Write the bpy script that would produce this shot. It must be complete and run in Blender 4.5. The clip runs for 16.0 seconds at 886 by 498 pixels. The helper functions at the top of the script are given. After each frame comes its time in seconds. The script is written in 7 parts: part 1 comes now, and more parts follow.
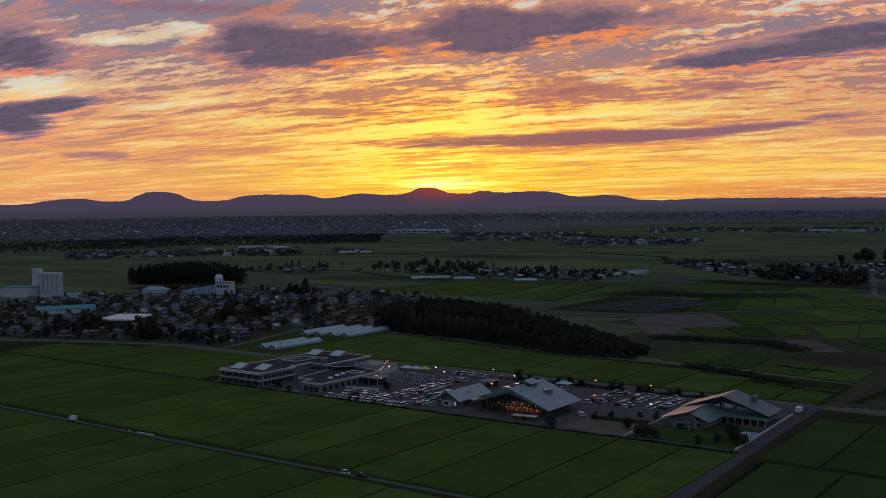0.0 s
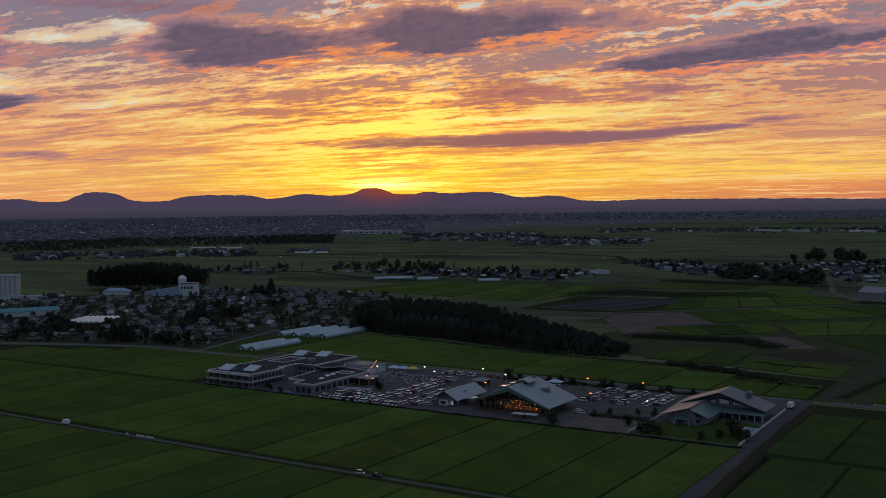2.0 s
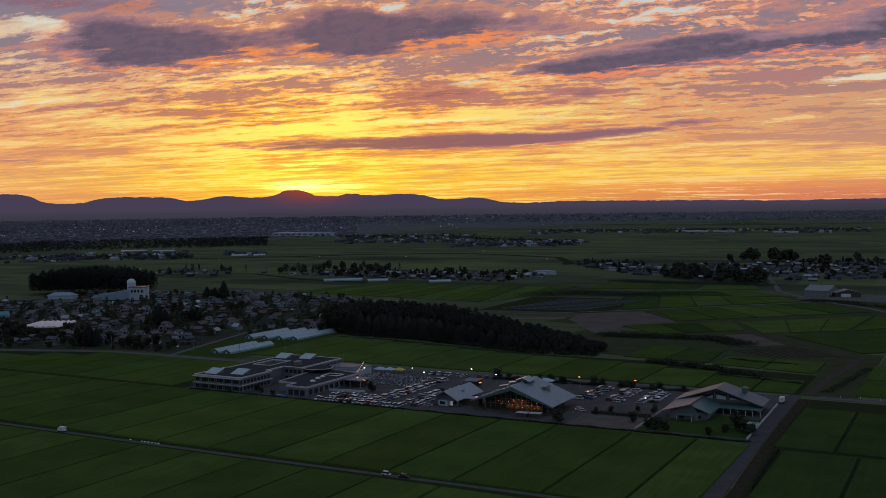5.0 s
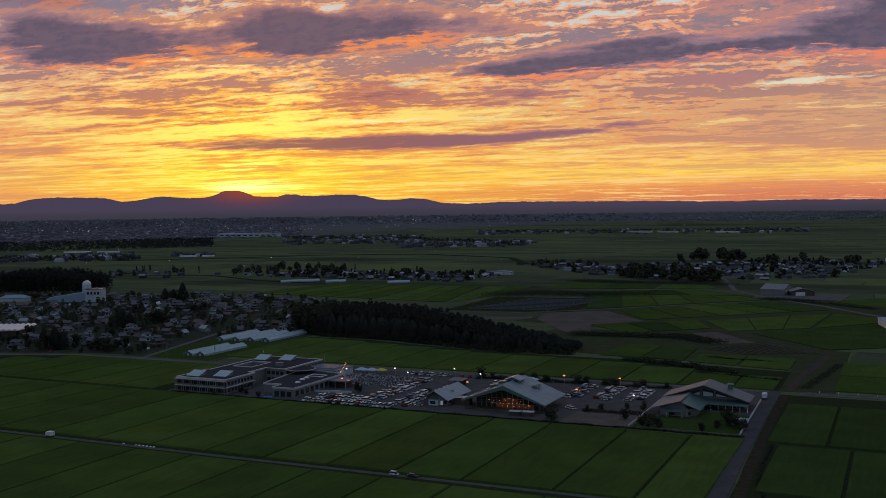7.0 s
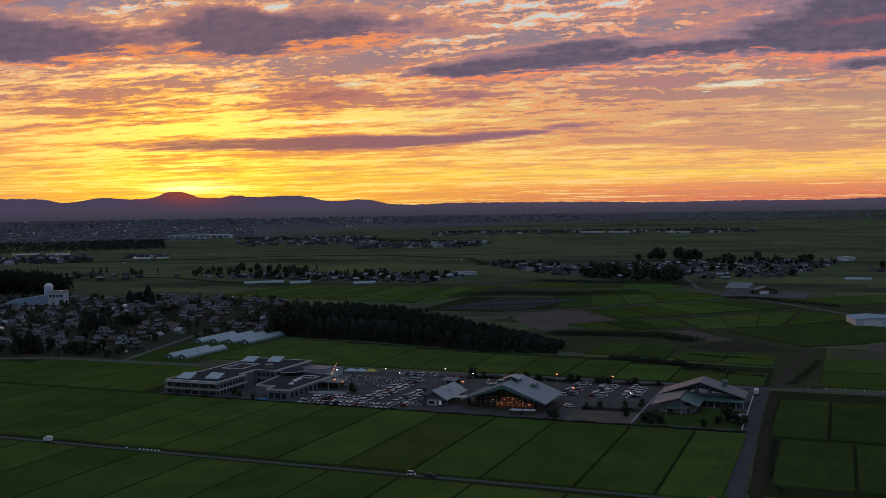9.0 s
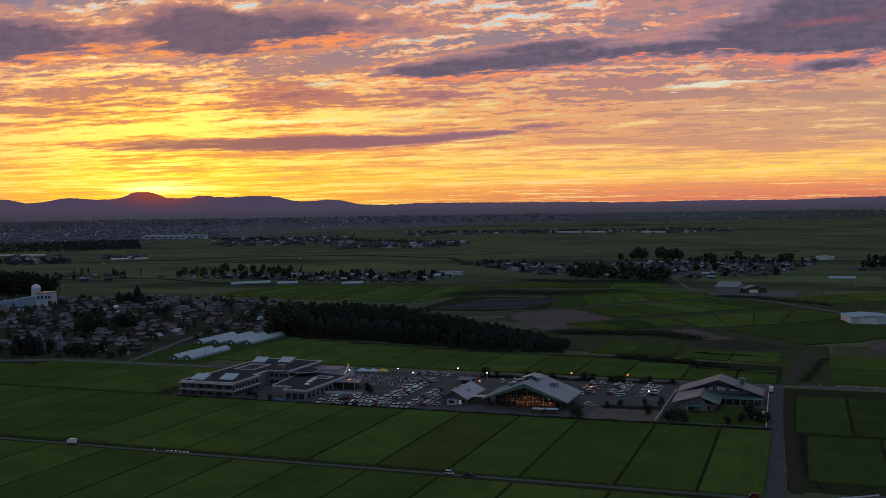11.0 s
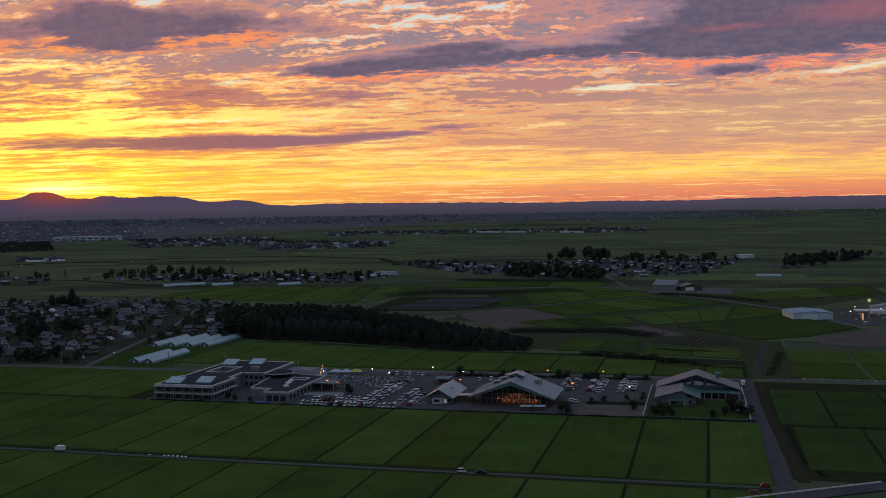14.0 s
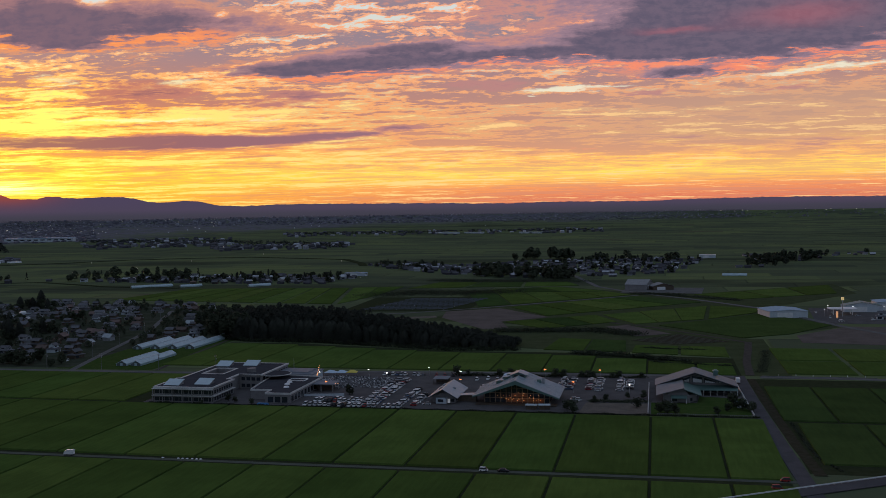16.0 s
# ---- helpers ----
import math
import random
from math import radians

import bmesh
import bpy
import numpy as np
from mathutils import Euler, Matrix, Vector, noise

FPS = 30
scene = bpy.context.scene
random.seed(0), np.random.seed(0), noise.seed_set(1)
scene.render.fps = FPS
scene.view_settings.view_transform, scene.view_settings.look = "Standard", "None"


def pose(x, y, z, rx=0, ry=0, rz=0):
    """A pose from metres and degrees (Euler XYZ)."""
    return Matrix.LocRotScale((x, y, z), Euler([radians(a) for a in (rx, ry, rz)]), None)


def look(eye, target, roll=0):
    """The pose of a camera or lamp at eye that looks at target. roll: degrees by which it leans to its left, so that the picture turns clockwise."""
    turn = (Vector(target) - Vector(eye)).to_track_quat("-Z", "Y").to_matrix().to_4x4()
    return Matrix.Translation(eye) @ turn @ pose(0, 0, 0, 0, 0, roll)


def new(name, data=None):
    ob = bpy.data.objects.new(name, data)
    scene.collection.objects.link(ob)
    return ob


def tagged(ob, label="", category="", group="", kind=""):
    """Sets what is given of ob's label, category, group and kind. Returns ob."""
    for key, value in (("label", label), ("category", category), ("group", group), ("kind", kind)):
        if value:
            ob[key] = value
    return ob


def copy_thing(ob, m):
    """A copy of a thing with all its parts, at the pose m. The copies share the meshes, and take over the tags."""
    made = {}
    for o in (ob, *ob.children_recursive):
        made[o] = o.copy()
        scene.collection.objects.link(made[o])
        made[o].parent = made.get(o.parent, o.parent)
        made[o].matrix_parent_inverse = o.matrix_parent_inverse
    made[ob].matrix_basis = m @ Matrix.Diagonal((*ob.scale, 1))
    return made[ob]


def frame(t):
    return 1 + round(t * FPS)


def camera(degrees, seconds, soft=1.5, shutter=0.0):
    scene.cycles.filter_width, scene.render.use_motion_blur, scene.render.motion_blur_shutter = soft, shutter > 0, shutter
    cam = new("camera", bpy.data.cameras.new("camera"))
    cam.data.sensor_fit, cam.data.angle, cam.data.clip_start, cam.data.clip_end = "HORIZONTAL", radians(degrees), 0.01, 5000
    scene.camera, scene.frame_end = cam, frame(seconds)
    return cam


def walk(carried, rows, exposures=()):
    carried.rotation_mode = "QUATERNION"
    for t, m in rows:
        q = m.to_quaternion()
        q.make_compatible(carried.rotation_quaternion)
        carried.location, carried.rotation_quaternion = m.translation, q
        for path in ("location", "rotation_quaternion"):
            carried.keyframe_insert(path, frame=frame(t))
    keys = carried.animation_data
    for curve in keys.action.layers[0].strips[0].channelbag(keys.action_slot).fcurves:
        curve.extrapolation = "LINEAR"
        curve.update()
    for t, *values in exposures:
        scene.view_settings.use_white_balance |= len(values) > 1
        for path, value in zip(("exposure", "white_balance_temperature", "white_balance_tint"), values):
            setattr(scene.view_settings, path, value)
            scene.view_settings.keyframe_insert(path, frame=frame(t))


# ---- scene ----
# the camera: a drone that drifts sideways about 100 m over the plain
cam = camera(48.44, 16.0, soft=0.8)
# seconds, x, y, z, heading to the left of +y, pitch, roll
ROWS = [
    (0.0, 183.17, 119.86, 101.42, 36.212, -2.293, -0.674),
    (0.5, 178.03, 115.98, 101.37, 35.482, -2.290, -0.689),
    (1.0, 172.64, 111.96, 101.31, 34.666, -2.290, -0.687),
    (1.5, 167.17, 107.97, 101.25, 33.829, -2.290, -0.661),
    (2.0, 161.79, 104.07, 101.19, 33.022, -2.291, -0.672),
    (2.5, 156.27, 100.37, 101.15, 32.235, -2.279, -0.717),
    (3.0, 150.81, 96.83, 101.12, 31.427, -2.279, -0.718),
    (3.5, 145.31, 93.28, 101.12, 30.620, -2.282, -0.712),
    (4.0, 139.73, 89.75, 101.11, 29.816, -2.266, -0.756),
    (6.5, 112.26, 73.45, 101.10, 26.252, -2.223, -0.721),
    (7.0, 106.54, 70.39, 101.10, 25.088, -2.233, -0.756),
    (7.5, 100.50, 67.33, 101.09, 23.963, -2.236, -0.781),
    (8.0, 94.48, 64.49, 101.05, 22.956, -2.240, -0.809),
    (8.5, 88.32, 61.68, 100.98, 22.363, -2.236, -0.821),
    (9.0, 82.29, 59.13, 100.93, 21.979, -2.217, -0.842),
    (11.5, 52.30, 47.14, 101.02, 19.415, -2.241, -0.860),
    (12.0, 46.33, 44.65, 101.03, 18.402, -2.244, -0.843),
    (12.5, 40.22, 42.33, 101.04, 17.412, -2.260, -0.897),
    (13.0, 34.14, 40.32, 101.06, 16.547, -2.271, -0.885),
    (13.5, 28.18, 38.50, 101.08, 15.819, -2.290, -0.943),
    (14.0, 22.00, 36.61, 101.11, 15.033, -2.287, -0.934),
    (14.5, 15.53, 34.67, 101.14, 14.257, -2.270, -0.931),
    (15.0, 8.93, 32.79, 101.16, 13.429, -2.274, -0.951),
    (15.5, 2.56, 30.97, 101.21, 12.711, -2.282, -0.972),
    (16.0, -3.72, 29.10, 101.29, 12.238, -2.289, -0.956),
]
walk(cam, [(t, pose(x, y, z, 90 + pitch, 0, turn) @ pose(0, 0, 0, 0, 0, roll)) for t, x, y, z, turn, pitch, roll in ROWS],
     exposures=[(0.0, 0.0), (8.0, 0.06), (16.0, 0.24)])

# ---- world: a sunset sky with layered cloud, and far mountains on its rim ----
def lin(r, g, b):
    """Linear colour from 0..255 display values."""
    return tuple((c / 255 / 12.92) if c < 10.3 else ((c / 255 + 0.055) / 1.055) ** 2.4 for c in (r, g, b))


class Nodes:
    """Short hand for building a node tree."""
    def __init__(self, tree):
        self.tree, self.n, self.l = tree, tree.nodes, tree.links

    def add(self, kind):
        return self.n.new(kind)

    def put(self, socket, value):
        if isinstance(value, bpy.types.NodeSocket):
            self.l.new(value, socket)
        elif value is not None:
            if socket.type == "RGBA" and len(value) == 3:
                value = (*value, 1)
            socket.default_value = value

    def math(self, op, a, b=None, c=None, clamp=False):
        node = self.add("ShaderNodeMath")
        node.operation, node.use_clamp = op, clamp
        for socket, value in zip(node.inputs, (a, b, c)):
            self.put(socket, value)
        return node.outputs[0]

    def xyz(self, x, y, z=0.0):
        node = self.add("ShaderNodeCombineXYZ")
        for socket, value in zip(node.inputs, (x, y, z)):
            self.put(socket, value)
        return node.outputs[0]

    def noise(self, vector, scale=1.0, detail=4.0, rough=0.5, distort=0.0):
        node = self.add("ShaderNodeTexNoise")
        self.put(node.inputs["Vector"], vector)
        for key, value in (("Scale", scale), ("Detail", detail), ("Roughness", rough), ("Distortion", distort)):
            node.inputs[key].default_value = value
        return node.outputs["Fac"]

    def smooth(self, value, lo, hi, to0=0.0, to1=1.0):
        node = self.add("ShaderNodeMapRange")
        node.interpolation_type = "SMOOTHSTEP"
        for socket, v in zip(node.inputs, (value, lo, hi, to0, to1)):
            self.put(socket, v)
        return node.outputs[0]

    def mix(self, fac, a, b, blend="MIX"):
        node = self.add("ShaderNodeMix")
        node.data_type, node.blend_type = "RGBA", blend
        for socket, value in zip((node.inputs[0], node.inputs[6], node.inputs[7]), (fac, a, b)):
            self.put(socket, value)
        return node.outputs[2]

    def ramp(self, fac, stops):
        node = self.add("ShaderNodeValToRGB")
        el = node.color_ramp.elements
        while len(el) < len(stops):
            el.new(0.5)
        for e, (at, colour) in zip(el, stops):
            e.position, e.color = at, (*colour, 1)
        self.put(node.inputs[0], fac)
        return node.outputs[0]


# cloud masses: azimuth and height of the middle, half width and half height, slope, weight
DARK_BANKS = [(-59.3, 8.60, 2.8, 1.45, 0.0, 0.62), (-44.0, 9.41, 5.6, 0.90, 0.02, 0.70), (-45.6, 8.39, 2.6, 0.40, 0.0, 0.48), (-47.5, 10.2, 3.0, 0.60, 0.0, 0.36),
              (-33.9, 10.32, 2.5, 1.10, 0.0, 0.50), (-29.4, 10.45, 6.8, 0.90, 0.0, 0.60), (-32.9, 9.29, 2.8, 0.34, 0.0, 0.36), (-18.2, 8.25, 6.4, 0.52, 0.06, 0.80),
              (-14.2, 9.28, 3.8, 0.28, 0.05, 0.52), (-57.9, 5.79, 2.8, 0.44, 0.17, 0.80), (-59.6, 4.74, 2.1, 0.74, 0.0, 0.76), (4.0, 9.10, 8.6, 1.08, 0.0, 0.95),
              (7.6, 10.7, 9.4, 1.15, 0.0, 0.95), (-7.3, 8.80, 4.5, 0.34, 0.0, 0.46), (1.6, 7.48, 2.6, 0.26, 0.03, 0.50), (9.0, 12.4, 12.0, 1.0, 0.0, 0.6)]
SOFT_BANKS = [(-49.9, 11.3, 12.5, 0.85, 0.0, 0.62), (-55.5, 3.19, 2.3, 0.26, 0.0, 0.60), (-51.9, 2.96, 2.1, 0.10, 0.0, 0.40), (-29.1, 6.89, 3.8, 0.66, 0.0, 0.55),
              (-31.0, 6.20, 2.0, 0.33, 0.0, 0.32), (-20.0, 6.66, 2.1, 0.36, 0.0, 0.58), (-22.1, 6.13, 3.9, 0.30, 0.0, 0.40), (-28.6, 3.98, 9.6, 0.36, 0.018, 1.30),
              (-17.6, 4.42, 2.8, 0.14, 0.03, 0.55), (-14.5, 4.79, 1.5, 0.18, 0.0, 0.60), (-47.9, 5.60, 6.6, 0.99, 0.10, 0.16), (-9.6, 7.14, 3.5, 0.46, 0.0, 0.45),
              (-0.3, 6.37, 3.1, 0.20, 0.03, 0.48), (7.3, 6.32, 4.9, 0.15, 0.02, 0.38), (8.7, 3.30, 3.9, 0.46, 0.0, 0.30), (1.2, 3.86, 3.0, 0.12, 0.0, 0.34)]
OPENINGS = [(-58.4, 6.95, 2.5, 0.72, 0.04, 0.70), (-54.5, 9.45, 2.8, 0.30, 0.0, 0.50), (-50.2, 10.21, 2.0, 0.50, 0.0, 0.60), (-51.6, 6.02, 3.6, 0.28, 0.10, 0.50),
            (-37.5, 10.61, 1.0, 0.28, 0.0, 0.35), (-31.6, 11.39, 1.2, 0.40, 0.0, 0.55), (-33.3, 7.30, 1.5, 0.36, 0.0, 0.42), (-20.6, 9.86, 3.0, 0.20, 0.04, 0.40),
            (-26.5, 7.35, 2.0, 0.28, 0.0, 0.38), (-30.7, 5.17, 3.4, 0.14, 0.02, 0.55), (-24.3, 5.32, 4.9, 0.22, 0.0, 0.34), (-5.1, 6.76, 3.6, 0.20, 0.03, 0.60),
            (7.8, 7.19, 5.6, 0.22, 0.05, 0.60)]


def build_sky():
    world = bpy.data.worlds.new("sunset_sky")
    scene.world = world
    world.use_nodes = True
    k = Nodes(world.node_tree)
    k.n.clear()
    way = k.add("ShaderNodeTexCoord").outputs["Generated"]
    split = k.add("ShaderNodeSeparateXYZ")
    k.put(split.inputs[0], way)
    deg = 180 / math.pi
    az = k.math("MULTIPLY", k.math("ARCTAN2", split.outputs[0], split.outputs[1]), deg)
    el = k.math("MULTIPLY", k.math("ARCSINE", split.outputs[2]), deg)
    # clear sky: warm towards the set sun, paler and cooler with height
    up = k.math("DIVIDE", k.math("ADD", el, 1.0), 31.0, clamp=True)
    at = lambda d: (d + 1.0) / 31.0
    near_sun = k.ramp(up, [(0.0, lin(250, 165, 45)), (at(1.0), lin(255, 190, 48)), (at(2.2), lin(255, 206, 64)), (at(3.4), lin(254, 202, 88)), (at(5.5), lin(255, 212, 112)),
                           (at(7.5), lin(248, 206, 128)), (at(9.5), lin(222, 212, 182)), (at(11.5), lin(202, 206, 200)), (at(16), lin(140, 152, 170)), (1.0, lin(80, 108, 138))])
    far_off = k.ramp(up, [(0.0, lin(192, 96, 84)), (at(0.6), lin(208, 108, 82)), (at(1.2), lin(230, 140, 86)), (at(2.0), lin(255, 212, 92)), (at(2.8), lin(246, 190, 96)), (at(4.0), lin(208, 152, 108)),
                          (at(6.4), lin(200, 160, 132)), (at(9.0), lin(206, 196, 180)), (at(11.5), lin(198, 204, 202)), (at(16), lin(140, 152, 170)), (1.0, lin(80, 108, 138))])
    off = k.math("SUBTRACT", az, -36.2)
    toward = k.math("EXPONENT", k.math("MULTIPLY", k.math("POWER", k.math("ABSOLUTE", k.math("DIVIDE", off, k.smooth(off, -8.0, 8.0, 12.5, 17.0))), 2.0), -1.0))
    peach = k.mix(k.smooth(el, 3.0, 8.0), lin(236, 164, 104), lin(214, 182, 154))
    far_off = k.mix(k.smooth(off, -4.0, -16.0, 0.0, 0.8), far_off, peach)
    sky = k.mix(toward, far_off, near_sun)
    back = k.smooth(k.math("ABSOLUTE", off), 50.0, 80.0)
    # cloud streets run towards a far point beyond the left end of the ridge, and flatten towards the horizon
    fan = k.math("MAXIMUM", k.math("SINE", k.math("DIVIDE", k.math("ADD", az, 96.0), deg)), 0.3)
    v = k.math("MULTIPLY", k.math("LOGARITHM", k.math("DIVIDE", k.math("MAXIMUM", k.math("ADD", el, 1.0), 0.2), fan), math.e), 6.0)
    spot = lambda fu, fv, seed=0.0, vv=None: k.xyz(k.math("MULTIPLY", az, fu), k.math("MULTIPLY", vv or v, fv), seed)
    less = lambda n: k.math("SUBTRACT", n, 0.5)
    w1 = less(k.noise(spot(0.22, 0.9), 1.3, 4, 0.55))
    w2 = less(k.noise(spot(0.26, 0.9, 7.3), 1.5, 4, 0.55))
    w3 = less(k.noise(spot(0.9, 2.6, 2.3), 1.5, 5, 0.62))
    vw = k.math("MULTIPLY_ADD", w3, 0.05, k.math("MULTIPLY_ADD", w2, 0.30, v))
    # streaks of high cloud at three sizes
    broad = k.noise(spot(0.11, 1.5, 1.0, vw), 1.5, 7, 0.62)
    fine = k.noise(spot(0.26, 3.4, 3.1, vw), 1.5, 6, 0.62)
    comb = k.noise(spot(0.80, 7.5, 5.7, vw), 1.5, 5, 0.62)
    curl = k.noise(spot(0.85, 3.0, 8.7, vw), 1.6, 7, 0.64)
    streak = k.math("ADD", k.math("MULTIPLY", broad, 0.50), k.math("ADD", k.math("MULTIPLY", fine, 0.32), k.math("MULTIPLY", comb, 0.18)))
    streak = k.math("MULTIPLY_ADD", less(curl), k.smooth(el, 4.0, 9.0, 0.06, 0.20), streak)

    azb = k.math("MULTIPLY_ADD", w3, 1.4, k.math("MULTIPLY_ADD", w1, 2.6, az))
    rough_el = k.smooth(el, 2.5, 7.0, 0.35, 1.0)
    elb = k.math("MULTIPLY_ADD", k.math("ADD", k.math("MULTIPLY", w3, 0.34), k.math("ADD", k.math("MULTIPLY", w2, 0.50), k.math("MULTIPLY", less(fine), 0.5))), rough_el, el)

    def heap(masses, want_under=False):
        total = under = None
        for a, e, ra, re, slope, weight in masses:
            dx = k.math("SUBTRACT", azb, a)
            dy = k.math("DIVIDE", k.math("SUBTRACT", k.math("MULTIPLY_ADD", dx, -slope, elb), e), re)
            dx = k.math("DIVIDE", dx, ra)
            g = k.math("MULTIPLY", k.math("EXPONENT", k.math("MULTIPLY", k.math("MULTIPLY_ADD", dx, dx, k.math("MULTIPLY", dy, dy)), -1.0)), weight)
            total = g if total is None else k.math("ADD", g, total)
            if want_under:
                low = k.math("MULTIPLY", g, dy)
                under = low if under is None else k.math("ADD", low, under)
        return total, under

    dark, under = heap(DARK_BANKS, True)
    soft, _ = heap(SOFT_BANKS)
    clear, _ = heap(OPENINGS)
    # the broken veil: gold in its thin places, orange, then dusty mauve where it is thick
    veil = k.math("ADD", streak, k.math("SUBTRACT", k.math("MULTIPLY", k.math("ADD", soft, dark), 0.10), k.math("MULTIPLY", clear, 0.16)))
    veil = k.math("ADD", veil, k.math("ADD", k.smooth(el, 4.0, 10.0, -0.012, 0.060), k.math("ADD", k.smooth(off, -5.0, -13.0, 0.0, 0.022), k.smooth(off, 14.0, 34.0, 0.0, 0.030))))
    gold = k.mix(toward, lin(246, 200, 136), lin(255, 229, 108))
    sky = k.mix(k.math("MULTIPLY", k.smooth(veil, 0.485, 0.435), k.smooth(el, 11.0, 7.5, 0.0, 0.85)), sky, gold)
    amber = k.mix(k.smooth(el, 5.0, 9.5), k.mix(toward, lin(230, 160, 112), lin(250, 160, 60)), k.mix(toward, k.mix(k.smooth(off, -6.0, 10.0), lin(192, 164, 156), lin(238, 152, 104)), lin(236, 164, 108)))
    sky = k.mix(k.math("MULTIPLY", k.smooth(veil, 0.480, 0.515), k.smooth(el, 1.6, 3.6, 0.26, 0.85)), sky, amber)
    mauve = k.mix(k.smooth(el, 5.0, 10.0), k.mix(toward, lin(172, 126, 118), lin(192, 122, 92)), k.mix(toward, lin(126, 118, 134), lin(144, 122, 132)))
    sky = k.mix(k.math("MULTIPLY", k.smooth(veil, 0.520, 0.565), k.smooth(el, 1.8, 6.0, 0.30, 0.92)), sky, mauve)
    # right of the sunset a thin even haze of cloud dulls the middle heights
    dim = k.math("MULTIPLY", k.smooth(az, -16.0, 6.0), k.math("MULTIPLY", k.smooth(el, 2.6, 4.2), k.smooth(el, 7.5, 5.5)))
    sky = k.mix(k.math("MULTIPLY", dim, k.smooth(veil, 0.44, 0.52, 0.3, 0.75)), sky, lin(186, 148, 124))
    # openings show paler sky
    wisp = k.smooth(k.math("ADD", clear, k.math("ADD", k.math("MULTIPLY", less(fine), 1.3), k.math("MULTIPLY", less(curl), 0.5))), 0.27, 0.56)
    sky = k.mix(k.math("MULTIPLY", wisp, 0.85), sky, k.mix(toward, lin(222, 220, 198), k.mix(k.smooth(el, 6.5, 9.5), lin(255, 236, 160), lin(214, 212, 206))))
    # soft mauve banks, then the dark ones with a burning rim
    puff = k.noise(spot(0.16, 0.9, 11.0, vw), 1.3, 8, 0.62)
    ragged = k.math("ADD", k.math("ADD", k.math("MULTIPLY", less(puff), 0.45), k.math("MULTIPLY", less(broad), 0.25)), k.math("ADD", k.math("MULTIPLY", less(fine), 0.50), k.math("ADD", k.math("MULTIPLY", less(curl), 0.20), k.math("MULTIPLY", less(comb), 0.22))))
    bank = k.math("ADD", soft, ragged)
    sky = k.mix(k.smooth(bank, 0.22, 0.44, 0.0, 0.85), sky, k.mix(k.smooth(el, 8.0, 10.5), k.mix(toward, lin(176, 126, 124), lin(186, 114, 96)), lin(136, 124, 140)))
    sky = k.mix(k.smooth(bank, 0.42, 0.66, 0.0, 0.88), sky, k.mix(toward, lin(134, 104, 122), lin(140, 92, 94)))
    dens = k.math("ADD", k.math("MULTIPLY_ADD", clear, -0.35, dark), k.math("ADD", ragged, k.smooth(el, 6.0, 11.5, -0.04, 0.07)))
    lit = k.mix(toward, lin(240, 146, 108), lin(253, 160, 70))
    half = k.mix(toward, lin(142, 118, 134), lin(156, 114, 118))
    core = k.mix(toward, lin(88, 82, 101), lin(104, 88, 104))
    sky = k.mix(k.smooth(dens, 0.08, 0.20, 0.0, 0.42), sky, lit)
    sky = k.mix(k.smooth(dens, 0.15, 0.32, 0.0, 0.92), sky, half)
    shred = k.smooth(k.math("ADD", k.math("MULTIPLY", curl, 0.6), k.math("MULTIPLY", fine, 0.4)), 0.42, 0.60, 0.80, 0.98)
    sky = k.mix(k.math("MULTIPLY", k.smooth(dens, 0.26, 0.56), shred), sky, core)
    belly = k.math("MULTIPLY", k.smooth(under, -0.05, -0.18), k.math("MULTIPLY", k.smooth(dens, 0.10, 0.20), k.smooth(k.math("ADD", dens, k.math("MULTIPLY", less(fine), 1.2)), 0.36, 0.22)))
    sky = k.mix(k.math("MULTIPLY", belly, k.smooth(el, 5.0, 7.0, 0.1, 0.65)), sky, k.mix(toward, lin(250, 136, 92), lin(255, 148, 62)))
    # rose light caught high on the right-hand bank
    for a, e, ra, re in ((7.9, 10.2, 3.2, 0.55), (1.0, 9.8, 2.0, 0.16), (10.1, 7.9, 0.6, 0.14)):
        dx, dy = k.math("DIVIDE", k.math("SUBTRACT", azb, a), ra), k.math("DIVIDE", k.math("SUBTRACT", elb, e), re)
        g = k.math("EXPONENT", k.math("MULTIPLY", k.math("MULTIPLY_ADD", dx, dx, k.math("MULTIPLY", dy, dy)), -1.0))
        sky = k.mix(k.math("MULTIPLY", g, 0.34), sky, lin(186, 98, 104))
    # away from the sunset cloud and sky are a dull blue
    dull = k.mix(k.smooth(dens, 0.0, 0.25), lin(112, 126, 146), lin(98, 112, 132))
    sky = k.mix(k.math("MULTIPLY", back, 0.95), sky, dull)
    # overhead the cloud sheet evens out
    sky = k.mix(k.smooth(el, 12.5, 20.0), sky, k.mix(k.smooth(el, 20.0, 80.0), k.mix(back, lin(118, 126, 145), lin(106, 119, 140)), lin(113, 127, 149)))

    # glow round the set sun
    def glow(width, height, e0):
        a = k.math("POWER", k.math("ABSOLUTE", k.math("DIVIDE", off, width)), 2.0)
        b = k.math("POWER", k.math("ABSOLUTE", k.math("DIVIDE", k.math("SUBTRACT", el, e0), height)), 2.0)
        return k.math("EXPONENT", k.math("MULTIPLY", k.math("ADD", a, b), -1.0))
    gap = k.math("MULTIPLY", k.smooth(dens, 0.30, 0.06), k.smooth(veil, 0.56, 0.47, 0.25, 1.0))
    sky = k.mix(k.math("MULTIPLY", glow(6.0, 4.6, 3.0), k.math("MULTIPLY", gap, 0.30)), sky, (1.1, 0.62, 0.0), "ADD")
    sky = k.mix(k.math("MULTIPLY", glow(2.2, 0.34, 1.55), k.smooth(veil, 0.56, 0.44, 0.2, 1.0)), sky, (1.9, 1.45, 0.45), "ADD")
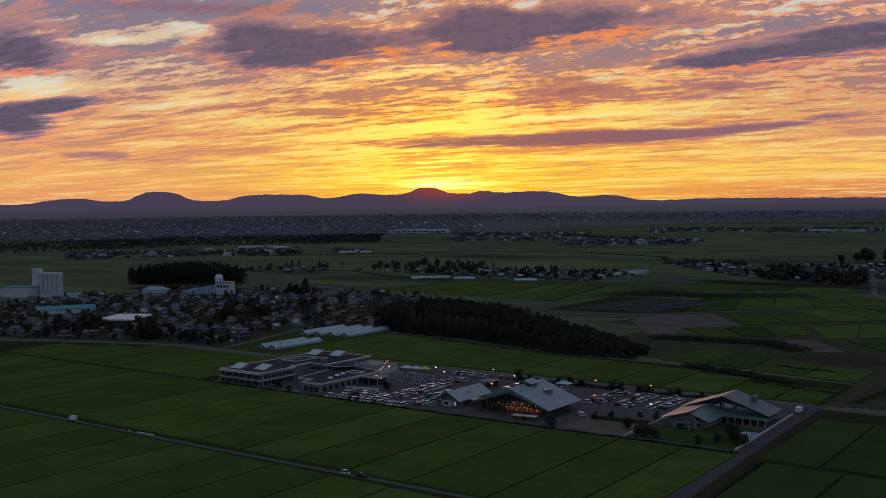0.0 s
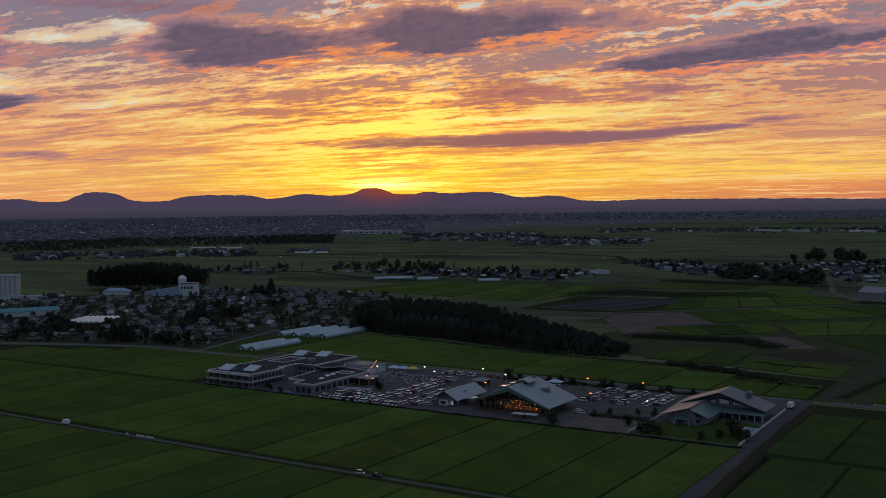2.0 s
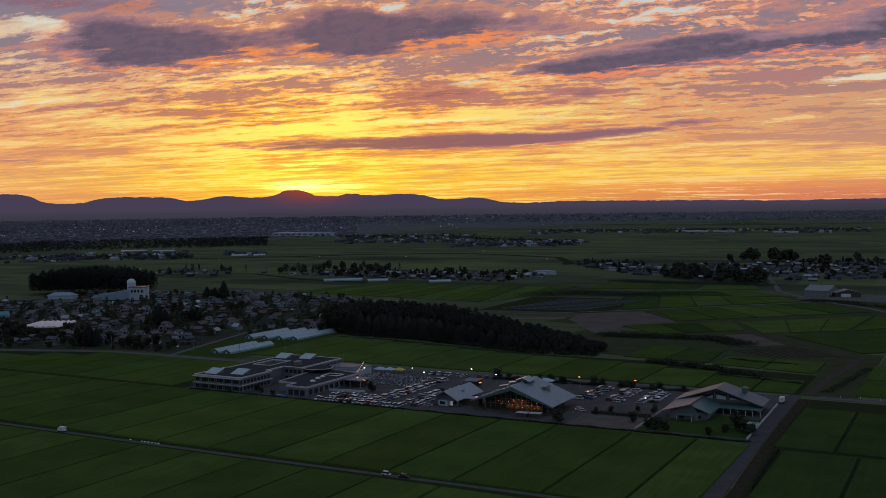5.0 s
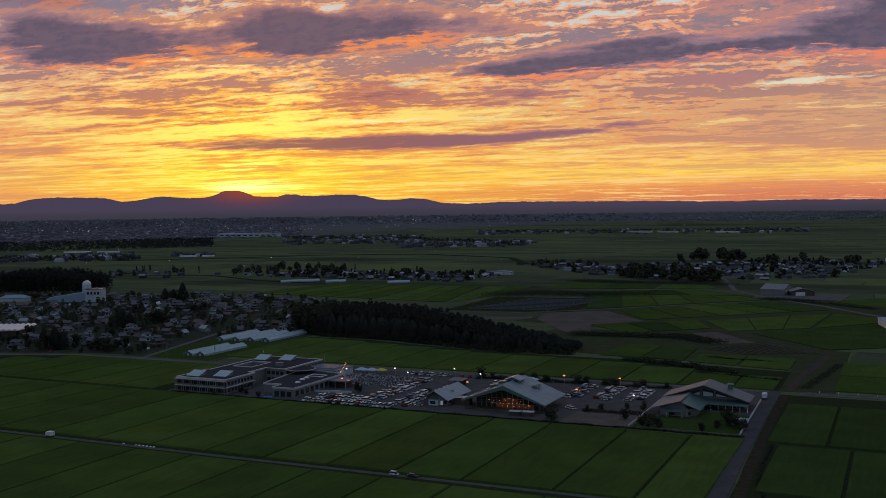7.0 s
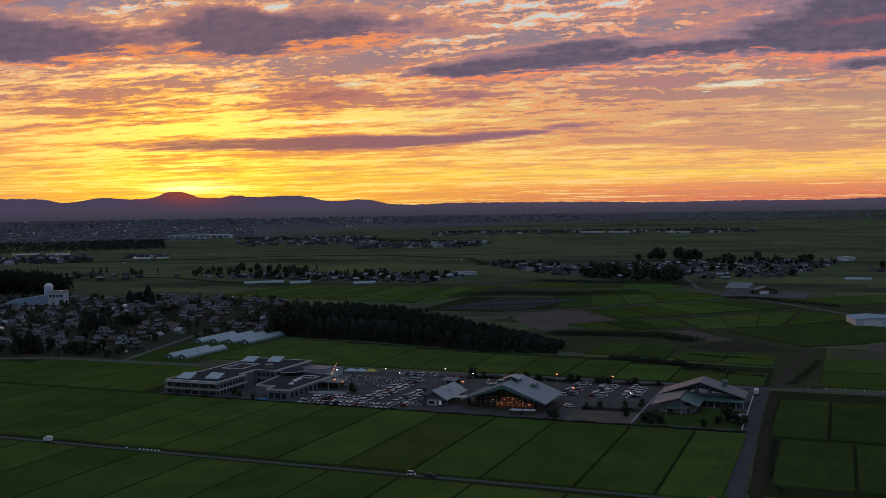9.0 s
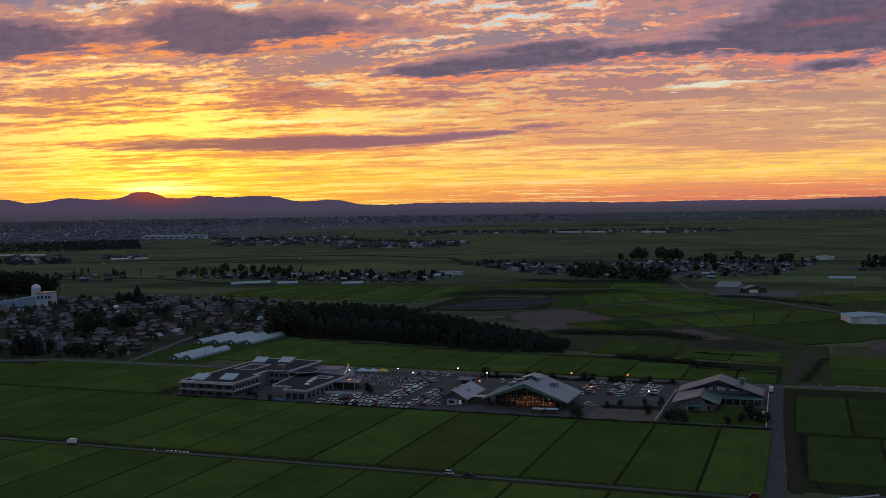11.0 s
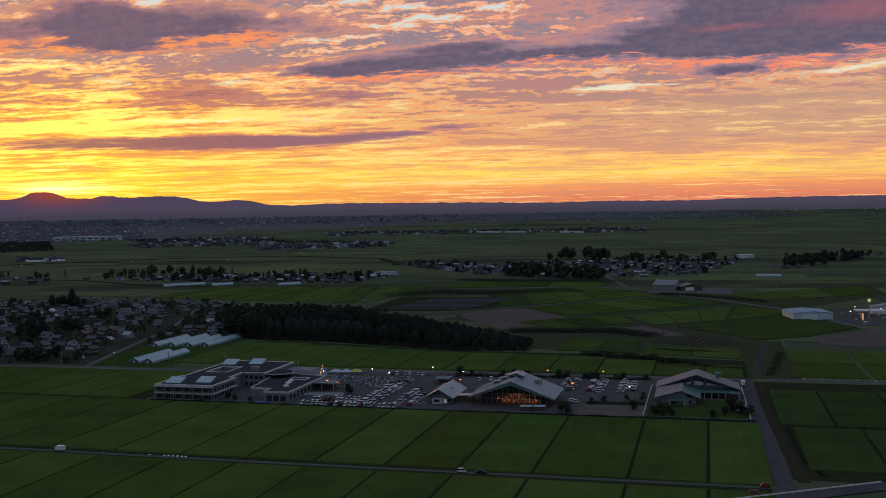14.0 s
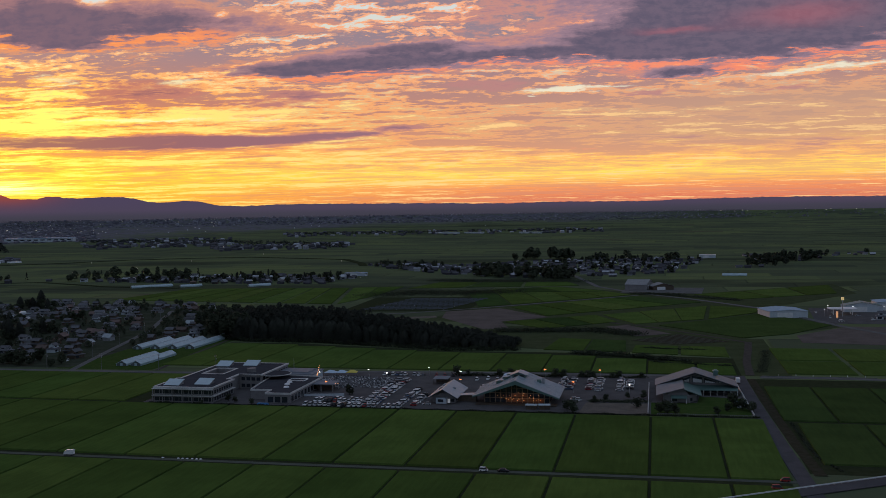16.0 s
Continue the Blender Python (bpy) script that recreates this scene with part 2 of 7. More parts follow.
    sky = k.mix(k.math("MULTIPLY", glow(1.9, 0.20, 2.6), k.smooth(veil, 0.54, 0.44)), sky, (1.2, 0.9, 0.25), "ADD")
    # the far mountains: ridge height over azimuth
    ridge = [(-75, 0.8), (-60.4, 0.52), (-58.7, 0.6), (-56.4, 0.82), (-55.0, 0.66), (-53.6, 0.8), (-52.4, 1.18), (-50.8, 0.81), (-49.5, 0.64), (-48, 0.82),
             (-46.4, 0.97), (-44.1, 0.94), (-42.9, 0.74), (-40.9, 0.98), (-39.3, 0.89), (-37.8, 1.17), (-37.15, 1.30), (-36.0, 0.99), (-34.7, 0.91), (-34.0, 1.06),
             (-32.7, 0.95), (-31.2, 1.0), (-29.1, 0.78), (-28, 0.66), (-26.8, 0.73), (-25.6, 0.56), (-23.6, 0.40), (-21.2, 0.46), (-16.8, 0.43),
             (-12.2, 0.38), (-9.4, 0.32), (-5.1, 0.35), (-1, 0.31), (2.1, 0.38), (7.2, 0.40), (12, 0.35), (40, 0.5)]
    curve = k.add("ShaderNodeFloatCurve")
    pts = curve.mapping.curves[0].points
    while len(pts) < len(ridge):
        pts.new(0.5, 0.5)
    for p, (a, e) in zip(pts, ridge):
        p.location = ((a + 75) / 115, e / 2)
        p.handle_type = "AUTO"
    curve.mapping.update()
    k.put(curve.inputs["Value"], k.math("DIVIDE", k.math("ADD", az, 75.0), 115.0, clamp=True))
    top = k.math("MULTIPLY", curve.outputs[0], 2.0)
    top = k.math("MULTIPLY_ADD", k.math("SUBTRACT", k.noise(k.xyz(az, 0.0), 1.5, 8, 0.66), 0.5), 0.22, top)
    # violet haze and the sunset's red on the peak, painted into the hills
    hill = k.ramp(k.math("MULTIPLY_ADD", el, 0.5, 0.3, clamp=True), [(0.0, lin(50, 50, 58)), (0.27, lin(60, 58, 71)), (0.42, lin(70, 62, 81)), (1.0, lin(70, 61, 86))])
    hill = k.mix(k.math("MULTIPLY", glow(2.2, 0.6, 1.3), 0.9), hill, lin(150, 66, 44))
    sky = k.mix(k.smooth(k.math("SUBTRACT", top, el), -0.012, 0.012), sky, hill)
    ground = k.smooth(el, -0.8, -4.0)
    sky = k.mix(ground, sky, lin(34, 38, 30))
    back_node = k.add("ShaderNodeBackground")
    k.put(back_node.inputs["Color"], sky)
    back_node.inputs["Strength"].default_value = SKY_STRENGTH
    k.l.new(back_node.outputs[0], k.add("ShaderNodeOutputWorld").inputs[0])


SKY_STRENGTH = 1.0
build_sky()

# the sun itself has just gone behind the ridge: only a broad, weak afterglow from its direction
glow_lamp = new("afterglow_sun", bpy.data.lights.new("afterglow_sun", "SUN"))
glow_lamp.data.energy, glow_lamp.data.angle, glow_lamp.data.color = 0.6, radians(20), (1.0, 0.52, 0.40)
glow_lamp.matrix_world = look((-602, 798, 75), (0, 0, 0))
# the middle of the flight, from which the far plain is laid out
HUB = (94.5, 64.5)

# ---- materials ----
def material(name, colour, colour2=None, rough=0.8, metal=0.0, scale=1.0, fine=8.0, bump=0.15, dist=0.05, vary=0.0, spec=0.3):
    """A surface with a coarse and a fine variation, a fine relief and, with vary, a tint that differs from object to object."""
    m = bpy.data.materials.new(name)
    m.use_nodes = True
    k = Nodes(m.node_tree)
    bsdf = k.n["Principled BSDF"]
    co = k.add("ShaderNodeTexCoord").outputs["Object"]
    coarse = k.noise(co, scale, 5, 0.6)
    grain = k.noise(co, scale * fine, 4, 0.6)
    colour2 = colour2 or tuple(c * 0.6 for c in colour)
    both = k.math("ADD", k.math("MULTIPLY", coarse, 0.65), k.math("MULTIPLY", grain, 0.35))
    base = k.mix(k.smooth(both, 0.35, 0.68), colour, colour2)
    if vary:
        rnd = k.add("ShaderNodeObjectInfo").outputs["Random"]
        hsv = k.add("ShaderNodeHueSaturation")
        k.put(hsv.inputs["Value"], k.math("MULTIPLY_ADD", rnd, 2 * vary, 1 - vary))
        k.put(hsv.inputs["Hue"], k.math("MULTIPLY_ADD", k.math("FRACT", k.math("MULTIPLY", rnd, 7.31)), 0.04 * vary, 0.5 - 0.02 * vary))
        k.put(hsv.inputs["Color"], base)
        base = hsv.outputs[0]
    k.put(bsdf.inputs["Base Color"], base)
    k.put(bsdf.inputs["Roughness"], k.math("MULTIPLY_ADD", k.math("SUBTRACT", grain, 0.5), 0.2, rough))
    bsdf.inputs["Metallic"].default_value = metal
    bsdf.inputs["Specular IOR Level"].default_value = spec
    if bump:
        b = k.add("ShaderNodeBump")
        b.inputs["Strength"].default_value, b.inputs["Distance"].default_value = bump, dist
        k.put(b.inputs["Height"], grain)
        k.put(bsdf.inputs["Normal"], b.outputs[0])
    return m


def glowing(name, colour, strength, base=1.0):
    m = bpy.data.materials.new(name)
    m.use_nodes = True
    bsdf = m.node_tree.nodes["Principled BSDF"]
    bsdf.inputs["Base Color"].default_value = (*(c * base for c in colour), 1)
    bsdf.inputs["Emission Color"].default_value = (*colour, 1)
    bsdf.inputs["Emission Strength"].default_value = strength
    return m


def rice_material(name, young, ripe):
    """Rice in leaf: broad patches of ripeness, rows, and a rough canopy; tint differs from field to field."""
    m = bpy.data.materials.new(name)
    m.use_nodes = True
    k = Nodes(m.node_tree)
    bsdf = k.n["Principled BSDF"]
    geo = k.add("ShaderNodeNewGeometry").outputs["Position"]
    s = k.add("ShaderNodeSeparateXYZ")
    k.put(s.inputs[0], geo)
    patch = k.noise(geo, 0.035, 5, 0.6)
    rows = k.noise(k.xyz(k.math("MULTIPLY", s.outputs[0], 0.55), k.math("MULTIPLY", s.outputs[1], 0.05)), 1.0, 4, 0.6)
    grain = k.noise(geo, 1.7, 4, 0.7)
    rnd = k.add("ShaderNodeObjectInfo").outputs["Random"]
    mixv = k.math("ADD", k.math("MULTIPLY", patch, 0.5), k.math("ADD", k.math("MULTIPLY", rows, 0.3), k.math("MULTIPLY", grain, 0.2)))
    base = k.mix(k.smooth(mixv, 0.36, 0.64), young, ripe)
    hsv = k.add("ShaderNodeHueSaturation")
    k.put(hsv.inputs["Value"], k.math("MULTIPLY_ADD", rnd, 0.28, 0.88))
    k.put(hsv.inputs["Hue"], k.math("MULTIPLY_ADD", k.math("FRACT", k.math("MULTIPLY", rnd, 9.7)), 0.02, 0.492))
    k.put(hsv.inputs["Color"], base)
    k.put(bsdf.inputs["Base Color"], hsv.outputs[0])
    bsdf.inputs["Roughness"].default_value, bsdf.inputs["Specular IOR Level"].default_value = 0.85, 0.0
    b = k.add("ShaderNodeBump")
    b.inputs["Strength"].default_value, b.inputs["Distance"].default_value = 0.6, 0.3
    k.put(b.inputs["Height"], grain)
    k.put(bsdf.inputs["Normal"], b.outputs[0])
    return m


def plain_material():
    """The wide plain: plots of 150 by 60 m in differing greens with bunds and lanes, here and there bare soil."""
    m = bpy.data.materials.new("plain")
    m.use_nodes = True
    k = Nodes(m.node_tree)
    bsdf = k.n["Principled BSDF"]
    geo = k.add("ShaderNodeNewGeometry").outputs["Position"]
    s = k.add("ShaderNodeSeparateXYZ")
    k.put(s.inputs[0], geo)
    bend = k.math("MULTIPLY", k.math("SUBTRACT", k.noise(geo, 0.0011, 2, 0.5), 0.5), 120.0)
    x, y = k.math("ADD", s.outputs[0], bend), k.math("ADD", s.outputs[1], k.math("MULTIPLY", bend, 0.8))
    py = k.math("DIVIDE", y, 62.0)
    px = k.math("MULTIPLY_ADD", k.math("FLOOR", py), 0.37, k.math("DIVIDE", x, 148.0))
    cell = k.add("ShaderNodeTexWhiteNoise")
    cell.noise_dimensions = "3D"
    k.put(cell.inputs[0], k.xyz(k.math("FLOOR", px), k.math("FLOOR", py), 1.0))
    block = k.noise(geo, 0.0022, 4, 0.6)
    patch = k.noise(geo, 0.03, 5, 0.65)
    grain = k.noise(geo, 0.9, 4, 0.7)
    tone = k.math("ADD", k.math("MULTIPLY", cell.outputs[0], 0.30), k.math("ADD", k.math("MULTIPLY", block, 0.62), k.math("MULTIPLY", patch, 0.26)))
    # greens greyed over the whole plain to take in the distance haze
    base = k.ramp(tone, [(0.26, (0.055, 0.064, 0.046)), (0.46, (0.082, 0.099, 0.060)), (0.66, (0.110, 0.134, 0.069)), (0.85, (0.158, 0.188, 0.075))])
    fx, fy = k.math("FRACT", px), k.math("FRACT", py)
    edge = k.math("MAXIMUM", k.smooth(fx, 0.975, 0.992), k.smooth(fy, 0.90, 0.97))
    base = k.mix(k.math("MULTIPLY", edge, k.smooth(block, 0.44, 0.58, 0.10, 0.55)), base, (0.030, 0.036, 0.024))
    soil = k.math("MULTIPLY", k.math("GREATER_THAN", cell.outputs[0], 0.95), k.smooth(block, 0.5, 0.6))
    base = k.mix(k.math("MULTIPLY", soil, 0.7), base, (0.085, 0.072, 0.058))
    # rough reed land and ditches lie across the plots in wandering bands
    reed = k.noise(k.xyz(k.math("MULTIPLY", s.outputs[0], 0.0009), k.math("MULTIPLY", s.outputs[1], 0.0034), 4.0), 1.0, 6, 0.6)
    base = k.mix(k.math("MULTIPLY", k.smooth(reed, 0.56, 0.64), 0.7), base, (0.040, 0.046, 0.032))
    # built-up land of the far town, distance haze mixed in as mauve grey
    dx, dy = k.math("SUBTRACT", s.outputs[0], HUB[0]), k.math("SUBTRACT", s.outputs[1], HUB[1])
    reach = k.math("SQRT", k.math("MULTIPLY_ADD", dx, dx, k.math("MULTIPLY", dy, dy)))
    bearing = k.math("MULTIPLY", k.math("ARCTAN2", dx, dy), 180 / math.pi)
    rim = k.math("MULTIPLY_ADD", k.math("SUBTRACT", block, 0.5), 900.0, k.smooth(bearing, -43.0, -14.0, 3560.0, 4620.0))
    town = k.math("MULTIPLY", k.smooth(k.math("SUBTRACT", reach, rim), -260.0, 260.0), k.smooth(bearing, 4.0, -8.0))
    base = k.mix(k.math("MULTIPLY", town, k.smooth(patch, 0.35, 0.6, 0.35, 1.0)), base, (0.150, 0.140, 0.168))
    k.put(bsdf.inputs["Base Color"], base)
    bsdf.inputs["Roughness"].default_value, bsdf.inputs["Specular IOR Level"].default_value = 0.9, 0.0
    b = k.add("ShaderNodeBump")
    b.inputs["Strength"].default_value, b.inputs["Distance"].default_value = 0.5, 0.4
    k.put(b.inputs["Height"], k.math("ADD", grain, patch))
    k.put(bsdf.inputs["Normal"], b.outputs[0])
    return m


RICE, PLAIN = rice_material("rice", (0.052, 0.081, 0.020), (0.076, 0.117, 0.028)), plain_material()
LATE_RICE = rice_material("late_rice", (0.034, 0.056, 0.018), (0.050, 0.080, 0.024))
BRIGHT_RICE = rice_material("ripening_rice", (0.066, 0.102, 0.027), (0.098, 0.140, 0.036))
VERGE = material("verge_grass", (0.030, 0.037, 0.018), (0.044, 0.050, 0.027), 0.9, scale=0.25, bump=0.5, dist=0.2, spec=0.0)
ROUGH = material("rough_grass", (0.050, 0.062, 0.030), (0.070, 0.082, 0.042), 0.9, scale=0.08, fine=10, bump=0.5, dist=0.2, spec=0.0)
LAWN = material("lawn", (0.035, 0.066, 0.016), (0.060, 0.084, 0.026), 0.9, scale=0.2, bump=0.4, dist=0.1, spec=0.0)
SOIL = material("bare_soil", (0.165, 0.140, 0.118), (0.115, 0.100, 0.086), 0.95, scale=0.15, bump=0.4, dist=0.1, spec=0.0)
ROADBLACK = material("road_asphalt", (0.100, 0.093, 0.098), (0.076, 0.071, 0.075), 0.85, scale=0.12, fine=14, bump=0.2, dist=0.02, spec=0.0)
ASPHALT = material("asphalt", (0.118, 0.110, 0.110), (0.084, 0.079, 0.079), 0.85, scale=0.12, fine=14, bump=0.2, dist=0.02, spec=0.0)
ROADTOP = material("worn_asphalt", (0.150, 0.146, 0.142), (0.105, 0.103, 0.102), 0.85, scale=0.1, fine=14, bump=0.2, dist=0.02, spec=0.0)
GRAVEL = material("gravel_track", (0.088, 0.076, 0.068), (0.060, 0.055, 0.047), 0.95, scale=0.3, bump=0.4, dist=0.05, spec=0.0)
WEEDS = material("brown_weeds", (0.058, 0.050, 0.036), (0.034, 0.034, 0.020), 0.95, scale=0.3, bump=0.5, dist=0.2, spec=0.0)
LANE = material("lane_surface", (0.110, 0.118, 0.098), (0.080, 0.088, 0.070), 0.9, scale=0.15, fine=12, bump=0.3, dist=0.03, spec=0.0)
POLEGREY = material("pole_concrete", (0.19, 0.19, 0.185), (0.14, 0.14, 0.14), 0.9, scale=0.6)
CONCRETE = material("concrete", (0.54, 0.535, 0.52), (0.42, 0.415, 0.405), 0.85, scale=0.35)
HOUSEWALL = material("weathered_render", (0.34, 0.345, 0.355), (0.20, 0.205, 0.21), 0.9, scale=0.3, vary=0.35, spec=0.1)
SKYPANEL = material("roof_light_sheet", (0.42, 0.52, 0.56), (0.36, 0.46, 0.50), 0.35, scale=0.3, spec=0.5)
RENDERW = material("pale_render", (0.225, 0.215, 0.215), (0.165, 0.16, 0.16), 0.85, scale=0.3, vary=0.12)
WHITE = material("white_paint", (0.74, 0.75, 0.75), (0.62, 0.63, 0.64), 0.5, scale=0.4)
WHITEWALL = material("white_wall", (0.54, 0.59, 0.63), (0.43, 0.48, 0.52), 0.8, scale=0.2, spec=0.1)
FLATROOF = material("roof_membrane", (0.066, 0.066, 0.074), (0.050, 0.050, 0.057), 0.9, scale=0.18, spec=0.0)
DULLMETAL = material("dull_metal_roof", (0.17, 0.185, 0.20), (0.135, 0.15, 0.165), 0.5, scale=0.25, fine=10, bump=0.05, dist=0.01, spec=0.15)
METALROOF = material("blue_grey_metal_roof", (0.30, 0.345, 0.375), (0.24, 0.285, 0.315), 0.36, 0.0, scale=0.25, fine=10, bump=0.05, dist=0.01, spec=0.5)
GREENROOF = material("green_metal_roof", (0.10, 0.18, 0.16), (0.08, 0.15, 0.14), 0.45, 0.1, scale=0.3, spec=0.5)
TEALROOF = material("teal_metal_roof", (0.13, 0.30, 0.33), (0.10, 0.25, 0.28), 0.7, 0.0, scale=0.2, spec=0.1)
BLUEROOF = material("pale_blue_sheet_roof", (0.30, 0.40, 0.50), (0.24, 0.34, 0.44), 0.7, 0.0, scale=0.2, spec=0.1)
MATTROOF = material("dull_grey_sheet_roof", (0.20, 0.215, 0.24), (0.15, 0.165, 0.19), 0.75, scale=0.2, spec=0.1)
GREYROOF = material("grey_sheet_roof", (0.27, 0.27, 0.275), (0.21, 0.21, 0.215), 0.7, scale=0.2, spec=0.1)
FALLOW = material("fallow_earth", (0.142, 0.118, 0.108), (0.100, 0.086, 0.076), 0.95, scale=0.05, fine=10, bump=0.4, dist=0.1, spec=0.0)
TILE = material("dark_glazed_roof_tile", (0.100, 0.103, 0.116), (0.062, 0.063, 0.072), 0.6, scale=0.8, fine=6, vary=0.4, spec=0.3)
RUSTROOF = material("rust_red_sheet_roof", (0.13, 0.082, 0.068), (0.088, 0.062, 0.055), 0.6, scale=0.5, vary=0.3)
WOOD = material("weathered_boards", (0.115, 0.085, 0.062), (0.070, 0.055, 0.042), 0.85, scale=0.8)
DARKTRIM = material("dark_trim", (0.035, 0.036, 0.038), (0.025, 0.026, 0.028), 0.5, scale=1.0)
GLASS = material("window_glass", (0.030, 0.036, 0.042), (0.022, 0.026, 0.032), 0.08, scale=0.3, bump=0.02, spec=0.8)
CARGLASS = material("car_glass", (0.03, 0.035, 0.04), (0.022, 0.026, 0.03), 0.4, scale=0.5, bump=0, spec=0.3)
TIMBER = material("pale_timber", (0.24, 0.18, 0.125), (0.17, 0.13, 0.09), 0.8, scale=0.8)
VINYL = material("greenhouse_film", (0.38, 0.49, 0.53), (0.28, 0.375, 0.41), 0.3, scale=0.3, bump=0.3, dist=0.05, spec=0.6)
SHADEEND = material("dark_film", (0.10, 0.12, 0.125), (0.07, 0.085, 0.09), 0.5, scale=0.5, spec=0.3)
STEEL = material("galvanised_steel", (0.42, 0.43, 0.44), (0.32, 0.33, 0.34), 0.4, 0.7, scale=2.0)
BARK = material("bark", (0.060, 0.048, 0.036), (0.035, 0.028, 0.022), 0.95, scale=3.0)
LEAF = material("broad_leaves", (0.038, 0.045, 0.029), (0.058, 0.066, 0.042), 0.8, scale=0.6, vary=0.3, bump=0, spec=0.03)
CEDAR = material("cedar_needles", (0.036, 0.039, 0.032), (0.050, 0.053, 0.042), 0.9, scale=0.6, vary=0.25, bump=0, spec=0.02)
RUBBER = material("tyre_rubber", (0.02, 0.02, 0.02), (0.014, 0.014, 0.014), 0.9, scale=4)
PAINTS = [material("car_" + n, c, tuple(v * 0.92 for v in c), 0.55, 0.0, scale=2, bump=0, spec=0.25) for n, c in
          (("white", (0.74, 0.74, 0.73)), ("silver", (0.42, 0.43, 0.44)), ("black", (0.02, 0.02, 0.022)), ("blue", (0.05, 0.09, 0.17)), ("red", (0.30, 0.03, 0.03)), ("grey", (0.16, 0.16, 0.17)))]
TENTBLUE = material("blue_white_canvas", (0.50, 0.62, 0.72), (0.44, 0.56, 0.68), 0.7, scale=1)
TENTYELLOW = material("yellow_canvas", (0.70, 0.58, 0.12), (0.62, 0.50, 0.10), 0.7, scale=1)
TARP = material("blue_tarpaulin", (0.05, 0.20, 0.42), (0.04, 0.16, 0.36), 0.5, scale=1)
SODIUM = glowing("sodium_lamp", (1.0, 0.26, 0.07), 1.6)
MERCURY = glowing("white_lamp", (0.95, 0.93, 0.85), 2.5)
WARMLIT = glowing("warm_bulb", (1.0, 0.40, 0.14), 1.6)
WARMPANE = glowing("warm_lit_pane", (1.0, 0.34, 0.12), 0.016, 0.06)
COOLPANE = glowing("lit_window_pane", (0.9, 0.92, 0.95), 0.12)


# ---- mesh builders ----
class Shape:
    """Collects simple solids into one mesh."""
    def __init__(self):
        self.v, self.f = [], []

    def add(self, verts, faces):
        n = len(self.v)
        self.v += [tuple(v) for v in verts]
        self.f += [tuple(n + i for i in f) for f in faces]
        return self

    def box(self, x0, y0, z0, x1, y1, z1, inset=0.0):
        i = inset
        return self.add([(x0, y0, z0), (x1, y0, z0), (x1, y1, z0), (x0, y1, z0), (x0 + i, y0 + i, z1), (x1 - i, y0 + i, z1), (x1 - i, y1 - i, z1), (x0 + i, y1 - i, z1)],
                        [(3, 2, 1, 0), (4, 5, 6, 7), (0, 1, 5, 4), (1, 2, 6, 5), (2, 3, 7, 6), (3, 0, 4, 7)])

    def prism(self, pts, z0, z1):
        """An upright prism over a plan outline, counter-clockwise."""
        n = len(pts)
        return self.add([(*p, z0) for p in pts] + [(*p, z1) for p in pts],
                        [tuple(reversed(range(n))), tuple(range(n, 2 * n))] + [(i, (i + 1) % n, n + (i + 1) % n, n + i) for i in range(n)])

    def section(self, pts, y0, y1):
        """A solid with the outline pts (x, z), counter-clockwise seen from -y, drawn along y."""
        n = len(pts)
        return self.add([(x, y0, z) for x, z in pts] + [(x, y1, z) for x, z in pts],
                        [tuple(range(n)), tuple(reversed(range(n, 2 * n)))] + [(i, n + i, n + (i + 1) % n, (i + 1) % n) for i in range(n)])

    def gable(self, x0, y0, x1, y1, eave, ridge, thick=0.25, mid=None):
        """A pitched roof slab with its ridge along y."""
        m = (x0 + x1) / 2 if mid is None else mid
        return self.section([(x0, eave - thick), (m, ridge - thick), (x1, eave - thick), (x1, eave), (m, ridge), (x0, eave)], y0, y1)

    def hip(self, x0, y0, x1, y1, eave, ridge, run=None):
        """A hipped roof with its ridge along the longer side."""
        w, d = x1 - x0, y1 - y0
        r = run if run is not None else min(w, d) / 2
        cx, cy = (x0 + x1) / 2, (y0 + y1) / 2
        a, b = ((x0 + r, cy), (x1 - r, cy)) if w >= d else ((cx, y0 + r), (cx, y1 - r))
        v = [(x0, y0, eave), (x1, y0, eave), (x1, y1, eave), (x0, y1, eave), (*a, ridge), (*b, ridge), (x0, y0, eave - 0.2), (x1, y0, eave - 0.2), (x1, y1, eave - 0.2), (x0, y1, eave - 0.2)]
        tops = [(0, 1, 5, 4), (1, 2, 5), (2, 3, 4, 5), (3, 0, 4)] if w >= d else [(0, 1, 4), (1, 2, 5, 4), (2, 3, 5), (3, 0, 4, 5)]
        return self.add(v, tops + [(6, 7, 1, 0), (7, 8, 2, 1), (8, 9, 3, 2), (9, 6, 0, 3), (9, 8, 7, 6)])

    def tube(self, x, y, z0, z1, r0, r1=None, n=8):
        r1 = r0 if r1 is None else r1
        ring = [(math.cos(2 * math.pi * i / n), math.sin(2 * math.pi * i / n)) for i in range(n)]
        return self.add([(x + r0 * c, y + r0 * s, z0) for c, s in ring] + [(x + r1 * c, y + r1 * s, z1) for c, s in ring],
                        [tuple(reversed(range(n))), tuple(range(n, 2 * n))] + [(i, (i + 1) % n, n + (i + 1) % n, n + i) for i in range(n)])

    def wheel(self, x, y, z, r, w, n=10):
        ring = [(math.cos(2 * math.pi * i / n), math.sin(2 * math.pi * i / n)) for i in range(n)]
        return self.add([(x + r * c, y - w / 2, z + r * s) for c, s in ring] + [(x + r * c, y + w / 2, z + r * s) for c, s in ring],
                        [tuple(range(n)), tuple(reversed(range(n, 2 * n)))] + [(i, n + i, n + (i + 1) % n, (i + 1) % n) for i in range(n)])

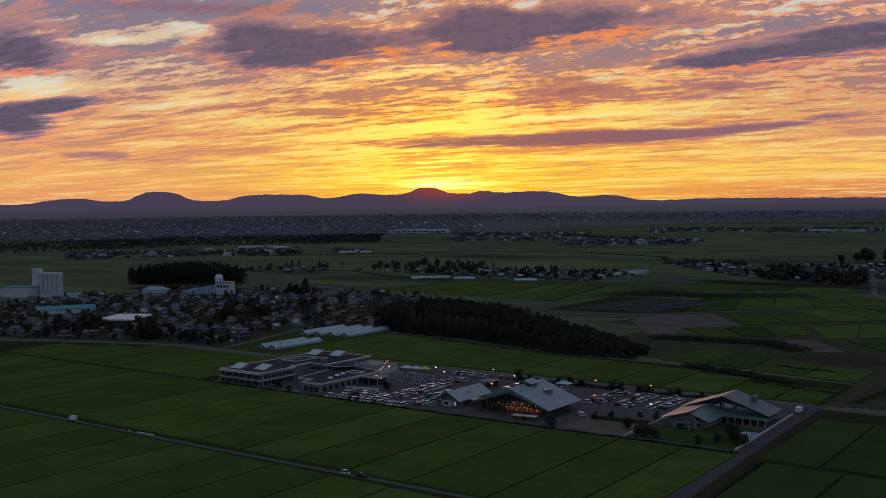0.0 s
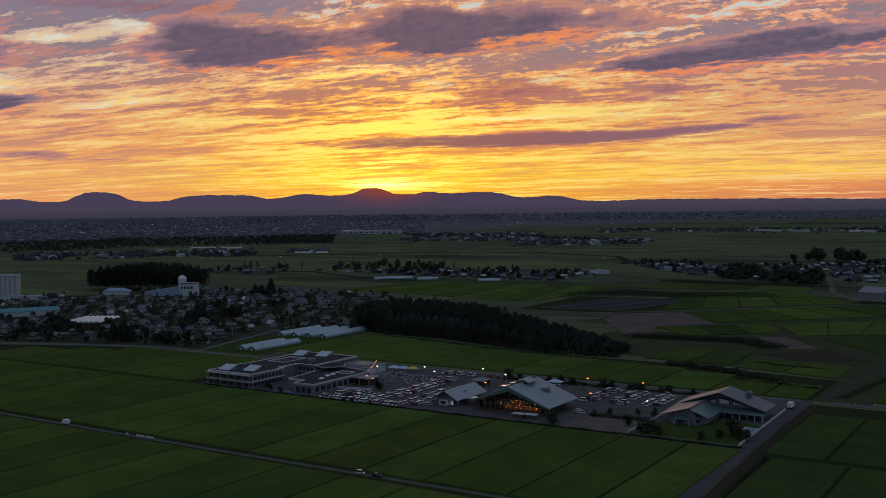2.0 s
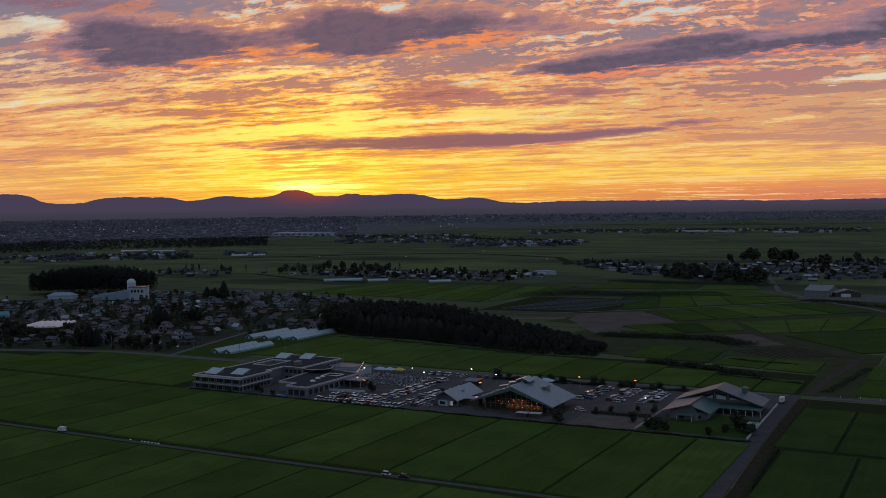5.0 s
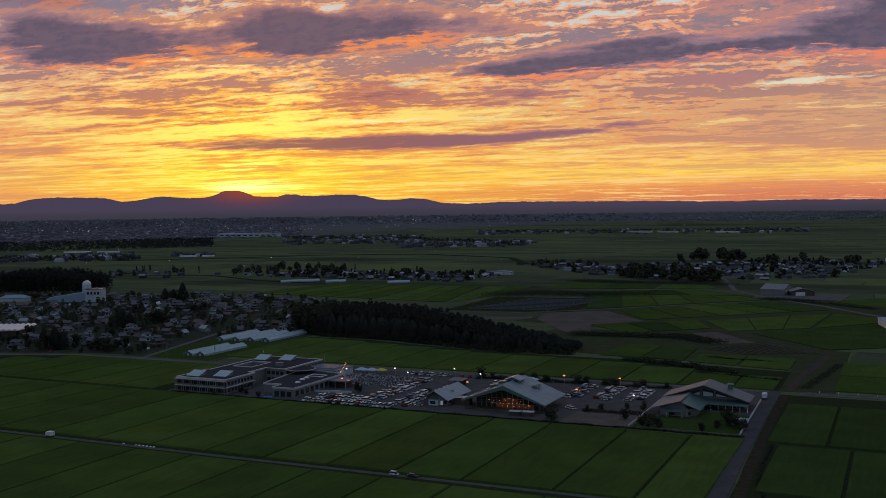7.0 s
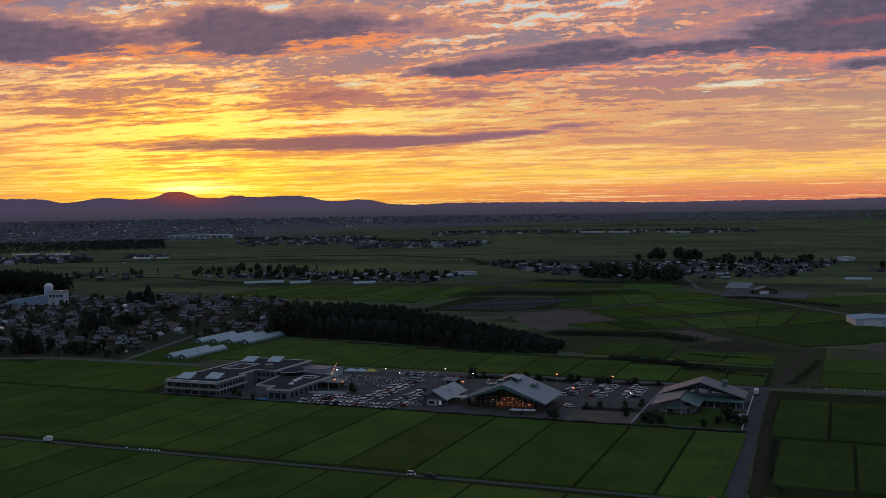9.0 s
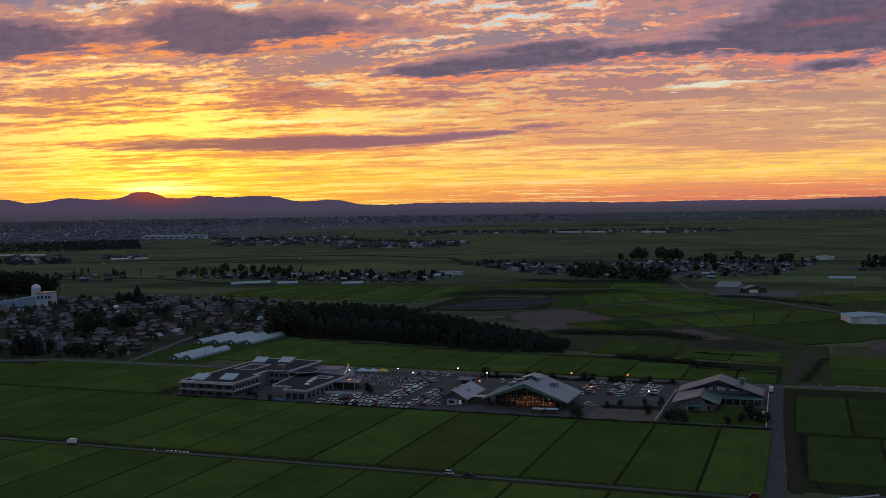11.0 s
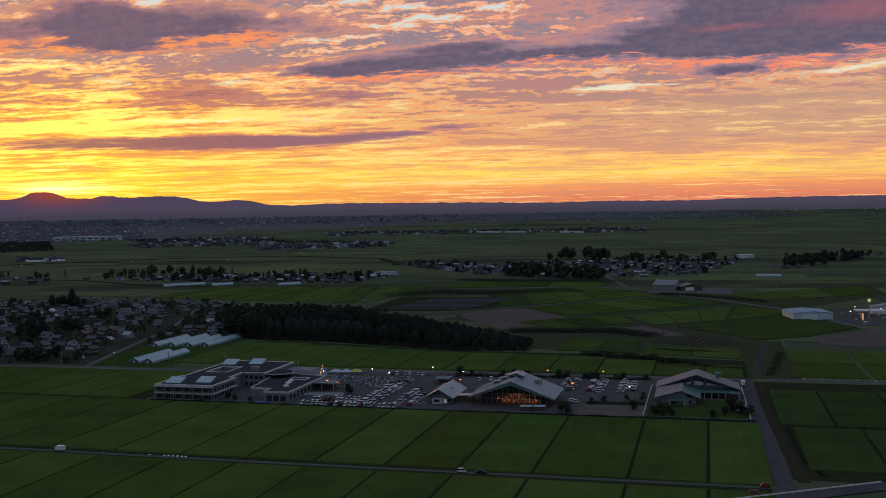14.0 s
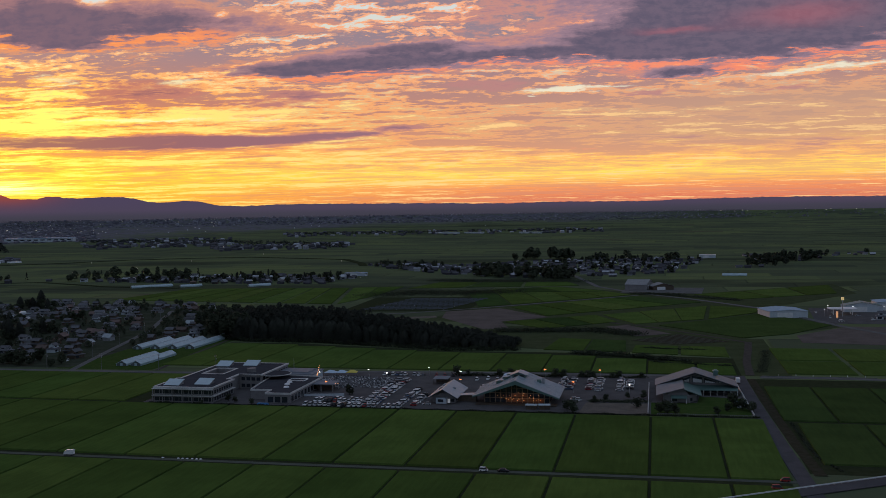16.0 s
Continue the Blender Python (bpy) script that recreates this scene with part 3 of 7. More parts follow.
    def dome(self, x, y, z, r, h, n=10, rings=4):
        v, f = [], []
        for j in range(rings):
            a = math.pi / 2 * j / rings
            v += [(x + r * math.cos(a) * math.cos(2 * math.pi * i / n), y + r * math.cos(a) * math.sin(2 * math.pi * i / n), z + h * math.sin(a)) for i in range(n)]
        v.append((x, y, z + h))
        for j in range(rings - 1):
            f += [(j * n + i, j * n + (i + 1) % n, (j + 1) * n + (i + 1) % n, (j + 1) * n + i) for i in range(n)]
        f += [((rings - 1) * n + i, (rings - 1) * n + (i + 1) % n, rings * n) for i in range(n)]
        return self.add(v, f)

    def mesh(self, name, mat):
        me = bpy.data.meshes.new(name)
        me.from_pydata(self.v, [], self.f)
        me.materials.append(mat)
        me.update()
        return me


def part(name, shape, mat, parent=None, label="", m=None):
    """One mesh object under a thing or a part."""
    ob = new(name, shape.mesh(name, mat))
    if parent is not None:
        ob.parent = parent
    if m is not None:
        ob.matrix_basis = m
    return tagged(ob, label)


def thing(name, label, category, group="", m=None):
    ob = new(name)
    ob.empty_display_size = 0.5
    if m is not None:
        ob.matrix_basis = m
    return tagged(ob, label, category, group)


# ---- the ground: level near by, rising very gently far out, one sheet to the horizon ----
NEAR, SPAN = 2500.0, 2400.0


def drawn_in(d):
    """How far from the hub a place d metres off is laid: beyond 2.5 km the plain is foreshortened."""
    return d if d < NEAR else NEAR + SPAN * (1 - math.exp(-(d - NEAR) / SPAN))


def ground_z(r):
    if r < NEAR:
        return 0.0
    d = NEAR - SPAN * math.log(max(1e-6, 1 - (r - NEAR) / SPAN))
    return 101.2 * (1 - r / d)


def far_place(az, d):
    """Place and size factor on the far plain, az degrees to the right of +y."""
    r = drawn_in(d)
    return HUB[0] + r * math.sin(radians(az)), HUB[1] + r * math.cos(radians(az)), ground_z(r), r / d


def build_ground():
    sh, seg = Shape(), 144
    radii = [1, 40, 120, 300, 600, 1000, 1500, 2000, 2400, 2500, 2600] + [2600 + 60 * i for i in range(1, 36)] + [4760, 4820, 4860, 4885, 4897]
    v = [(HUB[0], HUB[1], 0)]
    f = []
    for j, r in enumerate(radii):
        v += [(HUB[0] + r * math.cos(2 * math.pi * i / seg), HUB[1] + r * math.sin(2 * math.pi * i / seg), ground_z(r)) for i in range(seg)]
        for i in range(seg):
            a, b = 1 + j * seg + i, 1 + j * seg + (i + 1) % seg
            f.append((0, a, b) if j == 0 else (a - seg, a, b, b - seg))
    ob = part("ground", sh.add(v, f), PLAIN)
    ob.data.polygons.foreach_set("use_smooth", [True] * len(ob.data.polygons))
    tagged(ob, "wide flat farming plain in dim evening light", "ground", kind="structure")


build_ground()


def sheet(name, pts, z, mat, label, category, deep=0.3):
    """A flat piece of the setting over a plan outline, its top at z."""
    area = sum(a[0] * b[1] - b[0] * a[1] for a, b in zip(pts, pts[1:] + pts[:1]))
    pts = pts if area > 0 else pts[::-1]
    return tagged(part(name, Shape().prism(pts, z - deep, z), mat), label, category, kind="structure")


def strip(name, line, width, z, mat, label, category):
    """A road or track along a line of points."""
    left, right = [], []
    for i, p in enumerate(line):
        a, b = Vector(line[max(0, i - 1)]), Vector(line[min(len(line) - 1, i + 1)])
        d = (b - a).normalized()
        left.append((p[0] - d.y * width / 2, p[1] + d.x * width / 2))
        right.append((p[0] + d.y * width / 2, p[1] - d.x * width / 2))
    n = len(line)
    sh = Shape()
    v = [(*p, z) for p in left] + [(*p, z) for p in right] + [(*p, z - 0.3) for p in left] + [(*p, z - 0.3) for p in right]
    f = []
    for i in range(n - 1):
        f += [(n + i, n + i + 1, i + 1, i), (i, i + 1, 2 * n + i + 1, 2 * n + i), (n + i + 1, n + i, 3 * n + i, 3 * n + i + 1)]
    return tagged(part(name, sh.add(v, f), mat), label, category, kind="structure")


def paddy(x0, y0, x1, y1, gap=0.50, h=0.7, slant=0.0, crop=None):
    """One rice field: the canopy stands over the bunds round it."""
    r = random.uniform(-0.25, 0.25)
    g = gap + r * 0.4
    x0, x1, y0, y1 = x0 + g, x1 - g, y0 + g, y1 - g
    s0, s1 = slant * y0, slant * y1
    pts = [(x0 + s0, y0), (x1 + s0, y0), (x1 + s1, y1), (x0 + s1, y1)]
    b = 0.25
    top = [(x0 + s0 + b, y0 + b), (x1 + s0 - b, y0 + b), (x1 + s1 - b, y1 - b), (x0 + s1 + b, y1 - b)]
    sh = Shape().add([(*p, 0.02) for p in pts] + [(*p, h + r * 0.2) for p in top],
                     [(4, 5, 6, 7), (0, 1, 5, 4), (1, 2, 6, 5), (2, 3, 7, 6), (3, 0, 4, 7)])
    ob = part("rice_paddy", sh, crop or RICE)
    return tagged(ob, "dark green flooded rice field in full leaf", "rice field", "rice fields", "structure")


def build_fields():
    cuts = [-556, -526, -496, -466, -436, -406, -376, -346, -316, -287, -256, -224, -192, -162, -132, -102, -72, -43, -7, 22, 45]
    sheet("bund_ground", [(-640, 180), (45, 180), (43, 510), (-640, 510)], 0.06, VERGE, "dark grassy bunds and ditches between rice fields", "ground")
    for a, b in zip(cuts, cuts[1:]):
        paddy(a, 403.0, b, 508.5)
        paddy(a, 292, b, 394.8)
        paddy(a, 188, b, 290.5)
    # west of the school, up to the back road
    sheet("bund_ground_west", [(-640, 510), (-275, 510), (-275, 600), (-430, 600), (-520, 570), (-640, 515)], 0.06, VERGE, "dark grassy bunds beside the village road", "ground")
    for a, b in zip(cuts[4:9], cuts[5:10]):
        paddy(a, 512, min(b, -280), 598)
    paddy(-470, 512, -436, 580)
    paddy(-510, 512, -470, 562)
    # behind the school, up to the wood
    sheet("bund_ground_north", [(-330, 632), (45, 632), (45, 700), (-60, 716), (-150, 716), (-275, 745), (-330, 745)], 0.06, VERGE, "dark grassy bunds behind the car park", "ground")
    back = [-330, -300, -270, -238, -205, -172, -139, -106, -74, -44, -10, 20, 43]
    tops = [738, 735, 728, 722, 714, 708, 706, 704, 700, 690, 680, 676]
    for a, b, top in zip(back, back[1:], tops):
        paddy(a, 632, b, top)
    # east of the lane
    sheet("bund_ground_east", [(52, 415), (420, 415), (420, 622), (50, 622)], 0.06, VERGE, "dark grassy bunds east of the lane", "ground")
    for a, b in ((53.2, 78), (78, 108), (108, 136), (136, 165), (165, 195), (195, 225), (225, 255)):
        paddy(a, 507, b, 596, crop=LATE_RICE)
    for a, b in ((58.5, 88), (88, 120), (120, 165), (165, 210), (210, 255)):
        paddy(a, 428, b, 503, crop=LATE_RICE)
    # the open fields beyond the wood
    def plot(pts, crop, h=0.6):
        area = sum(a[0] * b[1] - b[0] * a[1] for a, b in zip(pts, pts[1:] + pts[:1]))
        ob = part("rice_paddy", Shape().prism(pts if area > 0 else pts[::-1], 0.02, h), crop)
        tagged(ob, "pale green ripening rice field on the plain" if crop is BRIGHT_RICE else "green rice field on the open plain", "rice field", "rice fields", "structure")

    def split(a, b, c, d, n, crops, gap=0.03):
        """A quarter of land cut into n plots side by side from edge ab to edge dc."""
        at = lambda p, q, s: (p[0] + (q[0] - p[0]) * s, p[1] + (q[1] - p[1]) * s)
        for i in range(n):
            s0, s1 = (i + gap) / n, (i + 1 - gap) / n
            plot([at(a, d, s0), at(b, c, s0), at(b, c, s1), at(a, d, s1)], crops[i % len(crops)], 0.5 + 0.05 * (i % 3))
    split((-184, 1026), (-226, 1192), (-60, 1216), (-32, 1174), 5, (LATE_RICE, RICE, BRIGHT_RICE, RICE, RICE))
    split((-224, 1200), (-198, 1254), (-128, 1288), (-62, 1224), 3, (RICE, LATE_RICE, RICE))
    split((-106, 948), (-150, 1026), (-28, 1158), (42, 1088), 5, (RICE, RICE, BRIGHT_RICE, RICE, LATE_RICE))
    split((-138, 896), (-98, 850), (-38, 904), (-59, 958), 3, (RICE, LATE_RICE, RICE))
    split((-54, 960), (-22, 890), (37, 930), (46, 1048), 3, (BRIGHT_RICE, BRIGHT_RICE, RICE), 0.02)
    plot([(49, 1050), (41, 932), (86, 985), (92, 1020)], RICE)
    plot([(-2, 880), (37, 917), (89, 978), (138, 892), (98, 830), (60, 804)], LATE_RICE)
    split((36, 1178), (84, 1124), (195, 1200), (205, 1318), 3, (RICE, BRIGHT_RICE, RICE))
    split((-640, 1090), (-618, 1250), (-398, 1268), (-350, 1052), 9, (RICE, BRIGHT_RICE, RICE, RICE, BRIGHT_RICE), 0.05)
    split((-345, 1050), (-395, 1270), (-330, 1290), (-330, 1160), 2, (BRIGHT_RICE, RICE))
    split((-320, 1260), (-300, 1370), (-120, 1370), (-100, 1310), 3, (RICE, LATE_RICE, RICE))
    split((-84, 728), (-78, 790), (-26, 780), (-24, 722), 2, (RICE, LATE_RICE))
    split((-22, 720), (-20, 756), (44, 752), (44, 704), 2, (RICE, RICE))
    # north-east
    for i in range(6):
        paddy(72 + 42 * i, 640, 112 + 42 * i, 690)
        paddy(72 + 42 * i, 694, 112 + 42 * i, 748)


build_fields()

# roads
strip("farm_lane", [(-700, 396), (-300, 399), (-150, 399), (46, 402)], 3.0, 0.16, LANE, "narrow pale farm lane between rice fields", "road")
strip("side_road", [(49.8, 376), (48.4, 413), (46.9, 460), (45.4, 515), (44.3, 560), (43.4, 632)], 6.2, 0.18, ROADBLACK, "two-lane asphalt road past the house", "road")
strip("village_road", [(-900, 395), (-700, 480), (-572, 547), (-528, 569), (-482, 588), (-434, 603), (-344, 604), (-252, 607), (-180, 622), (-100, 627), (46, 629)], 6.0, 0.17, ROADTOP, "asphalt village road behind the school", "road")
strip("east_road", [(55, 628), (90, 629), (125, 627), (180, 632), (297.5, 650.6), (493.2, 659.3)], 6.0, 0.17, ROADTOP, "asphalt road leading east over the fields", "road")
strip("north_lane", [(50, 634), (52.3, 684.8), (58.1, 740.8), (61.8, 782.4)], 5.0, 0.15, GRAVEL, "brown unpaved lane going north", "road")
strip("field_track", [(-424, 404), (-418, 515), (-425, 600)], 2.2, 0.14, GRAVEL, "thin gravel track through the rice", "road")
strip("village_street", [(-380, 606), (-403.3, 689.1), (-436.4, 811.4), (-500.3, 974.5)], 4.5, 0.14, ROADTOP, "narrow village street", "road")
strip("greenhouse_track", [(-322, 612), (-331.9, 688.4), (-340, 776.4)], 2.6, 0.14, GRAVEL, "gravel track beside the greenhouses", "road")
strip("far_road", [(-155.4, 1593.9), (-122, 1490), (-77, 1292), (-28, 1199), (32, 1126), (95, 1028), (145.6, 881.6), (230.7, 704.6)], 6.5, 0.3, ROADTOP, "pale country road crossing the plain", "road")
strip("cross_road", [(-330, 940), (-250, 962), (-187, 1012), (-136, 1060), (-89, 1107), (-25, 1168)], 4.0, 0.2, ROADTOP, "pale farm road across the fields", "road")
strip("diagonal_road", [(-30, 340), (25, 376), (74, 406), (130, 440), (220, 500)], 8.0, 0.5, ROADBLACK, "asphalt road on a low bank with a guard rail", "road")
strip("mid_track", [(-58, 912), (-36, 891), (-8, 869), (60, 781)], 3.5, 0.2, GRAVEL, "unpaved field track", "road")
strip("road_verge", [(55.6, 412), (53.0, 460), (51.4, 515), (50.2, 560), (49.3, 622)], 4.6, 0.13, WEEDS, "brown weedy verge beside the road", "verge")
strip("levee", [(-1500, 1700), (-1250, 1900), (-1150, 2030), (-1020, 2100), (-900, 2125), (-760, 2060), (-640, 2000), (-560, 1850), (-530, 1763)], 16.0, 0.6, VERGE, "dark grassy levee winding over the plain", "bank")
strip("drain", [(-1180, 1290), (-1035, 1327), (-922, 1367), (-762, 1285), (-640, 1262)], 9.0, 0.5, VERGE, "dark reedy drain between the fields", "ditch")
sheet("greenhouse_plot", [(-396, 612), (-326, 612), (-335, 790), (-392, 780)], 0.07, LAWN, "dim grass round the greenhouses", "ground")
sheet("rough_grass", [(-165, 745), (44, 712), (44, 632), (74, 632), (74, 800), (62, 800), (40, 860), (-160, 870)], 0.05, ROUGH, "rough dark grass between the fields", "ground")
sheet("rough_grass_north", [(-215, 905), (-120, 880), (60, 800), (145, 880), (100, 1030), (215, 1200), (212, 1335), (40, 1190), (-60, 1235), (-130, 1300), (-240, 1215), (-190, 1020)], 0.025, ROUGH, "dark bunds and ditches of the open fields", "ground")
# the school's and hall's yard
sheet("yard", [(-276, 511.5), (42, 513), (40, 626), (-180, 620), (-250, 604), (-276, 600)], 0.12, ASPHALT, "worn asphalt yard and car park", "pavement")
for pts, mat, name, lab in (([(-208, 982), (-160, 1018), (-102, 938), (-140, 900), (-126, 850), (-146, 842), (-201, 929)], FALLOW, "bare_field", "bare brown ploughed field"), ([(-46, 868), (-29, 882), (7, 826), (-20, 808)], FALLOW, "bare_field", "bare brown ploughed field"),
                            ([(100, 782), (302.9, 751.9), (308.8, 868.1), (150, 884), (101, 822)], FALLOW, "bare_field", "bare grey-brown field beside the lane"), ([(-42, 513), (-8, 513.4), (-9, 540), (-40, 540)], SOIL, "earth_plot", "bare earth plot beside the car park")):
    sheet(name, pts, 0.2, mat, lab, "ground")
sheet("vegetable_plot", [(-23, 784), (13, 824), (49, 783), (8, 763)], 0.15, WEEDS, "brown vegetable plot with pale rows", "ground")
for i in range(9):
    u = i / 9 + 0.05
    p, q = (-22 + 35 * u, 784 + 39 * u), (8 + 39 * u, 764 + 19 * u)
    strip("mulch_row", [p, q], 0.7, 0.30, LANE, "row of pale mulching film", "row")
sheet("hard_strip", [(-252, 906), (-206, 929), (-210, 944), (-255, 917)], 0.2, SOIL, "pale hard-trodden strip at the wood's edge", "pavement")
# ---- things: trees, houses and cars, each built once and then copied ----
def leaf_crown(rng, n, rx, rz, zc, size, lumps=7):
    """A crown of many small leaf sprays gathered in uneven lumps."""
    sh = Shape()
    cores = []
    for i in range(lumps):
        a, h = rng.uniform(0, 2 * math.pi), rng.uniform(-0.55, 0.75)
        r = rng.uniform(0.25, 0.7) * math.sqrt(max(0.05, 1 - h * h))
        cores.append((rx * r * math.cos(a), rx * r * math.sin(a), zc + rz * h, rng.uniform(0.35, 0.6)))
    for i in range(n):
        cx, cy, cz, cr = cores[i % lumps]
        d = Vector((rng.gauss(0, 1), rng.gauss(0, 1), rng.gauss(0, 1))).normalized() * rng.uniform(0.6, 1.05)
        p = Vector((cx + d.x * cr * rx, cy + d.y * cr * rx, cz + d.z * cr * rz))
        u = Vector((rng.gauss(0, 1), rng.gauss(0, 1), rng.gauss(0, 0.6))).normalized()
        w = u.cross(d + Vector((0.01, 0.02, 0.3))).normalized()
        s = size * rng.uniform(0.6, 1.3)
        sh.add([p - u * s, p - w * s * 0.6 + d * s * 0.2, p + u * s, p + w * s * 0.6 - d * s * 0.1], [(0, 1, 2), (0, 2, 3)])
    return sh


def broad_tree(rng, h, rx, n=520):
    ob = part("tree", Shape(), BARK)
    sh = Shape().tube(0, 0, -0.2, h * 0.45, h * 0.035, h * 0.02, 7)
    for i in range(5):
        a = 2 * math.pi * i / 5 + rng.uniform(-0.4, 0.4)
        p, q = Vector((0, 0, h * rng.uniform(0.25, 0.42))), Vector((math.cos(a) * rx * 0.6, math.sin(a) * rx * 0.6, h * rng.uniform(0.5, 0.75)))
        s = Vector((-math.sin(a), math.cos(a), 0)) * h * 0.012
        t = Vector((0, 0, h * 0.014))
        sh.add([p + s, p - s, p + t * 1.5, q + s * 0.4, q - s * 0.4, q + t * 0.6], [(0, 1, 4, 3), (1, 2, 5, 4), (2, 0, 3, 5)])
    ob.data = sh.mesh("tree", BARK)
    part("crown", leaf_crown(rng, n, rx, h * 0.44, h * 0.52, h * 0.075, 10), LEAF, ob)
    return tagged(ob, "dark broad-leaved tree with an uneven crown", "tree", "trees of the plain")


def cedar(rng, h, rx, n=620):
    ob = part("conifer", Shape().tube(0, 0, -0.2, h * 0.9, h * 0.022, h * 0.004, 7), BARK)
    sh = Shape()
    for i in range(n):
        f = (i / n) ** 0.8
        z = h * (0.10 + 0.88 * f)
        r = rx * 1.25 * (1 - f ** 2.2) ** 0.75 * rng.uniform(0.6, 1.08)
        a = i * 2.4 + rng.uniform(-0.5, 0.5)
        o = Vector((math.cos(a), math.sin(a), 0))
        side = Vector((-o.y, o.x, 0)) * (0.14 * rx + 0.10 * r) * rng.uniform(0.6, 1.2)
        tip = o * (r + 0.1 * rx) + Vector((0, 0, z - h * 0.02))
        inner = o * r * 0.55 + Vector((0, 0, z + h * 0.035 * rng.uniform(0.5, 1.4)))
        sh.add([inner, tip + side, tip + o * rx * 0.12 + Vector((0, 0, -h * 0.02)), tip - side], [(0, 1, 2), (0, 2, 3)])
    part("crown", sh, CEDAR, ob)
    return tagged(ob, "tall dark cedar with drooping needle sprays", "tree", "conifers of the woods")


def farmhouse(w, d, roof, wall, two=True):
    """A Japanese farmhouse: skirt roof over the ground floor, smaller upper floor under a tiled gable."""
    ob = thing("house", "village house with a dark tiled roof and pale walls", "house", "village houses")
    part("ground_floor", Shape().box(-w / 2, -d / 2, 0, w / 2, d / 2, 2.9), wall, ob)
    if two:
        part("skirt_roof", Shape().hip(-w / 2 - 0.8, -d / 2 - 0.8, w / 2 + 0.8, d / 2 + 0.8, 2.9, 4.4, run=d * 0.3), roof, ob)
        part("upper_floor", Shape().box(-w * 0.36, -d * 0.34, 3.2, w * 0.36, d * 0.34, 5.7).add([(-w * 0.36, -d * 0.34, 5.7), (-w * 0.36, d * 0.34, 5.7), (-w * 0.36, 0, 7.3)], [(0, 1, 2)]).add(
            [(w * 0.36, -d * 0.34, 5.7), (w * 0.36, d * 0.34, 5.7), (w * 0.36, 0, 7.3)], [(0, 2, 1)]), wall, ob)
        sh = Shape().gable(-d * 0.34 - 0.7, -w * 0.36 - 0.7, d * 0.34 + 0.7, w * 0.36 + 0.7, 5.5, 7.5)
        sh.v = [(y, -x, z) for x, y, z in sh.v]
        part("roof", sh, roof, ob)
        part("window", Shape().box(-w * 0.25, -d * 0.34 - 0.04, 4.2, w * 0.02, -d * 0.34 + 0.1, 5.3), GLASS, ob)
        part("window", Shape().box(w * 0.36 - 0.1, -d * 0.15, 4.2, w * 0.36 + 0.04, d * 0.15, 5.3), GLASS, ob)
    else:
        sh = Shape().gable(-d / 2 - 0.8, -w / 2 - 0.6, d / 2 + 0.8, w / 2 + 0.6, 2.8, 5.6)
        sh.v = [(y, -x, z) for x, y, z in sh.v]
        part("roof", sh, roof, ob)
        for s in (-1, 1):
            part("gable_wall", Shape().add([(s * w / 2, -d / 2, 2.9), (s * w / 2, d / 2, 2.9), (s * w / 2, 0, 5.1)], [(0, 2, 1) if s < 0 else (0, 1, 2)]), wall, ob)
    part("window", Shape().box(-w * 0.42, -d / 2 - 0.04, 0.6, -w * 0.05, -d / 2 + 0.1, 2.3), GLASS, ob)
    part("door", Shape().box(w * 0.1, -d / 2 - 0.05, 0.05, w * 0.28, -d / 2 + 0.1, 2.2), WOOD, ob)
    return ob


def plain_house(w, d, h, roof, wall):
    """A house far off: walls, gabled roof, window band."""
    ob = part("house", Shape().box(-w / 2, -d / 2, 0, w / 2, d / 2, h).add([(s * w / 2, y, z) for s in (-1, 1) for y, z in ((-d / 2, h), (d / 2, h), (0, h + d * 0.3))], [(0, 2, 1), (3, 4, 5)]), wall)
    sh = Shape().gable(-d / 2 - 0.7, -w / 2 - 0.7, d / 2 + 0.7, w / 2 + 0.7, h - 0.1, h + d * 0.32)
    sh.v = [(y, -x, z) for x, y, z in sh.v]
    part("roof", sh, roof, ob)
    part("window", Shape().box(-w * 0.38, -d / 2 - 0.05, h * 0.25, w * 0.2, -d / 2 + 0.1, h * 0.7), GLASS, ob)
    return tagged(ob, "small house in a distant hamlet under a pitched roof", "house", "hamlet houses")


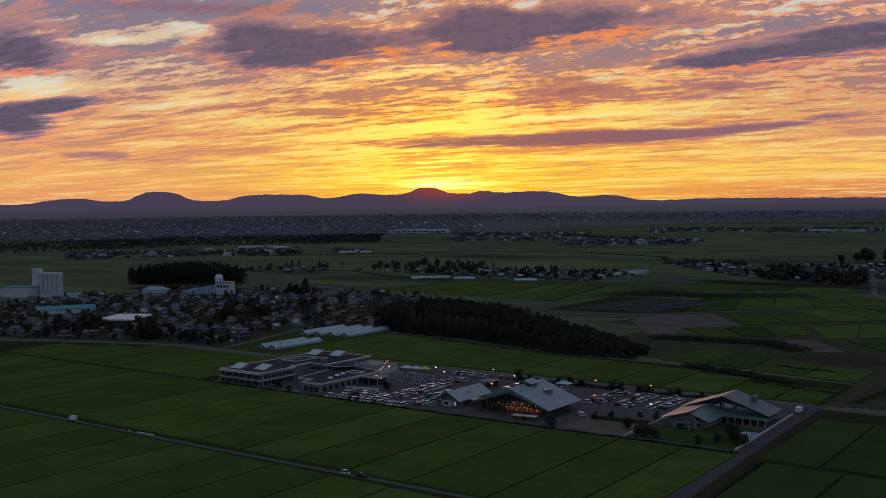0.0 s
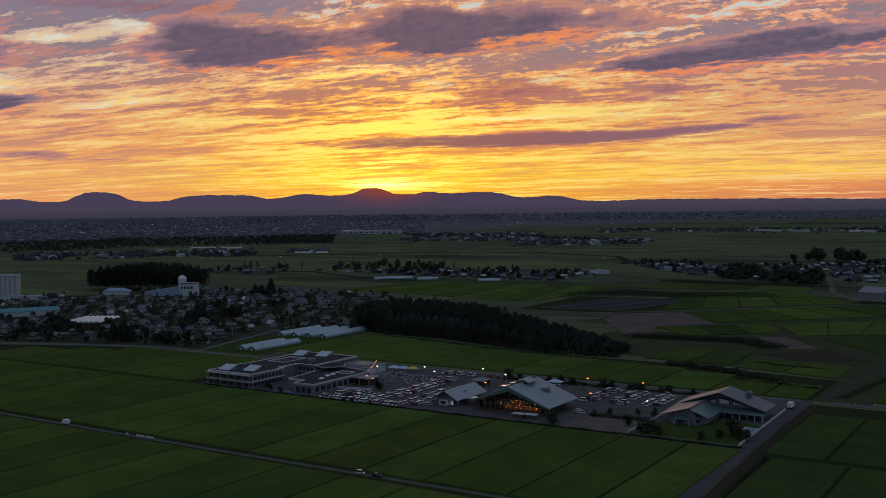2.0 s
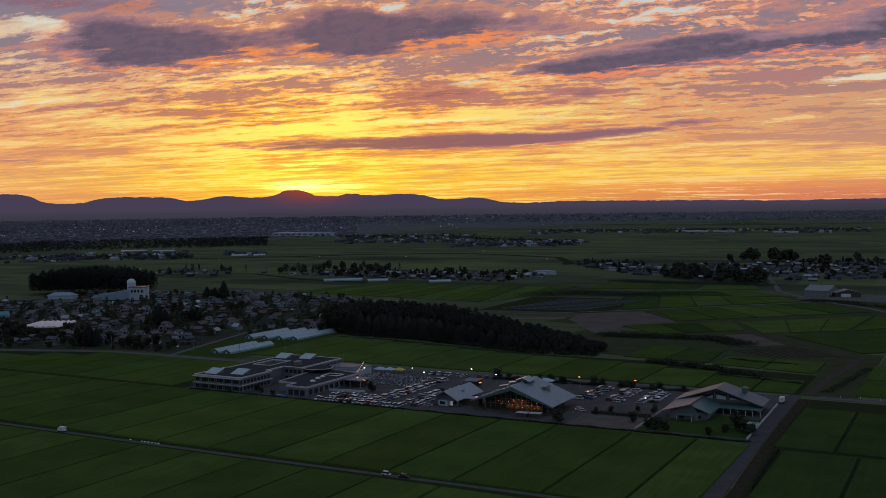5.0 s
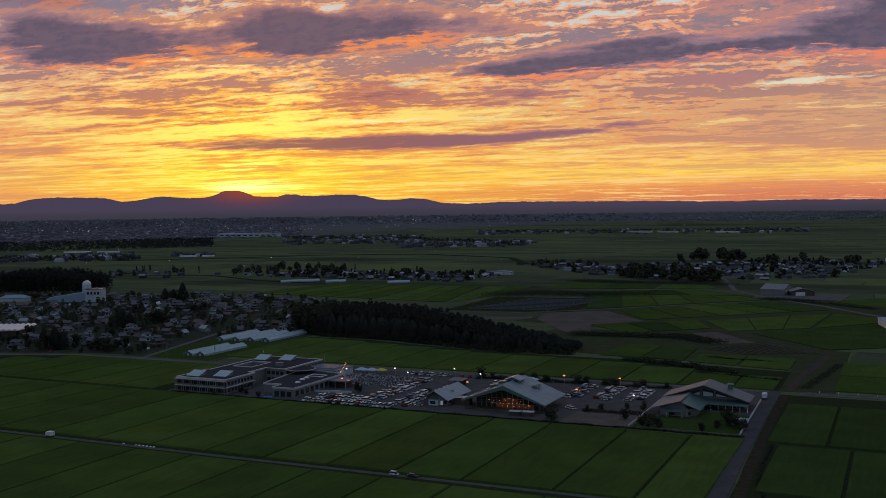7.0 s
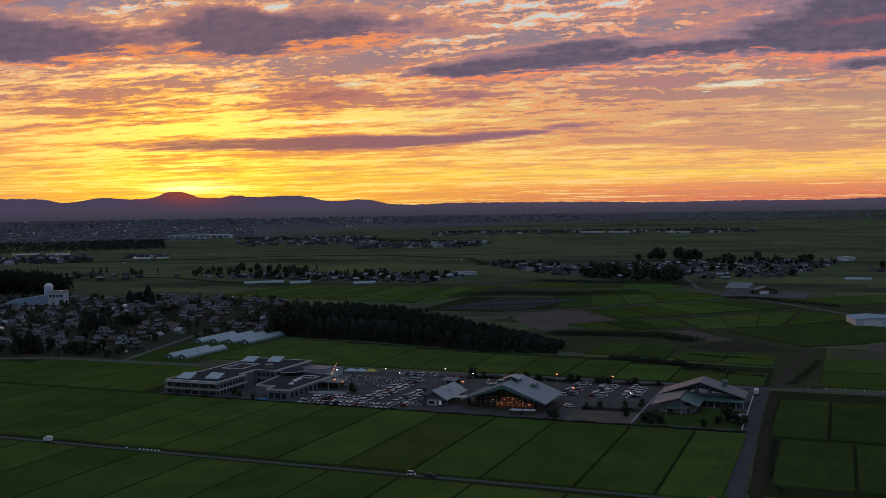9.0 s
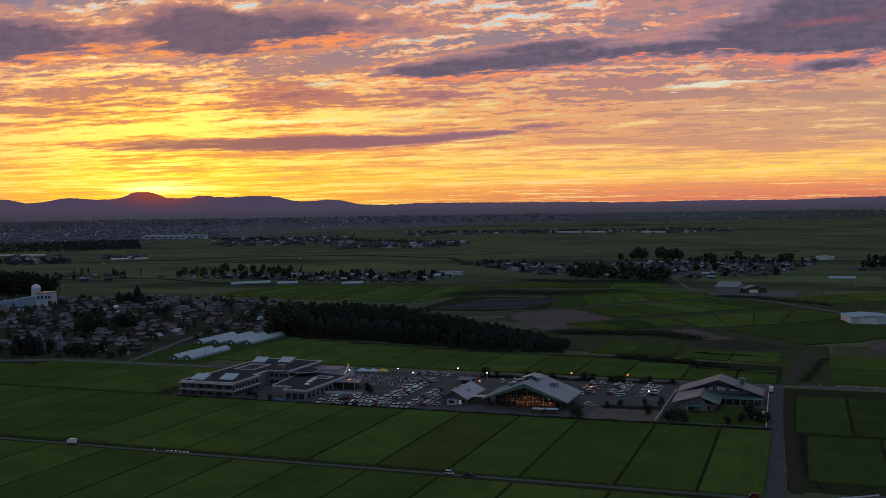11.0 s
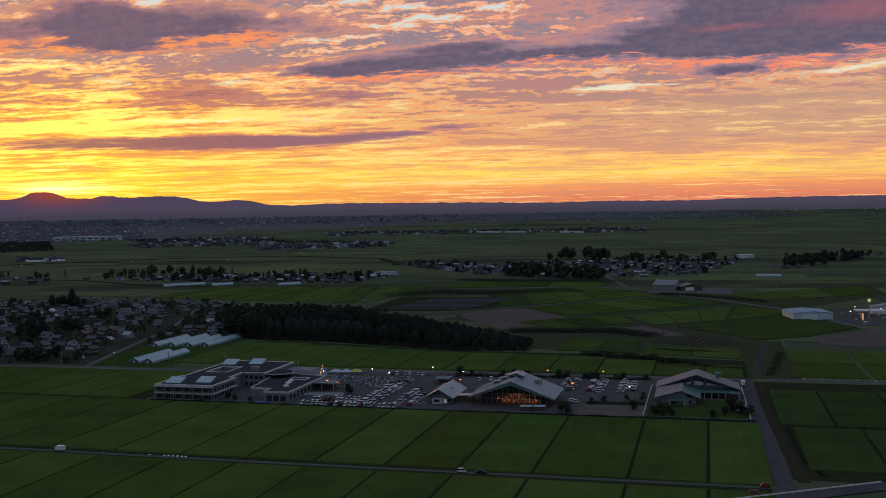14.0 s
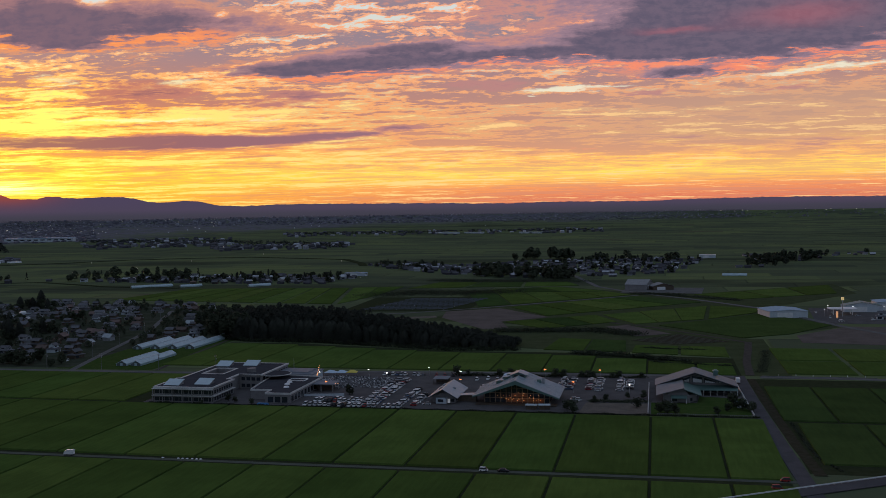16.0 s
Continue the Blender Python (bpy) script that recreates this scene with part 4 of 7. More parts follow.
def car(kind, paint):
    """A parked car, nose to +x."""
    L, W, H = {"sedan": (4.5, 1.72, 1.45), "kei": (3.4, 1.48, 1.65), "van": (4.6, 1.72, 1.9)}[kind]
    ob = thing("car", "parked %s %s" % (paint.name.split("_")[1].split(".")[0], {"sedan": "saloon car", "kei": "small hatchback car", "van": "people carrier"}[kind]), "car", "parked cars")
    b, y = H * 0.52, W / 2
    hood = {"sedan": 0.25, "kei": 0.36, "van": 0.34}[kind] * L
    tail = {"sedan": -0.36, "kei": -0.47, "van": -0.47}[kind] * L
    body = Shape().section([(-L / 2, 0.25), (L / 2, 0.25), (L / 2, 0.62), (hood + 0.25, b), (tail, b + 0.04), (-L / 2, b - 0.08 if kind == "sedan" else b)], -y, y)
    part("body", body, paint, ob)
    top = H - 0.06
    cab = Shape().add([(tail, -y * 0.96, b), (hood + 0.2, -y * 0.96, b), (hood + 0.2, y * 0.96, b), (tail, y * 0.96, b), (tail + (0.5 if kind == "sedan" else 0.15), -y * 0.8, top),
                       (hood - 0.55, -y * 0.8, top), (hood - 0.55, y * 0.8, top), (tail + (0.5 if kind == "sedan" else 0.15), y * 0.8, top)], [(4, 5, 6, 7), (0, 1, 5, 4), (1, 2, 6, 5), (2, 3, 7, 6), (3, 0, 4, 7)])
    part("glazing", cab, CARGLASS, ob, "dark glazed cabin windows")
    part("roof", Shape().box(tail + (0.45 if kind == "sedan" else 0.1), -y * 0.82, top - 0.02, hood - 0.5, y * 0.82, H, 0.06), paint, ob)
    for sx in (-0.31, 0.31):
        for sy in (-1, 1):
            part("wheel", Shape().wheel(sx * L, sy * (y - 0.08), 0.31, 0.31, 0.2), RUBBER, ob)
    return ob


class Stock:
    """Copies of one thing: the first use takes the built one itself."""
    def __init__(self, build):
        self.ob, self.used = build, False

    def put(self, m, scale=1.0):
        if self.used:
            ob = copy_thing(self.ob, m)
        else:
            ob, self.used = self.ob, True
            ob.matrix_basis = m
        ob.scale = (scale, scale, scale)
        return ob


RNG = random.Random(5)
TREES = [Stock(broad_tree(RNG, h, r)) for h, r in ((7, 3.2), (9, 3.8), (6, 3.4), (11, 4.5))]
CEDARS = [Stock(cedar(RNG, h, r)) for h, r in ((15, 3.2), (18, 3.6), (13, 3.4))]
HOUSES = [Stock(farmhouse(w, d, roof, wall, two)) for w, d, roof, wall, two in ((12, 8.5, TILE, HOUSEWALL, True), (10, 7.5, TILE, WOOD, True), (9, 7, TILE, WHITEWALL, True), (11, 6.5, RUSTROOF, WOOD, False),
                                                                             (8, 5.5, METALROOF, HOUSEWALL, False), (13, 9, TILE, HOUSEWALL, True), (9, 5, TILE, WOOD, False))]
FARHOUSES = [Stock(plain_house(w, d, h, roof, wall)) for w, d, h, roof, wall in ((11, 8, 5, TILE, HOUSEWALL), (9, 7, 3.2, TILE, WOOD), (12, 7, 4.5, TILE, WHITEWALL), (10, 7, 3.0, RUSTROOF, WOOD), (14, 9, 4.5, METALROOF, HOUSEWALL))]
CARS = [Stock(car(kind, PAINTS[p])) for kind, p in (("sedan", 0), ("kei", 0), ("van", 0), ("sedan", 1), ("van", 1), ("kei", 1), ("sedan", 2), ("van", 2), ("sedan", 3), ("kei", 4), ("sedan", 5))]
CAR_ODDS = [0, 1, 1, 2, 2, 2, 0, 1, 3, 3, 4, 5, 6, 7, 8, 9, 10, 0, 2, 4]


def inside(p, poly):
    odd = False
    for a, b in zip(poly, poly[1:] + poly[:1]):
        if (a[1] > p[1]) != (b[1] > p[1]) and p[0] < (b[0] - a[0]) * (p[1] - a[1]) / (b[1] - a[1]) + a[0]:
            odd = not odd
    return odd


TAKEN = []


def scatter(poly, n, gap, rng, tries=40):
    """Up to n free places in a plan outline, at least gap metres from one another and from what stands already."""
    xs, ys = [p[0] for p in poly], [p[1] for p in poly]
    out = []
    for _ in range(n * tries):
        p = (rng.uniform(min(xs), max(xs)), rng.uniform(min(ys), max(ys)))
        if inside(p, poly) and all((p[0] - q[0]) ** 2 + (p[1] - q[1]) ** 2 > (gap / 2 + q[2]) ** 2 for q in TAKEN):
            TAKEN.append((*p, gap / 2))
            out.append(p)
            if len(out) == n:
                break
    return out


def keep_clear(x0, y0, x1, y1, step=8):
    for i in range(int((x1 - x0) / step) + 1):
        for j in range(int((y1 - y0) / step) + 1):
            TAKEN.append((x0 + i * step, y0 + j * step, step * 0.7))


def clear_line(line, width):
    for a, b in zip(line, line[1:]):
        n = max(1, int(math.dist(a, b) / 6))
        for i in range(n + 1):
            TAKEN.append((a[0] + (b[0] - a[0]) * i / n, a[1] + (b[1] - a[1]) * i / n, width))


def plant(stock, p, scale=1.0, z=0.0):
    return stock.put(pose(p[0], p[1], z, 0, 0, RNG.uniform(0, 360)), scale)
# ---- the school: two storeys, flat roof, tilted roof lights ----
def ring(x0, y0, x1, y1, z0, z1, t):
    """A parapet round a rectangle."""
    return Shape().box(x0, y0, z0, x1, y0 + t, z1).box(x0, y1 - t, z0, x1, y1, z1).box(x0, y0 + t, z0, x0 + t, y1 - t, z1).box(x1 - t, y0 + t, z0, x1, y1 - t, z1)


def build_school():
    s = thing("school", "two-storey pale school building with a flat dark roof", "school")
    # front block, link and back block leave an open court between them
    part("front_wing", Shape().box(-270, 513, 0, -236, 540, 8.0), RENDERW, s)
    part("middle_wing", Shape().box(-268, 540, 0, -240, 556, 8.0).box(-268, 556, 0, -262, 576, 8.0).box(-250, 556, 0, -240, 576, 8.0), RENDERW, s)
    part("back_wing", Shape().box(-268, 576, 0, -226, 598, 8.0).box(-240, 557, 0, -226, 576, 8.0), RENDERW, s)
    part("flat_roof", Shape().box(-269.4, 513.6, 8.0, -236.6, 540, 8.25).box(-267.5, 540, 8.0, -240.5, 556, 8.25).box(-267.5, 556, 8.0, -262.3, 576, 8.25)
         .box(-249.7, 556, 8.0, -226.6, 576, 8.25).box(-267.5, 576, 8.0, -226.6, 597.5, 8.25), FLATROOF, s)
    par = Shape()
    for x0, y0, x1, y1 in ((-270.4, 512.6, -235.6, 513.6), (-270.4, 513.6, -269.4, 540.4), (-236.6, 513.6, -235.6, 540), (-269.4, 539.6, -267.5, 540.6), (-240.5, 540, -235.6, 540.8),
                           (-268.5, 540.6, -267.5, 598.5), (-240.5, 540.8, -239.5, 557), (-239.5, 556.2, -225.5, 557.2), (-226.6, 557.2, -225.5, 598.5), (-267.5, 597.5, -226.6, 598.5),
                           (-262.8, 555.4, -249.2, 556.2), (-262.8, 575.8, -249.2, 576.6), (-263.0, 556.2, -262.2, 575.8), (-249.8, 556.2, -249.0, 575.8)):
        par.box(x0, y0, 7.75, x1, y1, 8.5)
    part("parapet", par, CONCRETE, s, "pale concrete parapet")
    # roof lights: white boxes tipped towards the south
    for x, y in ((-266, 517), (-250, 521), (-266, 582), (-250, 586)):
        rl = part("roof_light", Shape(), RENDERW, s)
        w = 8.4
        sh = Shape().add([(x, y, 8.2), (x + w, y, 8.2), (x + w, y + 6.6, 8.2), (x, y + 6.6, 8.2), (x, y, 8.5), (x + w, y, 8.5), (x + w, y + 6.6, 10.5), (x, y + 6.6, 10.5)],
                         [(0, 1, 5, 4), (1, 2, 6, 5), (2, 3, 7, 6), (3, 0, 4, 7)])
        rl.data = sh.mesh("roof_light", RENDERW)
        part("panel", Shape().add([(x - 0.3, y - 0.3, 8.45), (x + w + 0.3, y - 0.3, 8.45), (x + w + 0.3, y + 6.9, 10.7), (x - 0.3, y + 6.9, 10.7), (x - 0.3, y - 0.3, 8.65), (x + w + 0.3, y - 0.3, 8.65), (x + w + 0.3, y + 6.9, 10.9), (x - 0.3, y + 6.9, 10.9)],
                                  [(3, 2, 1, 0), (4, 5, 6, 7), (0, 1, 5, 4), (1, 2, 6, 5), (2, 3, 7, 6), (3, 0, 4, 7)]), SKYPANEL, rl)
    part("stair_turret", Shape().tube(-236, 566, 8.25, 10.4, 2.6, 2.6, 14), RENDERW, s)
    part("balcony_slab", Shape().box(-270.6, 511.4, 3.7, -235.4, 513, 4.0).box(-270.6, 511.4, 7.3, -235.4, 513, 7.6).box(-236, 512.5, 3.7, -234.6, 540, 4.0), CONCRETE, s)
    for x in range(7):
        part("pillar", Shape().box(-270.3 + x * 5.72, 511.5, 0, -269.9 + x * 5.72, 512.0, 7.3), RENDERW, s)
    for z in (0.9, 4.7):
        for i in range(12):
            part("window", Shape().box(-269.5 + i * 2.86, 512.95, z, -267.0 + i * 2.86, 513.2, z + 2.0), GLASS, s)
        for i in range(8):
            part("window", Shape().box(-236.1, 515.5 + i * 3.0, z, -235.95, 517.6 + i * 3.0, z + 1.9), GLASS, s)
        for i in range(4):
            part("window", Shape().box(-238.6 + i * 3.1, 556.9, z, -236.4 + i * 3.1, 557.15, z + 1.9), GLASS, s)
        for i in range(10):
            part("window", Shape().box(-226.1, 559 + i * 3.9, z, -225.95, 561.6 + i * 3.9, z + 1.9), GLASS, s)
    part("balcony_rail", Shape().box(-270.5, 511.4, 4.9, -235.5, 511.5, 5.0).box(-270.5, 511.4, 4.4, -235.5, 511.46, 4.5), STEEL, s)
    part("curved_canopy", Shape().tube(-221, 566, 7.3, 7.65, 9.0, 9.0, 24), CONCRETE, s)
    part("canopy_roof", Shape().tube(-221, 566, 7.6, 7.75, 8.5, 8.5, 24), FLATROOF, s)

    h = thing("school_hall", "low flat-roofed school wing with domed skylights", "building")
    part("wall", Shape().prism([(-220, 527), (-208, 527), (-208, 518), (-194, 518), (-194, 570), (-212, 574), (-226, 574)], 0, 4.9), RENDERW, h)
    part("roof", Shape().prism([(-219.6, 527.4), (-207.6, 527.4), (-207.6, 518.4), (-194.4, 518.4), (-194.4, 569.6), (-212, 573.6), (-225.4, 573.6)], 4.9, 5.15), FLATROOF, h)
    e = [(-220, 527), (-208, 527), (-208, 518), (-194, 518), (-194, 570), (-212, 574), (-226, 574)]
    par = Shape()
    for a, b in zip(e, e[1:] + e[:1]):
        d = (Vector(b) - Vector(a)).normalized()
        n = Vector((d.y, -d.x)) * 0.25
        par.prism([(a[0] + n.x, a[1] + n.y), (b[0] + n.x, b[1] + n.y), (b[0] - n.x, b[1] - n.y), (a[0] - n.x, a[1] - n.y)], 4.6, 5.6)
    part("parapet", par, CONCRETE, h)
    for x, y in ((-206, 545), (-207, 551), (-203, 536)):
        part("skylight_dome", Shape().dome(x, y, 5.1, 1.7, 1.0), WHITE, h)
    part("skylight", ring(-210, 556, -200, 563, 5.1, 5.5, 0.4), WHITE, h)
    for i in range(9):
        part("window", Shape().box(-194.05, 520 + i * 5, 0.8, -193.93, 523 + i * 5, 3.6), GLASS, h)
    for i in range(3):
        part("window", Shape().box(-206.5 + i * 4, 517.93, 0.4, -203.5 + i * 4, 518.1, 3.4), GLASS, h)
    g = thing("gymnasium", "long low white pavilion behind the school", "building")
    part("wall", Shape().box(-231, 579, 0, -204, 599, 4.6), WHITEWALL, g)
    part("roof", Shape().box(-231.6, 578.4, 4.6, -203.4, 599.6, 5.2, 0.3).box(-228, 582, 5.2, -207, 596, 6.0, 0.4), MATTROOF, g)
    for i in range(8):
        part("window", Shape().box(-229.5 + i * 3.2, 578.9, 1.2, -227.3 + i * 3.2, 579.1, 3.4), GLASS, g)
    part("mast", Shape().tube(-219, 590, 6.0, 13.0, 0.12, 0.06, 6), STEEL, g)
    c = thing("entrance_canopy", "flat grey entrance canopy over a dark porch", "canopy")
    part("roof", Shape().box(-197, 552, 3.9, -181, 564, 4.5), MATTROOF, c)
    for x in (-195, -189, -182):
        for y in (553, 563):
            part("post", Shape().tube(x, y, 0, 3.9, 0.18), CONCRETE, c)
    part("porch_wall", Shape().box(-193, 557, 0, -184, 563, 3.8), WOOD, c)
    w = part("forecourt_wall", Shape().prism([(-193.5, 538), (-172, 542), (-172, 542.6), (-193.5, 538.6)], 0, 1.3), WHITEWALL)
    tagged(w, "low curving white wall before the school entrance", "wall")


build_school()


# ---- the two halls with pitched metal roofs ----
def build_small_hall():
    s = thing("small_hall", "small hall with a long pale gabled metal roof", "building")
    sh = Shape().box(-119.5, 530, 0, -107, 554, 3.4).add([(-119.5, 530, 3.4), (-107, 530, 3.4), (-113.2, 530, 7.0), (-119.5, 554, 3.4), (-107, 554, 3.4), (-113.2, 554, 7.0)], [(0, 1, 2), (3, 5, 4)])
    part("wall", sh, RENDERW, s)
    part("roof", Shape().gable(-121.3, 526.5, -105.3, 557, 3.4, 7.9, 0.3), METALROOF, s)
    for x, y in ((-116, 535), (-116.2, 540), (-116, 545), (-116.2, 550), (-109.8, 541)):
        z = 3.4 + 4.5 * (1 - abs(x + 113.3) / 8)
        part("roof_vent", Shape().box(x - 0.9, y - 0.7, z - 0.4, x + 0.9, y + 0.7, z + 0.5), METALROOF, s)
    part("fascia", Shape().section([(-121.3, 2.85), (-113.3, 7.35), (-105.3, 2.85), (-105.3, 3.1), (-113.3, 7.6), (-121.3, 3.1)], 526.3, 526.55), DARKTRIM, s)
    part("porch", Shape().box(-117, 527.5, 0, -111.5, 530, 3.0), WHITEWALL, s)
    part("window", Shape().box(-116, 527.42, 0.9, -113, 527.55, 2.4), GLASS, s)
    part("lit_doorway", Shape().box(-111.2, 529.9, 0.1, -109.9, 530.05, 2.3), COOLPANE, s)
    for i in range(6):
        part("window", Shape().box(-107.05, 532 + i * 3.6, 1.0, -106.93, 534.4 + i * 3.6, 2.5), GLASS, s)
    part("window", Shape().box(-109.4, 529.9, 0.8, -107.6, 530.05, 2.4), GLASS, s)


def build_big_hall():
    s = thing("big_hall", "large timber hall with a pale metal gable roof, lit front", "hall")
    sh = Shape().box(-92, 533, 0, -58, 556, 5.2)
    sh.add([(-92, 556, 5.2), (-58, 556, 5.2), (-75, 556, 12.2)], [(0, 2, 1)])
    part("wall", sh, WOOD, s)
    part("roof", Shape().gable(-97.5, 526, -52.5, 558.5, 4.8, 13.4, 0.35), METALROOF, s)
    # standing seams
    for i in range(1, 21):
        for side in (-1, 1):
            y = 526 + i * 1.55
            sh = Shape().section([(-75, 13.38), (-75 + side * 22.4, 4.83), (-75 + side * 22.4, 4.93), (-75, 13.48)][::1 if side < 0 else -1], y - 0.05, y + 0.05)
            part("roof_seam", sh, METALROOF, s)
    part("ridge_cap", Shape().gable(-75.6, 525.9, -74.4, 558.6, 13.3, 13.62, 0.1), METALROOF, s)
    part("fascia", Shape().section([(-97.5, 4.0), (-75, 11.1), (-52.5, 4.0), (-52.5, 4.5), (-75, 13.1), (-97.5, 4.5)], 525.8, 526.1), GREENROOF, s, "dark green gable board")
    # glazed gable with timber frame
    part("glazing", Shape().add([(-92, 532.9, 0.4), (-58, 532.9, 0.4), (-58, 532.9, 5.8), (-75, 532.9, 12.3), (-92, 532.9, 5.8)], [(0, 1, 2, 3, 4)]), GLASS, s)
    for i in range(13):
        x = -92 + i * 34 / 12
        part("mullion", Shape().box(x - 0.17, 532.5, 0, x + 0.17, 532.85, 12.2 - abs(x + 75) * 0.385), TIMBER, s)
    for z in (3.0, 5.6, 8.2):
        half = 17 if z < 5.7 else (12.2 - z) / 0.385
        part("transom", Shape().box(-75 - half, 532.5, z - 0.12, -75 + half, 532.8, z + 0.12), TIMBER, s)
    rng = random.Random(3)
    for z, lo, hi, n in ((2.0, -80, -62, 9), (3.0, -84, -61, 11), (4.3, -88, -63, 7), (5.4, -78, -71, 3)):
        for i in range(n):
            x = lo + (hi - lo) * (i + rng.uniform(0.1, 0.9)) / n
            part("hanging_lamp", Shape().dome(x, 532.2, z + rng.uniform(-0.3, 0.3), 0.15, 0.2, 8, 2), WARMLIT, s, "small warm hanging lamp")
    for x, z in ((-80.4, 2.4), (-77.5, 2.4), (-74.8, 2.4), (-72.0, 2.4), (-69.1, 2.4), (-66.3, 2.4), (-63.4, 2.4), (-77.5, 5.0), (-74.8, 5.0), (-72.0, 5.0)):
        part("lit_pane", Shape().box(x, 532.75, z - 1.6, x + 2.4, 532.88, z + 0.4), WARMPANE, s, "warm lit glass pane")
    # dormers and chimney on the slopes
    for x, y in ((-84.5, 540), (-82.0, 546), (-80.5, 552)):
        z = 13.4 - abs(x + 75) * 0.382
        d = part("dormer", Shape().box(x - 2.2, y - 1.3, z - 1.2, x + 0.8, y + 1.3, z + 0.9), GREENROOF, s)
        part("dormer_roof", Shape().add([(x - 2.6, y - 1.7, z + 0.8), (x + 1.6, y - 1.7, z + 1.5), (x + 1.6, y + 1.7, z + 1.5), (x - 2.6, y + 1.7, z + 0.8), (x - 2.6, y - 1.7, z + 1.0), (x + 1.6, y - 1.7, z + 1.7), (x + 1.6, y + 1.7, z + 1.7), (x - 2.6, y + 1.7, z + 1.0)],
                                        [(3, 2, 1, 0), (4, 5, 6, 7), (0, 1, 5, 4), (1, 2, 6, 5), (2, 3, 7, 6), (3, 0, 4, 7)]), METALROOF, d)
    lantern = part("ridge_lantern", Shape().box(-78.4, 540.5, 11.6, -71.6, 547.5, 13.9).add([(-78.4, 540.5, 13.9), (-71.6, 540.5, 13.9), (-75, 540.5, 15.0), (-78.4, 547.5, 13.9), (-71.6, 547.5, 13.9), (-75, 547.5, 15.0)], [(0, 1, 2), (3, 5, 4)]), GREENROOF, s, "dark green ridge lantern")
    part("lantern_roof", Shape().gable(-79.4, 539.6, -70.6, 548.4, 13.8, 15.4, 0.2), METALROOF, lantern)
    part("louvre", Shape().box(-77.6, 540.38, 12.2, -72.4, 540.5, 13.6), DARKTRIM, lantern)
    part("chimney", Shape().box(-63.2, 545, 8.4, -62.0, 546.2, 11.6), STEEL, s)
    part("dormer", Shape().box(-66, 543, 9.2, -63.6, 546, 11.0, 0.3), GREENROOF, s)
    for i in range(6):
        part("window", Shape().box(-58.05, 535 + i * 3.5, 1.0, -57.93, 537.4 + i * 3.5, 3.2), GLASS, s)
    part("terrace", Shape().box(-96, 527, 0.12, -54, 533, 0.55), WOOD, s)
    part("lean_to_roof", Shape().add([(-108, 534, 3.2), (-97, 534, 3.9), (-97, 540, 3.9), (-108, 540, 3.2), (-108, 534, 3.4), (-97, 534, 4.1), (-97, 540, 4.1), (-108, 540, 3.4)], [(3, 2, 1, 0), (4, 5, 6, 7), (0, 1, 5, 4), (1, 2, 6, 5), (2, 3, 7, 6), (3, 0, 4, 7)]), METALROOF, s)
    part("link_wall", Shape().box(-106.9, 535, 0, -97, 539, 3.2), WOOD, s)
    k = thing("stall", "small stall with a pale flat roof before the hall", "stall", "stalls before the hall", pose(-66, 520, 0))
    part("cabin", Shape().box(-2.6, -1.5, 0, 2.6, 1.5, 2.2), WOOD, k)
    part("roof", Shape().box(-3, -1.9, 2.2, 3, 1.9, 2.45, 0.1), WHITEWALL, k)
    k = copy_thing(k, pose(-59.5, 521, 0, 0, 0, 8))


build_small_hall()
build_big_hall()


